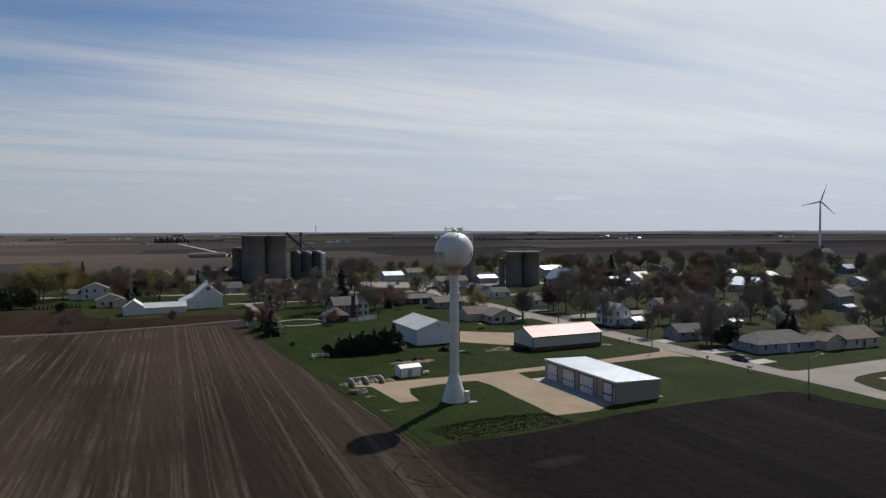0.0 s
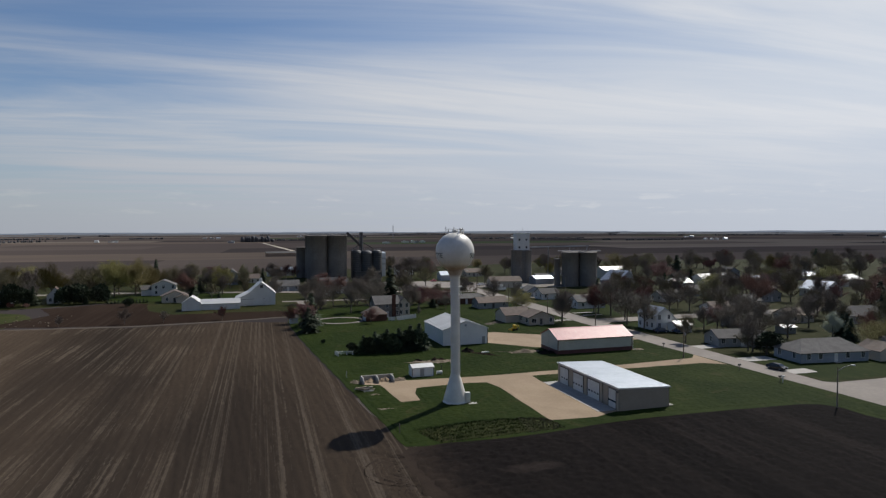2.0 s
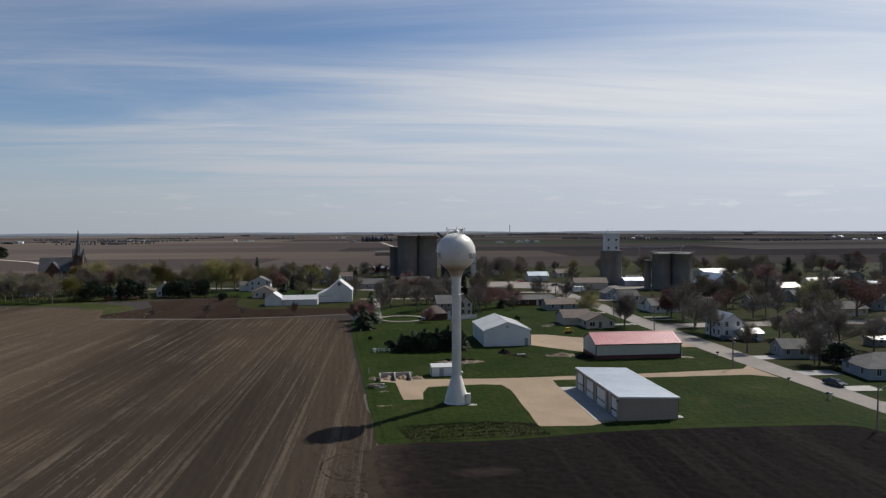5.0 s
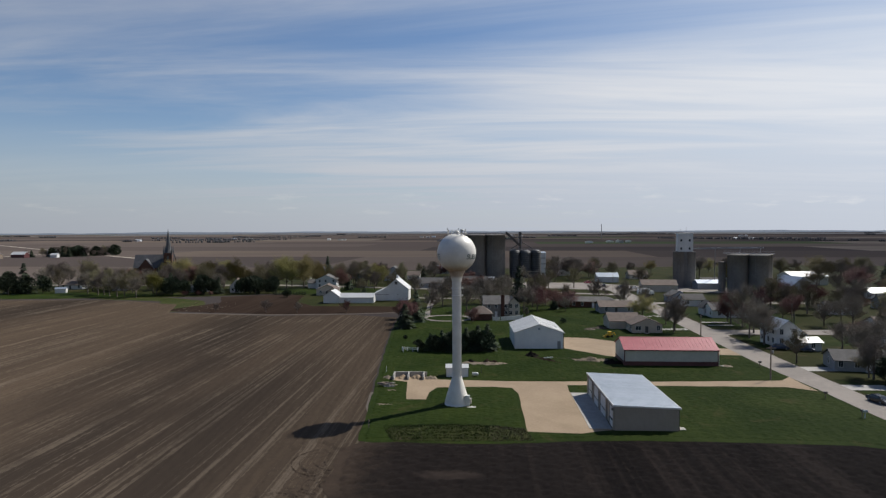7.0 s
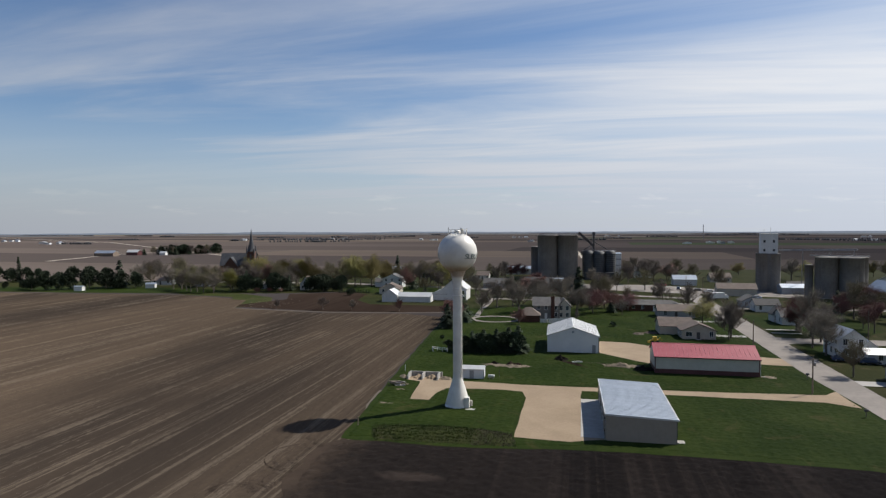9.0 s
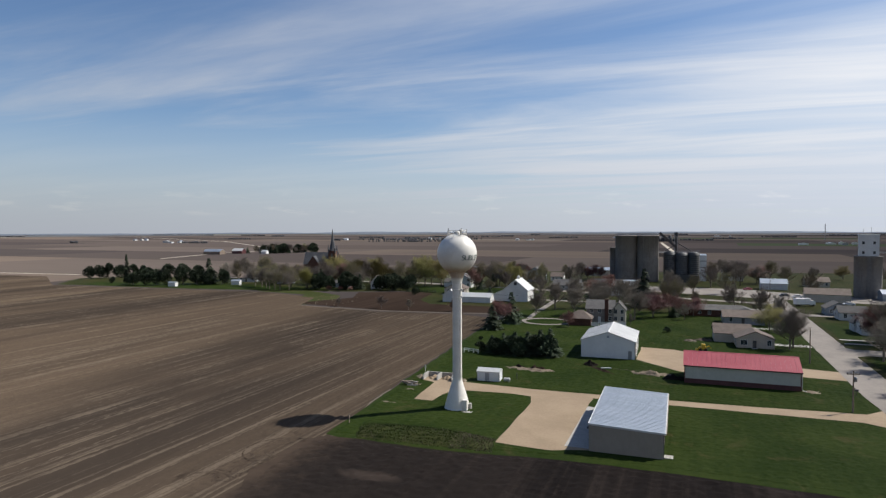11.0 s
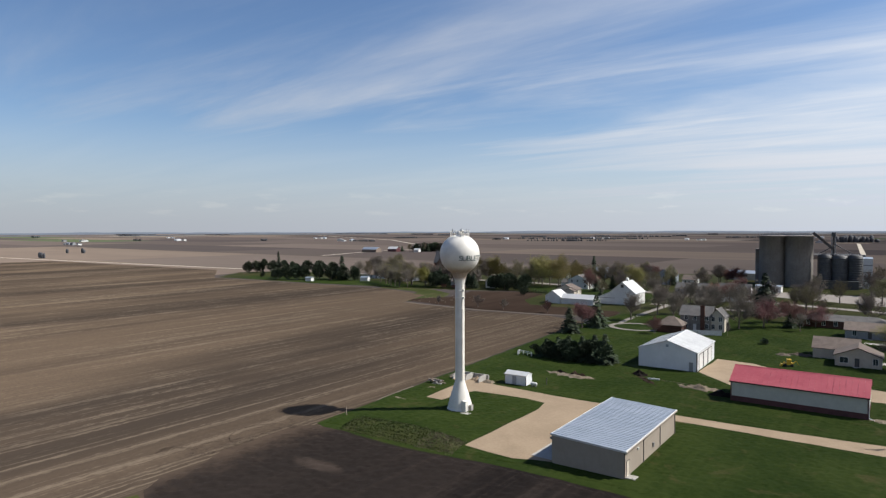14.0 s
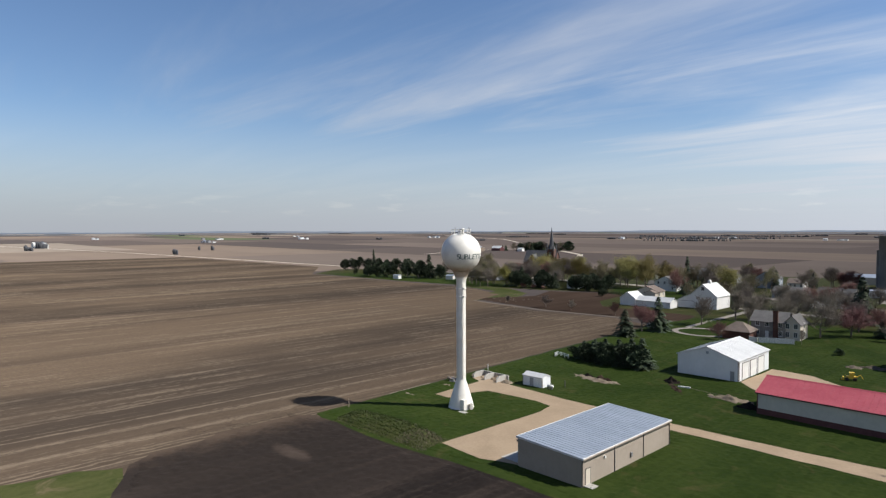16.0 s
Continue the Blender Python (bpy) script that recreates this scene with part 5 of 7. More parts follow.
B1 = thing("grain_bin_group", "dark steel grain bins beside the elevator leg", "grain bin", pose(87.6, 420, 0.05, 0, 0, 4))
for _cx, _r, _h in ((-6.8, 3.6, 18.0), (0.2, 4.0, 17.6), (7.4, 3.6, 17.8)):
    _prof = [(_r, -.1)] + [q for k in range(1, 14) for q in ((_r, _h * k / 14 - .04), (_r + .05, _h * k / 14), (_r, _h * k / 14 + .04))] + [(_r, _h), (_r * .5, _h + .8), (.3, _h + 1.1)]
    part("bin", Shape().lathe(_prof, 32, (_cx, 0)), M_BIN, B1)
part("bin_shed", Shape().box(-9, 9, -7.5, -3.5, -.1, 4.5), M_BIN, B1, "low steel shed at the bins' foot")
part("walkway", Shape().box(-10, 11, -.8, .8, 18.4, 18.7).beam((-10, -.8, 19.6), (11, -.8, 19.6), .08), M_STEEL, B1)


def elevator_leg():
    L = thing("elevator_leg", "steel lattice elevator leg with sloping conveyor", "elevator leg", pose(84.6, 422, 0.05))
    for sx in (-.9, .9):
        for sy in (-.9, .9):
            part("post", Shape().beam((sx, sy, 0), (sx, sy, 29.5), .22), M_STEEL, L)
    br = Shape()
    for k in range(13):
        z0, z1, f = k * 2.25, (k + 1) * 2.25, 1 if k % 2 else -1
        for a in (-.9, .9):
            br.beam((-.9 * f, a, z0), (.9 * f, a, z1), .12).beam((a, -.9 * f, z0), (a, .9 * f, z1), .12)
    part("bracing", br, M_STEEL, L)
    part("leg_casing", Shape().box(-.45, .45, -.35, .35, 0, 29.8), M_BIN, L)
    part("head", Shape().box(-1.0, 1.0, -.7, .7, 28.6, 30.8), M_BIN, L)
    part("conveyor", Shape().beam((-9.8, -1.5, 30.6), (0, -.3, 21.4), 1.5, 1.4), M_DKTRIM, L, "sloping enclosed conveyor")
    part("spout", Shape().beam((0, 0, 24.5), (8.5, -1, 19.4), .4), M_BIN, L)
    part("spout", Shape().beam((0, 0, 23.0), (-6.5, -2, 19.2), .4), M_BIN, L)


elevator_leg()
G1 = gable("grain_office", "tall pale metal elevator building", "elevator building", 99.5, 431, 5, 8, 16.2, 0.8, 8, "x", M_WMETAL, M_ZROOF)
part("band", Shape().box(-2.53, 2.53, -4.03, 4.03, 12.4, 13.0), M_GREYW, G1)
part("band", Shape().box(-2.53, 2.53, -4.03, 4.03, 8.4, 9.0), M_GREYW, G1)

E2 = grain_silos("headhouse_silo_group", "weathered concrete silos under a white headhouse", 172.4, 352, ((-2.6, -2.4), (2.8, -2.4), (-2.6, 3.0), (2.8, 3.0), (0, 6.5)), 2.9, 19.4, -8)
part("core", Shape().box(-4.6, 4.9, -4.6, 5.4, -.1, 19.6), M_SILO, E2)
HH = part("headhouse", Shape().box(-3.9, 4.1, -4.0, 3.8, 19.6, 29.8).box(-4.1, 4.3, -4.2, 4.0, 29.8, 30.3), M_WHITE, E2, "white headhouse on top of the silos")
for _z in (21.0, 25.6):
    for _u in (-2.2, 2.2):
        part("window", Shape().box(_u - .5, _u + .5, -4.06, -4.0, _z, _z + 1.3), M_GLASS, HH)
for _x, _y, _h in ((-2, 0, 32.6), (1.2, 1, 33.6), (3.4, -2, 31.8)):
    part("antenna", Shape().beam((_x, _y, 30.3), (_x, _y, _h), .12), M_STEEL, HH)
E3 = grain_silos("grain_silo_group", "four big dark concrete grain silos", 197, 325, ((-5.0, -4.8), (5.0, -4.8), (-4.0, 5.4), (6.0, 5.4)), 5.0, 18.8, -24)
part("catwalk", Shape().box(-12, 12, -6.4, -5.2, 19.9, 20.3).beam((-12, -6.4, 21.2), (12, -6.4, 21.2), .1), M_STEEL, E3)
BR = thing("conveyor_bridge", "long steel conveyor bridge between the silos", "conveyor", pose(0, 0, 0.05))
part("bridge", Shape().beam((176, 351, 21.6), (205, 327, 22.8), 1.2, .7), M_STEEL, BR)
for _u in (.35, .7, .97):
    _p = Vector((176, 351, 21.6)).lerp(Vector((205, 327, 22.8)), _u)
    part("support", Shape().beam((_p.x - .5, _p.y, 19.4 if _u > .6 else 0), (_p.x, _p.y, _p.z), .3), M_STEEL, BR)
grain_silos("stave_silo", "narrow dark silo beside the big ones", 183.5, 325, ((0, 0),), 1.8, 15.0)
gable("machine_shed", "low pale metal shed by the elevator", "shed", 181, 341, 12, 9, 3.2, 1.6, 0, "x", M_ZROOF, M_ZROOF)
gable("machine_shed", "long cream metal shed with pale roof", "shed", 32, 456, 18, 9, 4.2, 1.6, 4, "x", M_BEIGE, M_ZROOF)
gable("machine_shed", "low white office building by the yard", "shop", 135.5, 384, 13, 9, 3.4, 2.2, 0, "x", M_WHITE, M_ZROOF)
gable("machine_shed", "brown-roofed long building by the yard", "shop", 151, 326, 18, 9, 3.6, 2.4, -4, "x", M_BEIGE, M_BSHING)
gable("machine_shed", "low white flat shed", "shed", 60, 378, 12, 6, 3, .5, 0, "x", M_WHITE, M_ZROOF)
gable("old_barn", "grey white gambrel barn with pale roof", "barn", 203, 291, 14, 14, 5.2, 5.4, 10, "y", M_GREYW, M_ZROOF)
gable("metal_hall", "long pale green-grey metal hall", "hall", 246, 370, 22, 14, 5.0, 2.4, 8, "x", M_SAGE, M_WROOF)

# ---- houses of the village ----
house("house", "low brown-roofed ranch house with white gable wall", "house", 110.8, 193.8, 9.5, 8.0, 2.7, 2.0, 2, "y", M_BEIGE, M_BSHING, wing=(-5.0, 8.5, 10, 9, 2.7, 2.2, "x"), wide=True)
house("house", "low grey-roofed ranch house", "house", 111, 241, 13, 8.5, 2.6, 1.9, 2, "x", M_GREYW, M_BSHING, wins=(3, 3, 2, 2))
house("house", "long dark low ranch house", "house", 103, 259, 24, 8.5, 2.6, 1.5, -2, "x", M_BRICK, M_SHING, wins=(6, 4, 1, 1), hip=3.5)
house("house", "white two-storey house with pale metal roof", "house", 143.4, 172, 6.4, 9.0, 5.0, 2.4, 4, "y", M_WHITE, M_ZROOF, storeys=2, wins=(2, 2, 3, 3), wing=(4.6, 0, 4, 5.5, 2.8, 1.6, "y"))
house("garage", "low white lean-to garage with metal roof", "garage", 147.2, 164.2, 5.2, 5, 2.4, 1.0, 4, "x", M_WHITE, M_WROOF, wins=(1, 0, 0, 0), door=False)
house("house", "white bungalow with dark roof on the lawn", "house", 150, 230, 13, 8.5, 2.9, 2.2, 2, "x", M_WHITE, M_SHING, wing=(-4.5, 5.5, 5, 6, 2.8, 2.4, "y"))
house("house", "white cottage with grey roof", "house", 148.5, 265, 9, 8, 2.8, 2.0, 2, "x", M_WHITE, M_SHING)
house("house", "pale grey gabled cottage", "house", 146, 278, 8, 8, 2.8, 2.2, 2, "y", M_BLUEW, M_SHING)
house("house", "grey ranch house with attached garage", "house", 147, 141, 11.5, 8, 2.5, 1.8, -10, "x", M_GREYW, M_SHING, wins=(4, 3, 1, 1), wing=(7.5, -2.5, 7, 7, 2.5, 1.7, "y"))
house("house", "blue-grey hip-roofed ranch house", "house", 154.5, 117.8, 19, 9.5, 2.6, 2.5, -6, "x", M_BLUEW, M_SHING, hip=4.5, wins=(5, 4, 2, 2))
house("house", "brown-roofed ranch house with tan walls", "house", 178, 114, 14, 9, 2.7, 2.6, -4, "x", M_BEIGE, M_BSHING, wins=(4, 3, 2, 2), wing=(-9, -1, 7, 7, 2.5, 1.8, "y"))
for _n, (_x, _y, _w, _d, _h, _r, _rz, _ri, _wa, _ro, _l) in enumerate((
        (280, 236, 13, 13, 3.6, 3.6, 10, "y", M_WHITE, M_ZROOF, "square house with pale pyramid roof"),
        (266, 297, 22, 12, 3.6, 3.4, 10, "x", M_WHITE, M_WROOF, "long white building with pale roof"),
        (244, 296, 12, 9, 2.8, 2.0, 5, "x", M_WHITE, M_WROOF, "white house with shiny roof"),
        (200, 172, 10, 8, 2.7, 1.9, 0, "x", M_BEIGE, M_BSHING, "small tan shingled house"),
        (220, 164, 13, 8.5, 2.8, 2.8, -8, "x", M_GREYW, M_SHING, "grey house with large roof"),
        (259, 174, 12, 9, 4.8, 2.6, 6, "x", M_GREYW, M_SHING, "grey two-storey shingled house"),
        (246, 160, 5.5, 5, 2.2, .8, 6, "x", M_BLUEW, M_ZROOF, "small blue metal-roofed garage"),
        (569, 406, 20, 13, 9, 4.0, 0, "x", M_WHITE, M_SHING, "large white house among trees"),
        (292, 294, 8, 7, 3, 2.2, 0, "x", M_BLUEW, M_ZROOF, "small pale blue house"),
        (351, 316, 14, 9, 2.8, 1.8, 0, "x", M_GREYW, M_ZROOF, "low grey house with pale roof"),
        (370, 235, 18, 9, 3.0, 1.8, 4, "x", M_WHITE, M_WROOF, "long white house with shiny roof"),
        (311, 336, 10, 9, 5, 2.6, 0, "y", M_BLUEW, M_SHING, "pale blue two-storey house"),
        (335, 275, 22, 12, 4, 2.2, 8, "x", M_SAGE, M_WROOF, "long hall with shiny white roof"),
        (172, 170, 5, 4, 2.2, .7, 0, "x", M_WHITE, M_WROOF, "small shed with glaring white roof"),
        (177, 152, 4.6, 3.6, 2.0, .6, 0, "x", M_GREYW, M_WROOF, "small grey shed with white roof"),
        (188, 196, 11, 8, 2.8, 2.0, 3, "x", M_WHITE, M_BSHING, "white house with brown roof"),
        (214, 212, 11, 8, 2.8, 2.2, 3, "x", M_BEIGE, M_SHING, "tan house with grey roof"),
        (238, 226, 10, 8, 3.6, 2.6, 3, "y", M_GREYW, M_SHING, "grey house with steep roof"),
        (196, 240, 11, 8, 2.8, 2.0, 3, "x", M_WHITE, M_SHING, "white bungalow with grey roof"),
        (226, 256, 12, 8, 2.8, 2.2, 3, "x", M_BLUEW, M_SHING, "low blue-grey shingled bungalow"),
        (302, 204, 12, 9, 2.8, 2.2, 3, "x", M_BEIGE, M_BSHING, "tan brick-trimmed ranch house"),
        (330, 180, 12, 9, 2.8, 2.2, 3, "x", M_GREYW, M_SHING, "grey low ranch house"),
        (300, 130, 13, 9, 2.8, 2.2, -3, "x", M_WHITE, M_BSHING, "white ranch house with brown roof"),
        (240, 128, 13, 9, 2.8, 2.2, -3, "x", M_BEIGE, M_SHING, "tan ranch house with grey roof"),
        (212, 116, 13, 9, 2.8, 2.2, -3, "x", M_GREYW, M_BSHING, "grey ranch house with brown roof"),
        (186, 352, 9, 8, 3, 2.2, 3, "x", M_WHITE, M_SHING, "white cottage behind the silos"),
        (220, 400, 10, 8, 3, 2.2, 3, "x", M_WHITE, M_SHING, "white house at the village edge"),
        (118, 440, 12, 9, 4.4, 2.6, 3, "x", M_WHITE, M_SHING, "white house behind bare trees"),
        (160, 410, 12, 9, 3, 2.4, 3, "x", M_BEIGE, M_BSHING, "brown-roofed house behind bare trees"),
        (400, 360, 12, 9, 4, 2.4, 3, "x", M_WHITE, M_SHING, "white house in the far village"),
        (450, 300, 13, 9, 4, 2.4, 3, "x", M_BLUEW, M_ZROOF, "pale house in the far village"),
        (430, 250, 14, 9, 3, 2.4, 3, "x", M_WHITE, M_ZROOF, "white house with pale roof in the far village"))):
    house("house", _l, "house", _x, _y, _w, _d, _h, _r, _rz, _ri, _wa, _ro, wins=(3, 2, 2, 2) if _w > 7 else (1, 0, 1, 0), storeys=2 if _h > 4.5 else 1, door=_w > 7)


# ---- trees ----
def bare_tree_mesh(seed, height, spread=0.36, levels=4, upright=0.9):
    """A leader with limbs that fork twice; returns the wood and the places where twigs grow."""
    r = rng(seed)
    wood, tips = Shape(), []

    def limb(p, d, length, rad, lv):
        n = 3 if lv < 2 else 2
        for k in range(n):
            q = p + d * (length / n)
            wood.cone(p, q, rad, rad * .72, 3 if lv else 5)
            p, rad = q, rad * .72
            d = (d + Vector((r.uniform(-.2, .2), r.uniform(-.2, .2), r.uniform(.0, .16)))).normalized()
            if lv >= 1:
                tips.append((p.copy(), d.copy(), lv))
            if lv < 2:
                for _ in range(2 if lv else 3):
                    a = r.uniform(0, 6.28)
                    side = Vector((math.cos(a), math.sin(a), r.uniform(.0, .7)))
                    limb(p, (d * .8 + side * .75).normalized(), length * r.uniform(.36, .58), rad * .52, lv + 1)

    p, d, rad = Vector((0, 0, -.1)), Vector((0, 0, 1)), height * .022
    fork = r.uniform(.16, .24)
    nodes = 7
    for k in range(nodes + 1):
        step = height * (fork if k == 0 else (.62 - fork) / nodes)
        q = p + d * step
        wood.cone(p, q, rad, rad * .86, 7)
        p, rad = q, rad * .86
        d = (d + Vector((r.uniform(-.1, .1), r.uniform(-.1, .1), .12))).normalized()
        u = k / nodes
        for _ in range(2 if k else 3):
            a = r.uniform(0, 6.28)
            el = radians(28 + 45 * u + r.uniform(-8, 14))
            L = height * (spread + .02) * (1.0 - .35 * u) * r.uniform(.75, 1.1)
            limb(p, Vector((math.cos(a) * math.cos(el), math.sin(a) * math.cos(el), math.sin(el))), L, rad * .46, 0 if u < .8 else 1)
    top = max(v[2] for v in wood.v)
    k = height / top
    wood.v = [(x * k, y * k, z * k) for x, y, z in wood.v]
    return wood, [(p * k, d, lv) for p, d, lv in tips], r


def twigs(tips, r, per, length, width):
    s = Shape()
    for p, d, lv in tips:
        for _ in range(per):
            e = (d * .6 + Vector((r.uniform(-1, 1), r.uniform(-1, 1), r.uniform(-.5, 1)))).normalized()
            a = p + d * r.uniform(-.6, .2)
            b = a + e * length * r.uniform(.5, 1.3)
            w = e.cross(Vector((r.uniform(-1, 1), r.uniform(-1, 1), r.uniform(-1, 1)))).normalized() * width
            s.add([a - w, a + w, b], [(0, 1, 2)])
    return s


def leaves(tips, r, per, cloud, size):
    s = Shape()
    for p, d, lv in tips:
        for _ in range(per):
            c = p + Vector((r.gauss(0, cloud), r.gauss(0, cloud), r.gauss(0, cloud * .8)))
            u = Vector((r.uniform(-1, 1), r.uniform(-1, 1), r.uniform(-1, 1))).normalized()
            v = u.orthogonal().normalized()
            k = size * r.uniform(.6, 1.4)
            s.add([c - u * k, c + v * k * .6, c + u * k, c - v * k * .6], [(0, 1, 2, 3)])
    return s


def make_tree(name, label, seed, height, kind):
    T = thing(name, label, "tree")
    spread = {"bare": .36, "bud": .34, "willow": .46, "red": .42, "pear": .22}[kind]
    wood, tips, r = bare_tree_mesh(seed, height, spread, 4)
    part("trunk", wood.mesh("trunk", M_BARK), M_BARK, T)
    if kind == "bare":
        crown = twigs(tips, r, 9, 1.0, .011)
        me = crown.mesh("crown", M_TWIG)
    elif kind == "bud":
        crown = twigs(tips, r, 7, .95, .011)
        b = leaves(tips, r, 2, .6, .055)
        crown.add(b.v, b.f)
        me = crown.mesh("crown", M_BUD)
    else:
        mat = {"willow": M_YELLOW, "red": M_REDL, "pear": M_PEAR}[kind]
        crown = leaves(tips, r, {"willow": 13, "red": 9, "pear": 15}[kind], .5, .10)
        me = crown.mesh("crown", mat)
    part("crown", me, None, T)
    return T


def make_spruce(name, label, seed, h, rad):
    r = rng(seed)
    T = thing(name, label, "tree")
    part("trunk", Shape().cone((0, 0, -.1), (0, 0, h * .96), h * .018, .03, 6), M_BARK, T)
    s = Shape()
    n = int(h * 2.6)
    for k in range(n):
        u = k / n
        z = h * (.06 + .92 * u)
        reach = rad * (1 - u) ** .8 * r.uniform(.8, 1.12) + .15
        for j in range(max(5, int(13 * (1 - u)))):
            a = r.uniform(0, 6.28)
            d = Vector((math.cos(a), math.sin(a), 0))
            L = reach * r.uniform(.7, 1.08)
            for i in range(4):
                f = (i + .6) / 4
                c = d * L * f + Vector((0, 0, z - L * f * .32 + r.uniform(-.12, .12)))
                side = Vector((-d.y, d.x, r.uniform(-.4, .4))) * (.34 + .22 * (1 - f)) * (rad / 3) * r.uniform(.7, 1.3)
                tip = d * L * .34 + Vector((r.uniform(-.1, .1), r.uniform(-.1, .1), -L * .1 - r.uniform(0, .2)))
                s.add([c - side, c + side, c + tip], [(0, 1, 2)])
    part("crown", s.mesh("crown", M_NEEDLE), None, T)
    return T


def make_round(name, label, seed, h, rad, mat, category="shrub", lumps=14, dense=170):
    """A dense rounded evergreen: many needle tufts on uneven lumps."""
    r = rng(seed)
    T = thing(name, label, category)
    part("trunk", Shape().cone((0, 0, -.1), (0, 0, h * .6), h * .03, .04, 6), M_BARK, T)
    s = Shape()
    for k in range(lumps):
        a, u = r.uniform(0, 6.28), r.random()
        z = h * (.22 + .58 * u)
        rr = rad * .62 * math.sqrt(max(.05, 1 - (2 * u - .75) ** 2 * .6)) * r.uniform(.5, 1)
        c = Vector((rr * math.cos(a), rr * math.sin(a), z))
        lr = rad * r.uniform(.34, .52)
        for _ in range(dense):
            d = Vector((r.gauss(0, 1), r.gauss(0, 1), r.gauss(0, 1))).normalized()
            p = c + d * lr * r.uniform(.72, 1.08)
            if p.z < .05:
                p.z = .05
            side = d.orthogonal().normalized() * .17 * r.uniform(.6, 1.4)
            side.rotate(Matrix.Rotation(r.uniform(0, 6.28), 3, d))
            s.add([p - side - d * .1, p + side - d * .1, p + d * .26 + Vector((0, 0, .06))], [(0, 1, 2)])
    part("crown", s.mesh("crown", mat), None, T)
    return T


PROTO = {}
for _k in range(4):
    PROTO["bare", _k] = make_tree("bare_tree", "leafless grey-brown tree with fine twigs", 20 + _k, 12.0, "bare")
for _k in range(3):
    PROTO["bud", _k] = make_tree("budding_tree", "tree in early bud with olive haze of twigs", 40 + _k, 12.0, "bud")
for _k in range(2):
    PROTO["yellow", _k] = make_tree("yellow_green_tree", "tree in yellow-green spring leaf", 60 + _k, 12.0, "willow")
for _k in range(2):
    PROTO["red", _k] = make_tree("red_budded_tree", "small tree with dusky red buds", 70 + _k, 12.0, "red")
PROTO["pear", 0] = make_tree("blossom_tree", "upright tree in pale white blossom", 80, 12.0, "pear")
for _k in range(2):
    PROTO["spruce", _k] = make_spruce("spruce_tree", "dark green conical spruce", 90 + _k, 12.0, 4.3)
for _k in range(2):
    PROTO["round", _k] = make_round("round_evergreen", "dense dark rounded evergreen", 100 + _k, 5.5, 3.0, M_NEEDLE)
_used = set()


def plant(kind, x, y, h, wide=1.0, seed=0):
    ks = sorted(k for k in PROTO if k[0] == kind)
    r = rng(int(x * 13 + y * 7 + h * 3 + seed))
    key = r.choice(ks)
    k = h / (5.5 if kind == "round" else 12.0)
    m = pose(x, y, 0.04, 0, 0, r.uniform(0, 360)) @ Matrix.Diagonal((k * wide, k * wide, k, 1))
    if key in _used:
        return copy_thing(PROTO[key], m @ Matrix.Diagonal((*(1 / v for v in PROTO[key].scale), 1)))
    _used.add(key)
    PROTO[key].matrix_basis = m
    return PROTO[key]


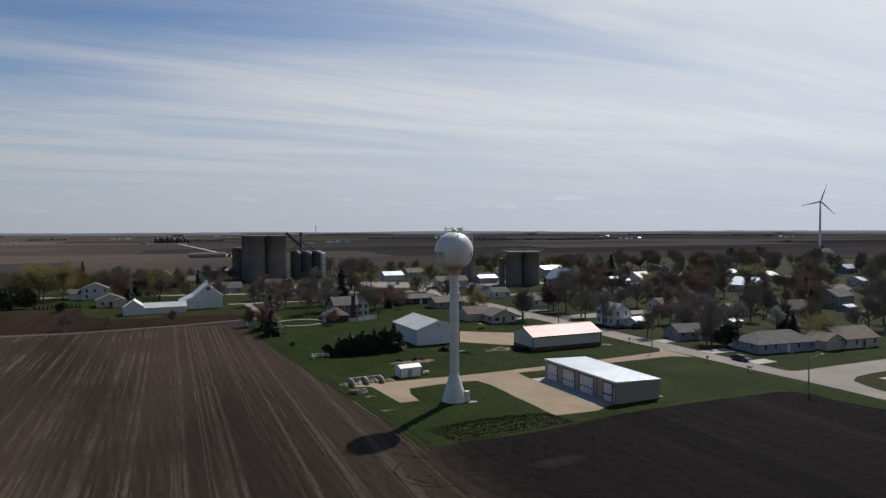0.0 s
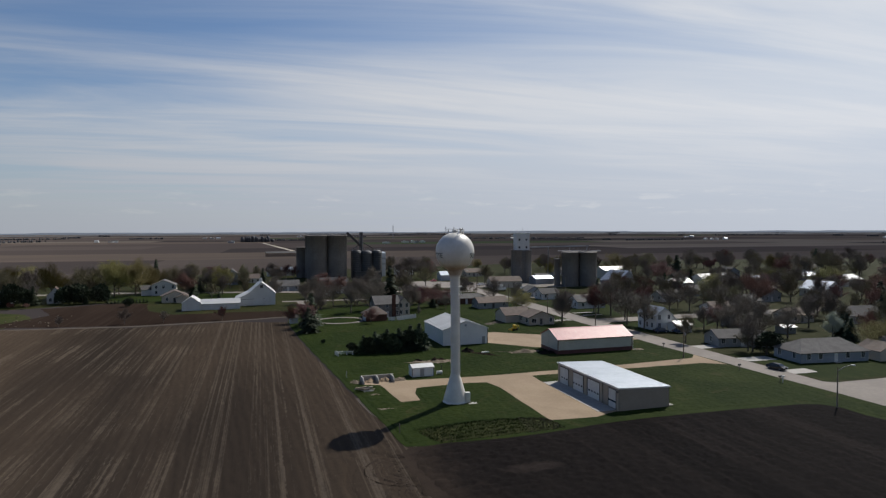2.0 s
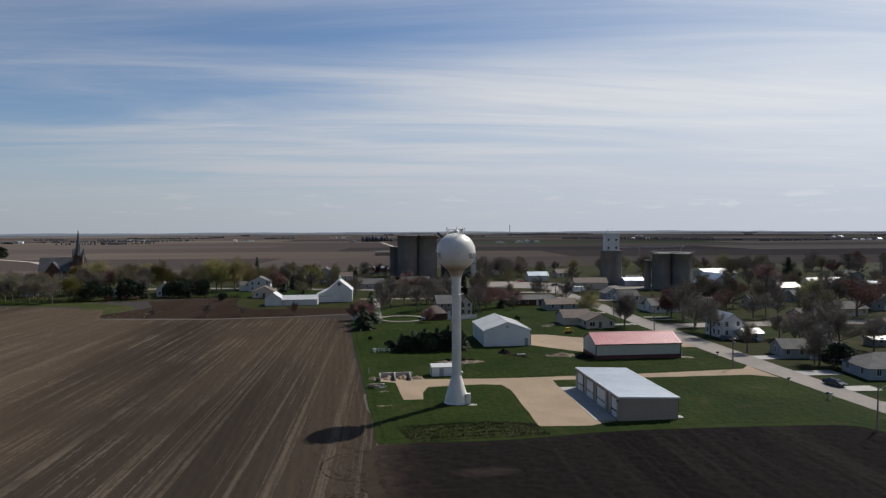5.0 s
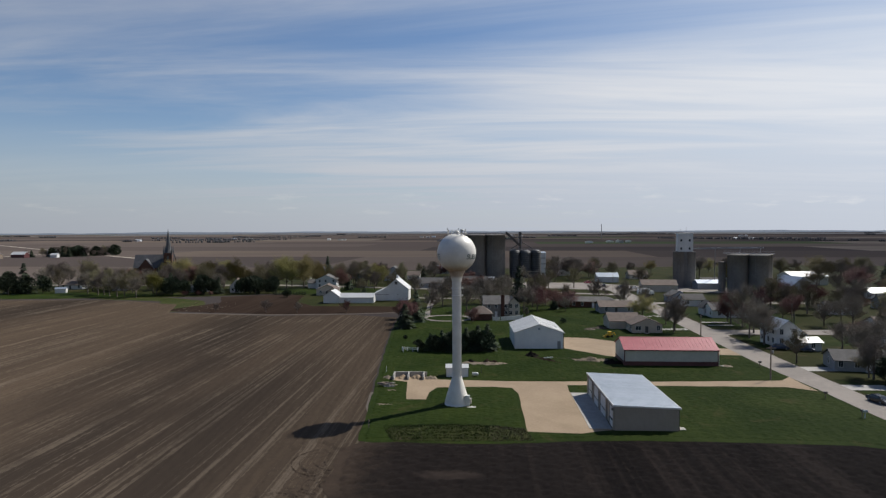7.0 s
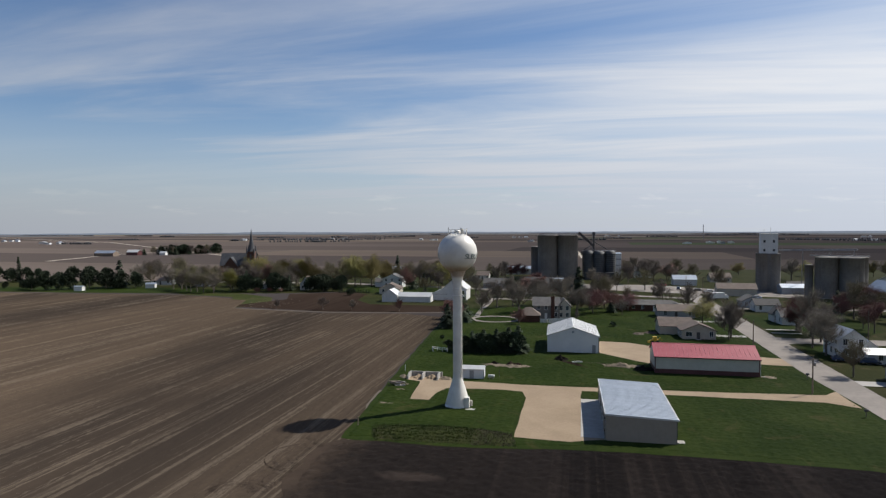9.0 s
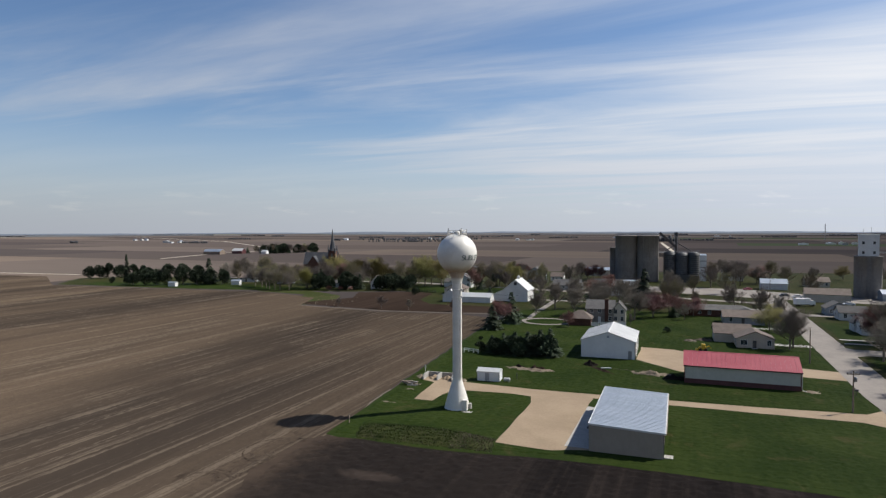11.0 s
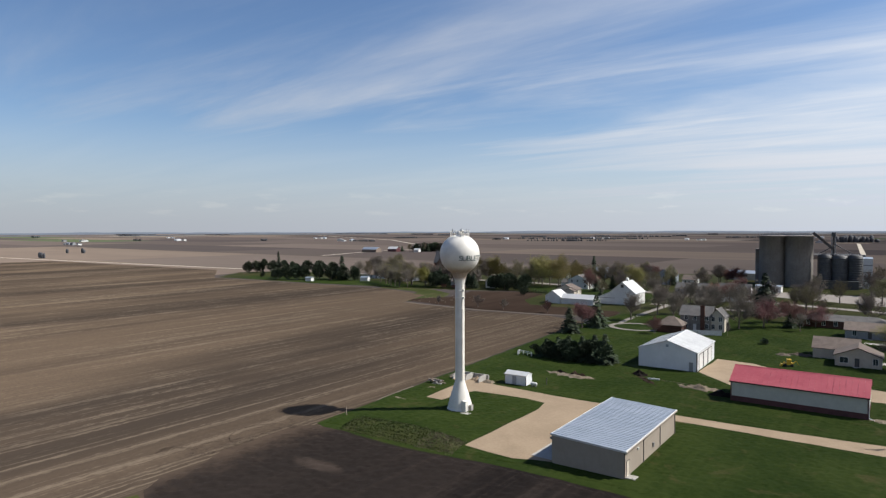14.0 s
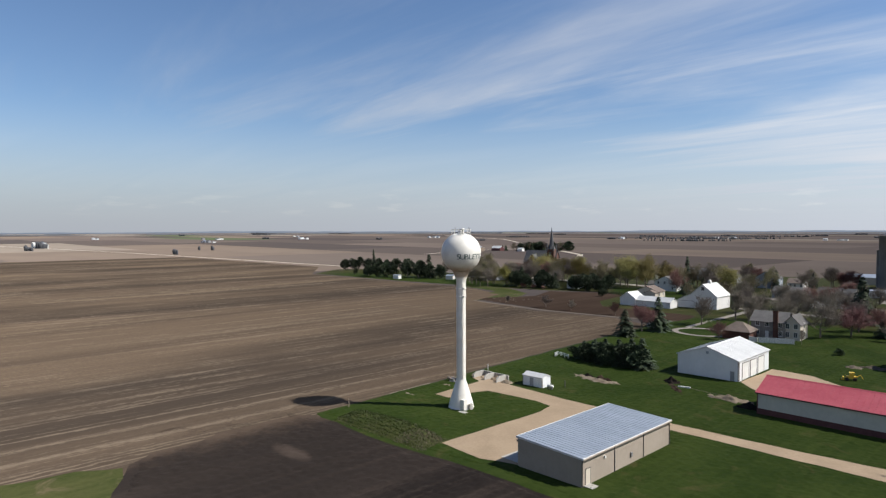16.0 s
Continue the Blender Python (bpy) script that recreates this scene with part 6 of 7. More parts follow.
TREES = {
    "spruce": ((44.6, 158.4, 5.0, 1.4), (47.8, 158.6, 5.8, 1.4), (51.0, 158.2, 6.4, 1.4), (54.4, 158.8, 6.6, 1.4), (57.6, 159.2, 7.2, 1.35), (60.2, 159.4, 7.6, 1.3), (33, 196.5, 8.6, 1.25), (35.0, 213, 11.5, 1.1), (-105, 311, 11, 1.0), (-77, 306, 9, 1.0), (-88, 306, 10, .9), (75.5, 277, 17, 1.0), (88, 248, 5.8, 1.2), (280, 347, 16, 1.2), (-182, 306, 16.5, 1.0), (-274, 328, 17, .6),
               (-14, 328, 9.0, 1.2), (184, 135, 7, 1.2), (188, 140, 8, 1.0), (-57, 308, 6, .7), (-60, 312, 5, .7), (-151, 386, 9, 1.2), (8, 388, 11, .8), (-38, 380, 17, .7), (20, 408, 9, .9),
               (255, 300, 10, 1.1), (-12, 345, 8, 1.1), (0, 300, 4.5, 1.4), (470, 420, 16, 1), (590, 420, 17, 1), (540, 390, 15, 1.1)),
    "round": ((46.2, 157.6, 4.2, 1.3), (49.4, 157.4, 4.9, 1.3), (52.6, 157.6, 4.8, 1.3), (56.0, 158, 5.4, 1.25), (59.0, 158.4, 5.8, 1.2), (41.3, 158.4, 2.9, 1.25), (35.7, 176, 1.3, 1.2), (87, 210.5, 1.9, 1.3),
              (145.2, 125.6, 5.8, 1.5), (31.8, 199.5, 4.0, 1.0), (-84, 304, 9.5, 1.0), (-80, 303, 8.5, 1.0), (-92, 299, 8, .9), (-63, 321, 8.5, 1.0), (-54, 323, 8, 1.0), (-172.4, 307, 9.5, .95), (-98.5, 299, 9.5, 1.1), (-103, 303, 8.5, 1.1), (-58, 307, 8.5, 1.1), (-62, 309, 9.0, 1.1), (-66, 308, 8.0, 1.0), (-53, 308, 7.5, 1.0), (-48.5, 309, 6, .9),
              (-202, 294, 12, .9), (-208, 290, 10, 1), (-196, 299, 13, .9), (-190, 304, 11, 1), (-186, 300, 9, 1), (-178, 303, 9, 1), (-213, 286, 9, 1), (-220, 284, 8, 1),
              (-243, 289, 4, 1), (-226, 288, 5, .9), (-231, 290, 5.5, .9), (-286, 316, 9.5, .9), (-282, 320, 10, .9), (-277, 325, 9.5, .9), (-271, 331, 9, .9), (-290, 312, 9, .9), (-266, 336, 8, .9), (-256, 331, 7, 1),
              (100, 262, 3, 1.4), (113, 246, 2.5, 1.3), (-36, 290, 4, 1.2)),
    "yellow": ((-114, 342, 17, 1.1), (-100, 345, 15, 1.0), (117.8, 224, 9, 1.35), (174, 118, 9, 1.25), (-51, 337, 18, 1.0), (-106, 298, 12.5, 1.1), (-76, 328, 18, .95), (-42, 340, 19, .95), (-128, 372, 14, 1.3), (-140, 376, 13, 1.2), (-36, 352, 15, .9), (300, 250, 13, 1.3), (380, 372, 14, 1.2), (-94, 352, 15, 1)),
    "red": ((32.3, 207.5, 9, 1.0), (81, 244, 10, 1.3), (88, 249, 9, 1.2), (-105, 335, 13, 1.1), (-88, 292, 3.4, 1.4), (-82, 293, 3.0, 1.4), (-76, 294, 2.6, 1.3), (55.5, 211, 6, 1.1), (29, 218, 7, 1.0), (95, 254, 8, 1.2), (86, 262, 8.5, 1.2), (4.8, 236, 5.6, .9), (66, 300, 8, 1.1), (-9, 400, 11, 1.2), (52, 352, 9, 1.2), (-17, 326, 13, .9), (130.5, 420, 12, 1.2), (30, 420, 9, 1.1), (-160, 372, 9, 1.2)),
    "pear": ((181, 138.5, 8.3, 1.0), (-44, 356, 7, 1.0)),
    "bud": ((-193, 375, 18, 1.0), (-186, 368, 17, 1.0), (-117, 288, 11, 1.1), (-127, 292, 12, 1.0), (-138, 300, 12, 1.1), (173, 245, 15, 1.1), (135.8, 146, 9, 1.0), (-118, 300, 12, 1.1), (-124, 308, 13, 1), (-112, 306, 12, 1), (-86, 318, 14, 1.1), (-94, 330, 16, 1), (-66, 334, 18, 1), (-60, 344, 17, 1.1), (-30, 356, 15, 1), (-10, 362, 13, 1), (10, 350, 11, 1), (96, 268, 9, 1.1), (-163, 334, 18, 1.1),
            (95, 336, 11, 1), (110, 345, 12, 1.1), (148, 350, 12, 1.2), (12, 318, 8, 1.1), (-4, 312, 8, 1.2), (-152, 318, 14, 1), (-146, 322, 13, 1), (-134, 316, 13, 1.1)),
    "bare": ((-199, 360, 16, 1.0), (-206, 362, 15, 1.0), (-111, 288, 11, 1.1), (-122, 290, 12, 1.0), (-133, 297, 12, 1.1), (-146, 304, 12, 1.1), (42, 255, 11, 1.1), (120.7, 194, 12.5, 1.0), (145.5, 203, 15, .9), (144.4, 191.5, 11.5, 1.1), (139, 181.5, 11.5, 1.1), (138.8, 171, 12, 1.15), (119.6, 191.5, 10.5, 1.0), (58.8, 266, 11.5, 1.1), (38.5, 236, 10.5, 1.1), (52.5, 240, 11, 1.1),
             (75, 236, 11, 1.2), (61, 246, 12, 1.1), (58, 268, 12, 1.1), (37.5, 277, 10, 1.1), (177, 172, 11, 1.4), (-190, 350, 17, 1), (-184, 345, 16, 1), (-176, 350, 15, 1.1), (-27.7, 235, 5.5, 1), (-15, 235, 4.4, 1), (-48, 234, 4, 1), (48, 262, 11, 1), (68, 268, 13, 1.1),
             (80, 256, 11, 1.1), (92, 242, 6, 1), (75, 220, 4.5, .6), (110, 268, 12, 1), (118, 256, 12, .9), (122, 240, 11, .8), (44, 300, 11, 1), (25, 304, 11, 1.1), (86, 304, 12, 1.1), (70, 318, 10, 1), (157, 165, 8, 1.3), (157, 152, 11, 1.2), (161, 145, 12, 1.2), (166, 156, 12, 1.2), (152, 148, 10, 1.3), (170, 144, 10, 1.2),
             (-136, 320, 13, 1), (-128, 330, 14, 1.1), (-116, 322, 14, 1), (-104, 316, 13, 1), (-80, 310, 11, 1), (-90, 345, 16, 1), (-20, 366, 13, 1), (28, 372, 12, 1), (84, 368, 11, 1), (104, 384, 13, 1.2), (120, 398, 13, 1.2), (0, 330, 11, 1.1), (-64, 358, 17, 1), (-74, 372, 16, 1.1), (-110, 362, 15, 1.1)),
}
for _kind, _list in TREES.items():
    for _x, _y, _h, _w in _list:
        plant(_kind, _x, _y, _h * (.86 if _x < 0 and _h > 13 and _kind in ("bare", "bud") else 1), _w)
# street and yard trees through the eastern village
_r = rng(9)
for _k in range(270):
    _x, _y = _r.uniform(160, 560), _r.uniform(125, 450)
    if _y > 130 + (_x - 150) * 1.1 + 130 or (_x < 232 and 280 < _y < 345) or (_x < 180 and _y < 215) or (95 < _y < 104):
        continue
    plant(_r.choice(("bare", "bare", "bare", "bud", "bud", "red")), _x, _y, _r.uniform(8, 14.5) * (1.15 if _x > 350 else 1), _r.uniform(.95, 1.35), _k)
_homes = [ob.location.copy() for ob in scene.objects if ob.parent is None and ob.name.split(".")[0] in ("house", "garage", "metal_hall", "old_barn", "machine_shed")]
for _k in range(150):
    _x, _y = _r.uniform(142, 330), _r.uniform(122, 310)
    if any(math.dist((_x, _y), h[:2]) < 9.5 for h in _homes) or (_x < 232 and _y > 280) or 186 < _y < 203 or 266 < _y < 282 or _y > 160 + (_x - 140) * 1.4 + 60:
        continue
    plant(_r.choice(("bare", "bare", "bud", "bud", "bare", "red", "yellow" if _k % 4 == 0 else "bud", "spruce" if _k % 3 == 0 else "bare")), _x, _y, _r.uniform(7, 12.5), _r.uniform(.95, 1.3), _k)
for _k in range(46):
    _x, _y = _r.uniform(100, 330), _r.uniform(385, 480)
    plant(_r.choice(("bare", "bare", "bud", "yellow", "bare")), _x, _y, _r.uniform(9, 14), _r.uniform(1, 1.4), _k)


def hedge_row(x0, y0, x1, y1, n):
    for k in range(n):
        u = k / (n - 1)
        plant("spruce", x0 + (x1 - x0) * u, y0 + (y1 - y0) * u, 2.1, 1.0, k)


hedge_row(-47, 303, -31, 303.5, 12)


# ---- distance ----
def far_woods():
    r = rng(17)
    s = Shape()
    base = [(math.cos(2 * math.pi * k / 6) * q, math.sin(2 * math.pi * k / 6) * q, z) for q, z in ((.7, 0), (1.0, .5), (.75, .85)) for k in range(6)] + [(0, 0, 1)]
    faces = [(i * 6 + k, i * 6 + (k + 1) % 6, (i + 1) * 6 + (k + 1) % 6, (i + 1) * 6 + k) for i in range(2) for k in range(6)] + [(12 + k, 12 + (k + 1) % 6, 18) for k in range(6)]

    def clump(x, y, w, h):
        s.add([(x + a * w * r.uniform(.8, 1.2), y + b * w * r.uniform(.8, 1.2), c * h * r.uniform(.85, 1.15)) for a, b, c in base], faces, True)

    def row(x0, y0, x1, y1, n, h, depth=10):
        for k in range(n):
            u = (k + r.random()) / n
            clump(x0 + (x1 - x0) * u + r.uniform(-depth, depth), y0 + (y1 - y0) * u + r.uniform(-depth, depth), r.uniform(.22, .42) * h, h * r.uniform(.5, 1.1))

    row(-20, 1690, 40, 1720, 60, 15, 12)
    row(30, 792, 75, 800, 22, 6, 4)
    row(600, 2000, 900, 1560, 110, 6, 3)
    row(-880, 1750, -560, 1900, 120, 7, 50)
    row(-700, 1500, -520, 1560, 45, 6, 18)
    row(-1010, 212, -990, 218, 5, 9, 3)
    row(-1180, 262, -1120, 258, 30, 11, 6)
    row(-720, 330, -690, 326, 3, 7, 2)
    row(-860, 420, -820, 430, 3, 8, 8)
    for k in range(48):
        a = r.uniform(-70, 75)
        d = r.uniform(1500, 4300)
        x, y = 60 + d * math.sin(radians(-a)), 90 + d * math.cos(radians(a))
        ln, t = r.choice((18, 30, 60, 150)) * d / 2600, r.uniform(-.3, .3)
        row(x - ln * math.cos(t), y - ln * math.sin(t), x + ln * math.cos(t), y + ln * math.sin(t), int(14 + ln / 1.6), 4 + d / 1100, 3 + ln * .03)
    ob = new("far_woods", s.mesh("far_woods", M_HAZEWOOD))
    tagged(ob, "distant woods and hedgerows with blue-grey haze painted in", "woods", "", "stuff")


far_woods()
# wooded farmsteads out on the plain
_r = rng(31)
for _k in range(62):
    _u, _v = _r.random(), _r.random()
    plant(_r.choice(("bare", "bare", "round", "spruce", "bud")), -500 + 62 * _u + 30 * _v, 722 + 55 * _v + 15 * _u, _r.uniform(8, 14), _r.uniform(1, 1.4), _k)


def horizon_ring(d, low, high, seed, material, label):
    """An upright glowing backdrop ring where the plain ends, with haze painted in."""
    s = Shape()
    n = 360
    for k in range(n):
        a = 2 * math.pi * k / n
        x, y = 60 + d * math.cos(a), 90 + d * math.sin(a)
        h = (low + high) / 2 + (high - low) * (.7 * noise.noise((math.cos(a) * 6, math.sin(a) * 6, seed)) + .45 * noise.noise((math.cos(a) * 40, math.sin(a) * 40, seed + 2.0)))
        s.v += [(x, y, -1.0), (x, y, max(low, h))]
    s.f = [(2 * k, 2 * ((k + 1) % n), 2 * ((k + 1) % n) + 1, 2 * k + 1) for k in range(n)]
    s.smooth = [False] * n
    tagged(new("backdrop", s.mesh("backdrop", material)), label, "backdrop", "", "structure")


horizon_ring(4740, 6, 15, 2.0, M_HORIZONHAZE, "glowing backdrop land along the horizon with painted haze")
horizon_ring(3650, 1, 9, 5.0, M_FARHAZE, "glowing backdrop fields with painted grey haze")


def farm(x, y, seed, n=4, big=1.0):
    r = rng(seed)
    for k in range(n):
        big = min(big, .85)
        w, d, h = r.uniform(7, 20) * big, r.uniform(7, 11) * big, r.uniform(3, 5) * big
        gable("farm_building", "white farm building far across the fields", "farm building", x + r.uniform(-45, 45) * big, y + r.uniform(-25, 25) * big, w, d, h, h * .5, r.uniform(-8, 8), r.choice("xy"),
              r.choice((M_WHITE, M_WHITE, M_WMETAL, M_GREYW)), r.choice((M_WROOF, M_ZROOF, M_SHING)))


gable("farm_building", "brown open-sided cattle barn far off", "farm building", -507, 682, 26, 12, 4, 3, 4, "x", M_WOOD, M_ZROOF)
gable("farm_building", "dark red farm shed far off", "farm building", -494, 716, 16, 10, 4, 3, 4, "x", M_MAROON, M_WROOF)
gable("farm_building", "long blue-grey machine shed far off", "farm building", -470, 756, 30, 12, 5, 3, 4, "x", M_BLUEW, M_ZROOF)
gable("farm_building", "small white shed far off", "farm building", -455, 722, 8, 6, 3, 2, 4, "x", M_WHITE, M_WROOF)
gable("farm_building", "long low dark cattle shed far off", "farm building", 45, 790, 40, 9, 4, 2, 4, "x", M_WOOD, M_SHING)
gable("farm_building", "white farm shed beside the road", "farm building", -1140, 262, 22, 10, 6, 4, 4, "x", M_WHITE, M_WROOF)
gable("farm_building", "white farm shed beside the road", "farm building", -1165, 255, 16, 10, 6, 4, 4, "y", M_WHITE, M_WROOF)
for _k, (_x, _y, _n, _b) in enumerate(((-31, 1604, 3, .8), (390, 1480, 3, 1.4), (330, 1420, 2, 1.6), (820, 1850, 3, 1.2), (1250, 1500, 4, 1.2), (1450, 1900, 4, 1.5), (-700, 1960, 3, 1.2), (-350, 1800, 4, 1.3), (-150, 2300, 4, 1.5), (-1150, 1250, 4, 1.2),
                                       (-1500, 1500, 3, 1.4), (-1350, 640, 4, 1.2), (-1750, 820, 4, 1.3), (-1600, 1050, 3, 1.4), (-2100, 1300, 4, 1.6), (-880, 1700, 3, 1.2), (1050, 2500, 4, 1.6), (200, 2700, 4, 1.7), (-2000, 560, 4, 1.5), (1900, 1500, 4, 1.5))):
    farm(_x, _y, _k, _n, _b)


def wind_turbine():
    T = thing("wind_turbine", "white three-bladed wind turbine far off", "wind turbine", pose(814, 586, 0, 0, 0, -50))
    part("tower", Shape().lathe([(1.7, -.5), (1.0, 67)], 20), M_WHITE, T)
    part("nacelle", Shape().box(-1.4, 1.4, -4.5, 4.0, 66.4, 69.2), M_WHITE, T)
    hub = part("hub", Shape().lathe([(.1, -1.6), (1.1, -.8), (1.5, .4), (1.5, 1.2)], 16), M_WHITE, T)
    hub.matrix_local = pose(0, -5.6, 67.8, 90, 0, 0) @ pose(0, 0, 0, 180, 0, 0)
    b = Shape()
    for side in (0,):
        b.add([(-.7, -.25, 0), (.7, -.25, 0), (.7, .25, 0), (-.7, .25, 0), (-1.3, -.15, 5), (1.0, -.15, 5), (1.0, .15, 5), (-1.3, .15, 5), (-.3, -.05, 27), (.15, -.05, 27), (.15, .05, 27), (-.3, .05, 27)],
              [(0, 1, 5, 4), (1, 2, 6, 5), (2, 3, 7, 6), (3, 0, 4, 7), (4, 5, 9, 8), (5, 6, 10, 9), (6, 7, 11, 10), (7, 4, 8, 11), (8, 9, 10, 11), (0, 3, 2, 1)])
    me = solid_normals(b.mesh("blade", M_WHITE))
    for a in (-17, -137, -257):
        part("blade", me, None, T).matrix_local = pose(0, -5.8, 67.8) @ pose(0, 0, 0, 0, -a, 0) @ Matrix.Scale(.88, 4)


wind_turbine()
mast = thing("radio_mast", "slim lattice radio mast far off", "mast", pose(430, 2000, 0))
part("mast_pole", Shape().beam((0, 0, 0), (0, 0, 44), 1.6), M_STEEL, mast)


# ---- vehicles ----
def car(name, label, x, y, rz, paint, tall=0.0, length=4.6):
    C = thing(name, label, "car", pose(x, y, 0.14, 0, 0, rz))
    k = length / 4.6
    side = [(-2.28, .45), (-2.22, .82), (-1.55, .95), (-.85, 1.38 + tall), (.95, 1.42 + tall), (1.75 + tall * .6, 1.0 + tall * .3), (2.25, .92), (2.28, .45), (2.1, .28), (-2.1, .28)]
    s = Shape()
    n = len(side)
    for w, sh in ((-.88, .92), (-.80, 1.0), (.80, 1.0), (.88, .92)):
        s.v += [(x0 * k * (1 if z < 1 else .985), w * (1.0 if z < 1.0 else .80), .28 + (z - .28) * (sh if abs(w) > .85 else 1)) for x0, z in side]
    for j in range(3):
        s.f += [(j * n + i, j * n + (i + 1) % n, (j + 1) * n + (i + 1) % n, (j + 1) * n + i) for i in range(n)]
    s.f += [tuple(reversed(range(n))), tuple(range(3 * n, 4 * n))]
    s.smooth = [False] * len(s.f)
    body = part("body", s, paint, C)
    g = Shape()
    for sy in (-1, 1):
        g.add([(-1.15 * k, sy * .86, 1.0), (1.35 * k, sy * .86, 1.0), (.88 * k, sy * .735, 1.34 + tall), (-.78 * k, sy * .735, 1.32 + tall)], [(0, 1, 2, 3)])
    part("side_glass", g, M_GLASS, C)
    part("windscreen", Shape().add([(-1.56 * k, -.62, .98), (-1.56 * k, .62, .98), (-.90 * k, .58, 1.37 + tall), (-.90 * k, -.58, 1.37 + tall)], [(0, 1, 2, 3)]), M_GLASS, C)
    part("rear_glass", Shape().add([((1.72 + tall * .6) * k, -.60, 1.05 + tall * .3), ((1.72 + tall * .6) * k, .60, 1.05 + tall * .3), (1.02 * k, .58, 1.42 + tall), (1.02 * k, -.58, 1.42 + tall)], [(0, 1, 2, 3)]), M_GLASS, C)
    wm = Shape().lathe([(.2, -.11), (.32, -.11), (.33, -.06), (.33, .06), (.32, .11), (.2, .11)], 16)
    wm.v = [(a, c, b) for a, b, c in wm.v]
    wme = solid_normals(wm.mesh("wheel", M_TYRE))
    rm = Shape().lathe([(.05, -.115), (.2, -.115), (.2, .115), (.05, .115)], 12)
    rm.v = [(a, c, b) for a, b, c in rm.v]
    rme = solid_normals(rm.mesh("rim", M_STEEL))
    for wx in (-1.38 * k, 1.38 * k):
        for wy in (-.80, .80):
            W = part("wheel", wme, None, C)
            W.location = (wx, wy, .33)
            part("rim", rme, None, W)
    for wy in (-.6, .6):
        part("headlight", Shape().box(-2.30 * k, -2.2 * k, wy - .2, wy + .2, .62, .78), M_LENS, C)
        part("tail_light", Shape().box(2.2 * k, 2.31 * k, wy - .2, wy + .2, .66, .84), M_RED, C)
    return C


car("car", "black parked saloon car at the kerb", 134.0, 110.5, 100, M_CARBLK)
car("car", "dark blue parked car beside the white house", 139.8, 163.6, 170, M_CARBLU, .15)
car("car", "dark blue parked car beside the white house", 145.2, 161.4, 165, M_CARBLU, .1)
for _x, _y, _p, _a in ((136, 343, M_CARBLK, 20), (141, 338, M_CARWHT, 15), (146, 335, M_CARBLK, 10), (128, 352, M_CARBLU, 80), (122, 372, M_RED, 30), (157, 312, M_CARWHT, 0)):
    car("car", "parked car in the elevator yard", _x, _y, _a, _p, .1)


def box_truck():
    T = thing("box_truck", "white box truck parked by the yard", "truck", pose(139, 303, 0.12, 0, 0, 24))
    part("cargo_box", Shape().box(-4.2, 2.0, -1.2, 1.2, .9, 3.4), M_CARWHT, T)
    part("cab", Shape().extrude([(2.1, .6), (4.2, .6), (4.2, 1.5), (3.5, 2.4), (2.1, 2.4)], "y", -1.05, 1.05), M_CARWHT, T)
    part("chassis", Shape().box(-4.2, 4.0, -.5, .5, .5, .9), M_DKTRIM, T)
    wm = Shape().lathe([(.2, -.15), (.46, -.15), (.46, .15), (.2, .15)], 16)
    wm.v = [(a, c, b) for a, b, c in wm.v]
    me = solid_normals(wm.mesh("wheel", M_TYRE))
    for x in (-2.8, 3.2):
        for y in (-1.0, 1.0):
            part("wheel", me, None, T).location = (x, y, .46)


box_truck()


def loader():
    T = thing("backhoe_loader", "small yellow loader parked behind the barn", "loader", pose(97.4, 181.5, 0.1, 0, 0, 15) @ Matrix.Scale(.75, 4))
    part("body", Shape().box(-1.3, 1.2, -.55, .55, .6, 1.35), M_YEL, T)
    part("cab", Shape().box(-.5, .7, -.6, .6, 1.35, 2.3).box(-.6, .8, -.7, .7, 2.3, 2.4), M_YEL, T)
    part("bucket", Shape().extrude([(-2.6, .15), (-1.8, .15), (-1.8, .8), (-2.1, .95)], "y", -.9, .9), M_YEL, T)
    part("arm", Shape().beam((-1.9, -.6, .6), (-.4, -.6, 1.4), .15).beam((-1.9, .6, .6), (-.4, .6, 1.4), .15), M_YEL, T)
    part("boom", Shape().beam((1.2, 0, 1.0), (2.2, 0, 1.9), .22).beam((2.2, 0, 1.9), (2.9, 0, .7), .2), M_YEL, T)
    wm = Shape().lathe([(.15, -.16), (.5, -.16), (.5, .16), (.15, .16)], 16)
    wm.v = [(a, c, b) for a, b, c in wm.v]
    me = solid_normals(wm.mesh("wheel", M_TYRE))
    for x in (-1.0, .9):
        for y in (-.75, .75):
            part("wheel", me, None, T).location = (x, y, .5)


loader()


# ---- poles, mailboxes ----
def street_lamp(x, y, h, rz):
    L = thing("street_lamp", "wooden pole with an arm street lamp", "street lamp", pose(x, y, 0.05, 0, 0, rz))
    part("pole", Shape().cone((0, 0, -.2), (0, 0, h), .15, .10, 10), M_WOOD, L)
    part("arm", Shape().beam((0, 0, h - .7), (1.2, 0, h + .2), .09).beam((1.2, 0, h + .2), (2.3, 0, h + .55), .08), M_STEEL, L)
    part("lamp_head", Shape().box(2.2, 2.95, -.16, .16, h + .42, h + .62), M_LENS, L, "pale lamp head")


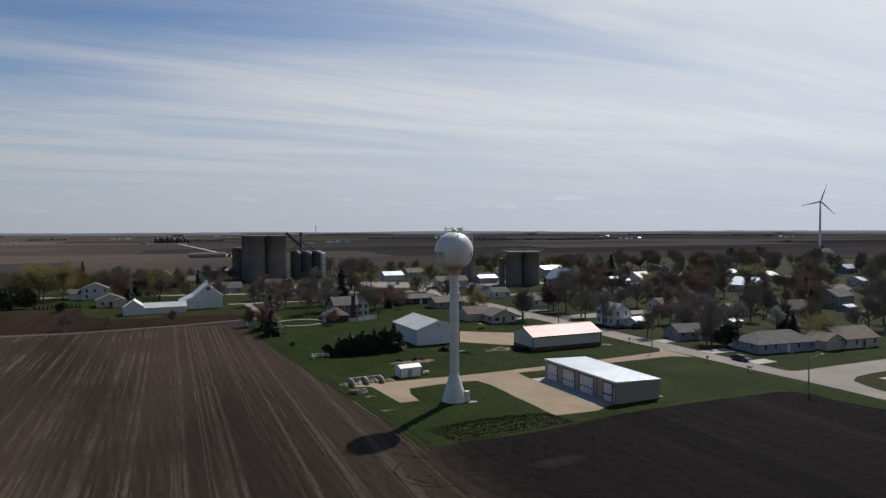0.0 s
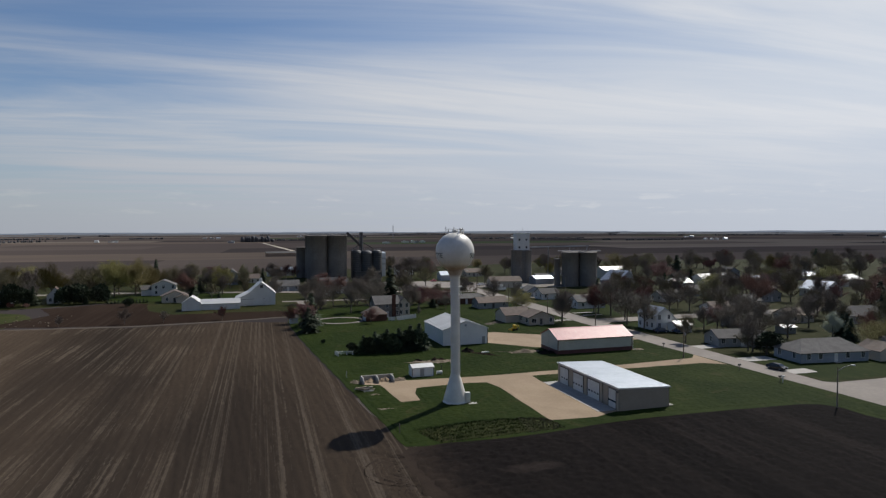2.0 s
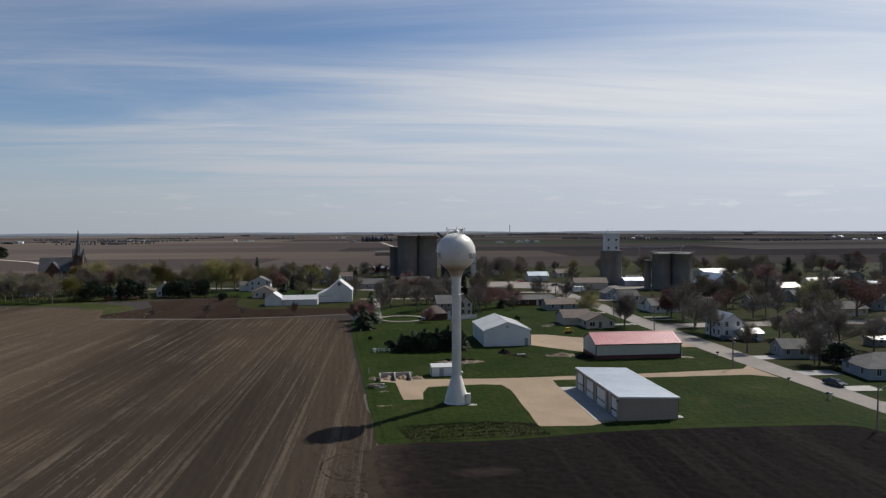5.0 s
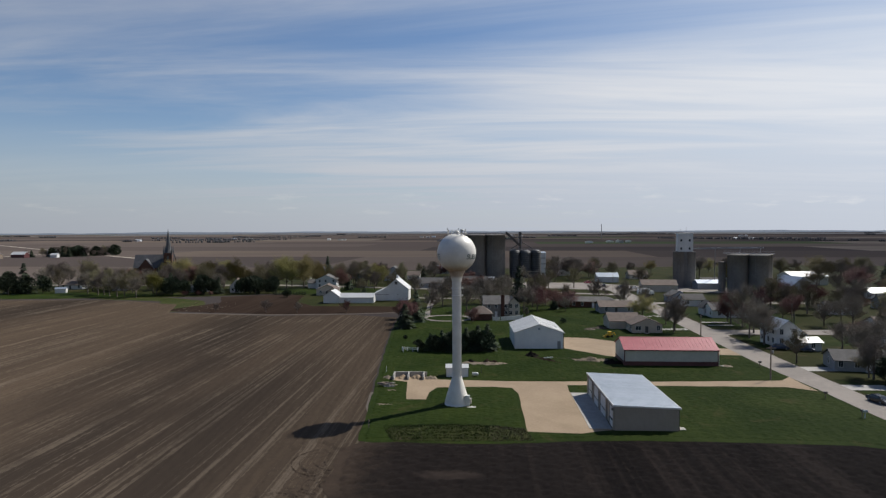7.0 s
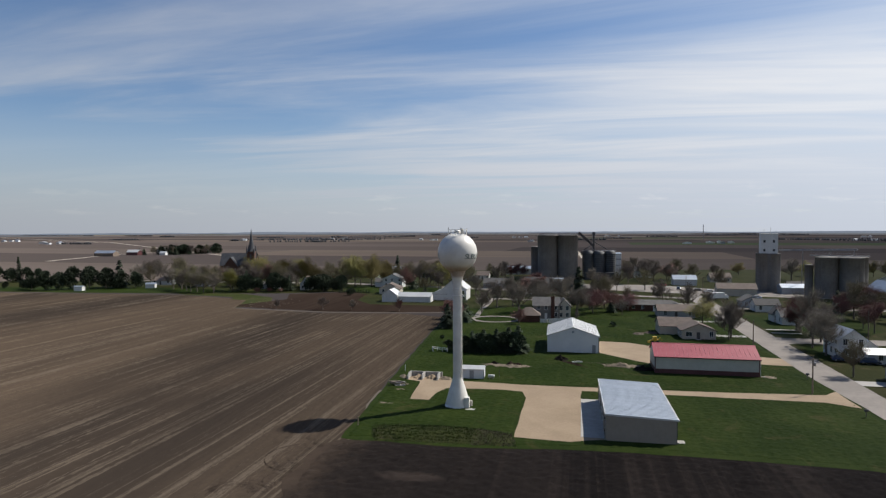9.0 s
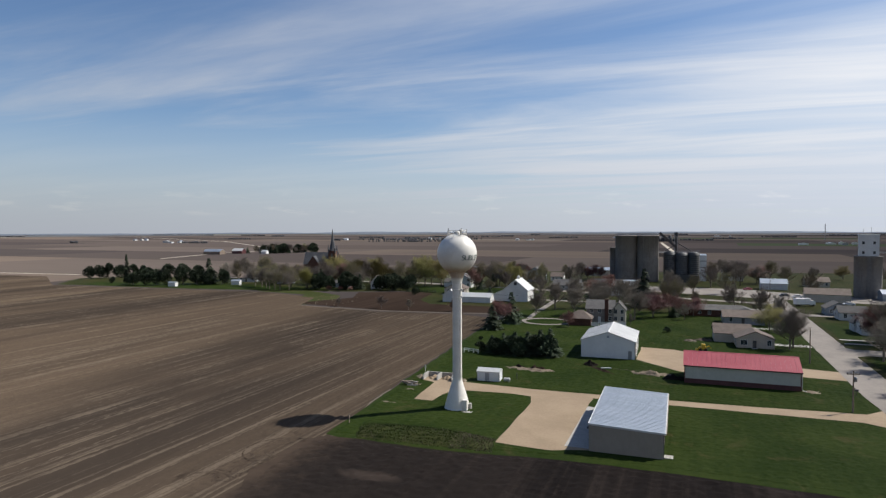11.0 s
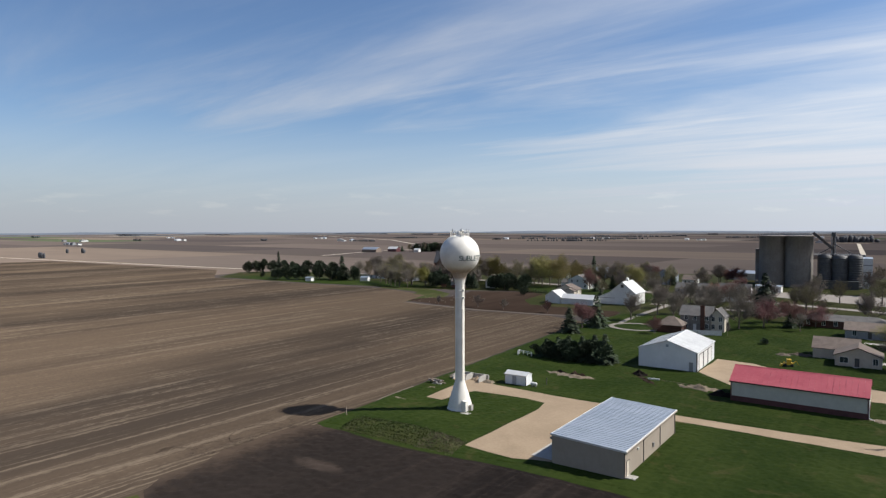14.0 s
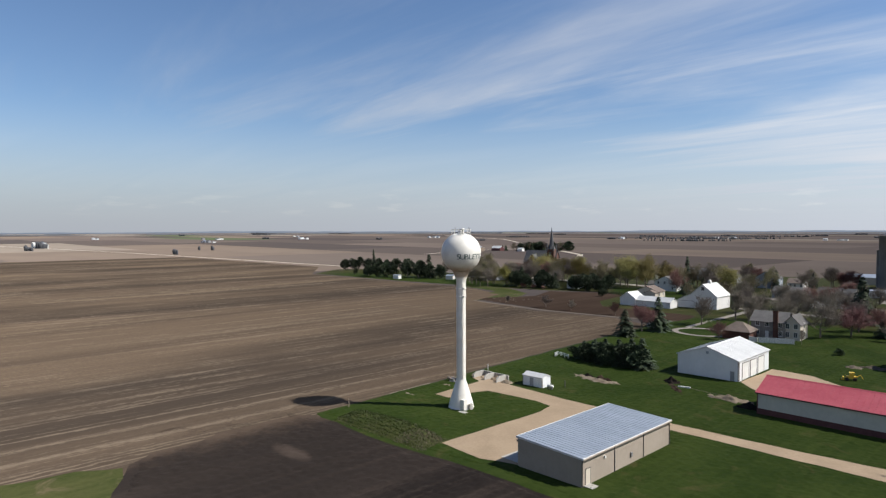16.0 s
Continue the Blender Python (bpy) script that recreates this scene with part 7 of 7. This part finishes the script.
def utility_pole(x, y, h, rz, transformer=False):
    L = thing("utility_pole", "brown wooden utility pole with crossarm", "utility pole", pose(x, y, 0.05, 0, 0, rz))
    part("pole", Shape().cone((0, 0, -.2), (0, 0, h), .17, .11, 10), M_WOOD, L)
    part("crossarm", Shape().box(-1.1, 1.1, -.06, .06, h - .7, h - .55), M_WOOD, L)
    for u in (-1.0, -.4, .4, 1.0):
        part("insulator", Shape().lathe([(.05, h - .55), (.07, h - .45), (.03, h - .35)], 8, (u, 0)), M_GLASS, L)
    if transformer:
        part("transformer", Shape().lathe([(.05, h - 2.0), (.25, h - 1.95), (.25, h - 1.15), (.05, h - 1.1)], 14, (.35, 0)), M_STEEL, L, "grey transformer can")


street_lamp(120.2, 81.8, 7.4, -25)
street_lamp(128.5, 330, 9, 30)
utility_pole(121.8, 128.2, 7.6, 10, True)
for _x, _y in ((121.5, 172), (121.8, 208), (123, 250), (124, 296), (136.5, 330), (60, 346), (170, 288), (160, 200), (210, 202), (280, 204)):
    utility_pole(_x, _y, 8.6, 80 if _y < 300 else 20)


def mailbox(x, y, twin=False):
    B = thing("mailbox", "small mailbox on a post by the road", "mailbox", pose(x, y, 0.05, 0, 0, 5))
    part("post", Shape().box(-.06, .06, -.06, .06, -.1, 1.1), M_WOOD, B)
    s = Shape().extrude([(-.16, 1.1), (.16, 1.1), (.16, 1.35), (.08, 1.48), (-.08, 1.48), (-.16, 1.35)], "x", -.3, .35)
    part("box", s, M_DKTRIM, B)
    if twin:
        part("post", Shape().box(-.06, .06, -.76, -.64, -.1, 1.2), M_WHITE, B)
        part("box", Shape().extrude([(-.86, 1.2), (-.54, 1.2), (-.54, 1.45), (-.62, 1.58), (-.78, 1.58), (-.86, 1.45)], "x", -.3, .35), M_WHITE, B)


mailbox(125.3, 112.6)
mailbox(125.2, 100.4, True)
mailbox(124.9, 141.0)
for _x, _y, _l, _c in ((36.6, 131.5, "slim white marker post at the field edge", M_WHITE), (39.8, 90.4, "slim wooden marker post at the field edge", M_WOOD), (58.6, 131.5, "slim dark post beside the shed", M_DKTRIM)):
    single("marker_post", Shape().beam((0, 0, -.2), (0, 0, 1.5), .12), _c, _l, "post", m=pose(_x, _y, .07))


# ---- bunkers, heaps and clutter ----
def heap(name, label, x, y, rx, ry, h, mat, seed, category="heap", z=.06, turn=0):
    s = Shape()
    n, m = 30, 10
    s.v.append((0, 0, h))
    for j in range(1, m + 1):
        u = j / m
        for k in range(n):
            a = 2 * math.pi * k / n
            f = 1 + .35 * noise.noise((math.cos(a) * 2, math.sin(a) * 2, seed)) + .22 * noise.noise((math.cos(a) * 6, math.sin(a) * 6, seed))
            px, py = rx * u * f * math.cos(a), ry * u * f * math.sin(a)
            s.v.append((px, py, max(-.05, h * (1 - u) ** 1.1 + (.55 * h * noise.noise((px * .9, py * .9, seed + 3.0)) + .35 * h * noise.noise((px * 2.6, py * 2.6, seed + 3.0)) if j < m else -.05))))
    s.f = [(0, 1 + k, 1 + (k + 1) % n) for k in range(n)] + [(1 + (j - 1) * n + k, 1 + j * n + k, 1 + j * n + (k + 1) % n, 1 + (j - 1) * n + (k + 1) % n) for j in range(1, m) for k in range(n)]
    s.smooth = [True] * len(s.f)
    return single(name, s.mesh(name, mat), mat, label, category, m=pose(x, y, z, 0, 0, turn))


BK = thing("storage_bunker", "open concrete storage bays for gravel", "storage bay", pose(42.8, 126.0, .08, 0, 0, 2))
part("back_wall", Shape().box(-3.8, 3.6, 1.4, 1.7, -.1, 1.1), M_CONC, BK)
for _u in (-3.6, -.4, 3.0):
    part("bay_wall", Shape().extrude([(-1.9, -.1), (1.4, -.1), (1.4, 1.2), (-1.2, 1.2), (-1.9, .6)], "x", _u - .14, _u + .14), M_CONC, BK)
heap("gravel_mound", "low heap of tan gravel in a bay", 41.0, 126.2, 1.2, 1.2, .7, M_GRAVEL, 1.0, z=.10)
heap("gravel_mound", "low heap of tan gravel in a bay", 44.2, 126.2, 1.3, 1.2, .8, M_GRAVEL, 2.0, z=.10)
heap("gravel_mound", "spread heap of grey gravel", 47.4, 126.0, 1.6, 1.2, .6, M_DIRT, 3.0, z=.10)
heap("gravel_mound", "spread heap of grey gravel", 38.0, 126.0, 1.4, 1.3, .6, M_DIRT, 4.0, z=.10)
heap("soil_mound", "low spread of bare dirt and rubble on grass", 60.5, 141.8, 5.0, 1.8, .55, M_DIRT, 5.0)
heap("soil_mound", "low spread of bare dirt and rubble on grass", 55.5, 142.4, 3.2, 1.2, .4, M_DIRT, 6.0)
heap("soil_mound", "pale rubble bank beside the red-roofed barn", 86.3, 146.8, 4.6, 1.5, .9, M_DIRT, 7.0)
heap("soil_mound", "dark upturned earth mound on the grass", 60.2, 142.6, 2.4, 1.2, 1.0, M_BROWN, 5.6)
heap("soil_mound", "dark upturned earth mound on the grass", 56.2, 143.6, 1.6, .6, .6, M_BLACK, 6.6)
heap("soil_mound", "dark heap of soil on the grass", 71.6, 151.6, 2.0, 1.3, 1.3, M_BLACK, 8.0)
heap("soil_mound", "long low bank of dark soil on grass", 74.2, 148.0, 5.2, .8, .5, M_BROWN, 8.4, turn=-48)
heap("soil_mound", "dark soil heap beside the red-roofed barn", 91.0, 144.2, 2.6, 1.6, 1.1, M_BLACK, 8.8)
heap("soil_mound", "scuffed bare patch in the grass", 40.3, 104.5, 2.2, 1.0, .12, M_DIRT, 9.0)
heap("soil_mound", "pale worn patch in the lawn", 40.0, 115.2, 1.6, .8, .10, M_DIRT, 10.0)
heap("soil_mound", "stone and brush heap on the lawn", 94.2, 196.2, 2.0, 1.5, .7, M_DEAD, 11.0)
heap("soil_mound", "stone and brush heap on the lawn", 98.0, 198.8, 3.0, 1.7, .7, M_DEAD, 12.0)
heap("soil_mound", "low rubble at the barn corner", 117.3, 141.5, 1.8, 1.4, .3, M_DIRT, 13.0)
single("pipe", Shape().beam((-1, 0, .15), (1.4, .5, .2), .28), M_WHITE, "short white plastic pipe lying on grass", "pipe", m=pose(75.5, 149.0, .08))
single("pipe", Shape().beam((-5, 0, .06), (6, -.6, .06), .09), M_DIRT, "long thin pipe lying on grass", "pipe", m=pose(80.5, 149.5, .08))
_r = rng(5)
for _k in range(16):
    _a = _r.uniform(-25, 25)
    single("timber", Shape().box(-_r.uniform(.7, 1.6), _r.uniform(.7, 1.5), -.12, .12, 0, .2), _r.choice((M_WOOD, M_WOOD, M_CONC, M_STEEL)), "weathered timber in a loose pile", "timber", group="timber pile",
           m=pose(38.6 + _r.uniform(-1.3, 1.3), 118.6 + _r.uniform(-.9, .9), .08 + .2 * (_k % 4), 0, 0, _a))
_s = Shape()
for _k in range(34):
    _x, _y, _q = _r.uniform(-74, -50), _r.uniform(236, 268), _r.uniform(.12, .38)
    _s.lathe([(_q * .6, -.1), (_q, _q * .4), (_q * .5, _q * .9)], 6, (_x, _y), smooth=False)
_s.v = [(x, y, z + .05) for x, y, z in _s.v]
single("field_stones", _s, M_DIRT, "pale field stones along the grass strip", "stones", "stuff")
# more trees of the western village, round the church and along the lane
for _k, (_x0, _x1, _y0, _y1, _n) in enumerate(((-150, -60, 322, 352, 20), (-60, 10, 346, 380, 14), (-195, -150, 322, 345, 6), (36, 90, 286, 312, 8), (-30, 40, 405, 440, 9))):
    for _i in range(_n):
        plant(_r.choice(("bare", "bud", "bare", "yellow" if _k < 2 and _i % 3 == 0 else "bud", "red" if _k > 2 else "bare")), _r.uniform(_x0, _x1), _r.uniform(_y0, _y1), _r.uniform(9, 15 if _k < 3 else 12), _r.uniform(.9, 1.2), _i)
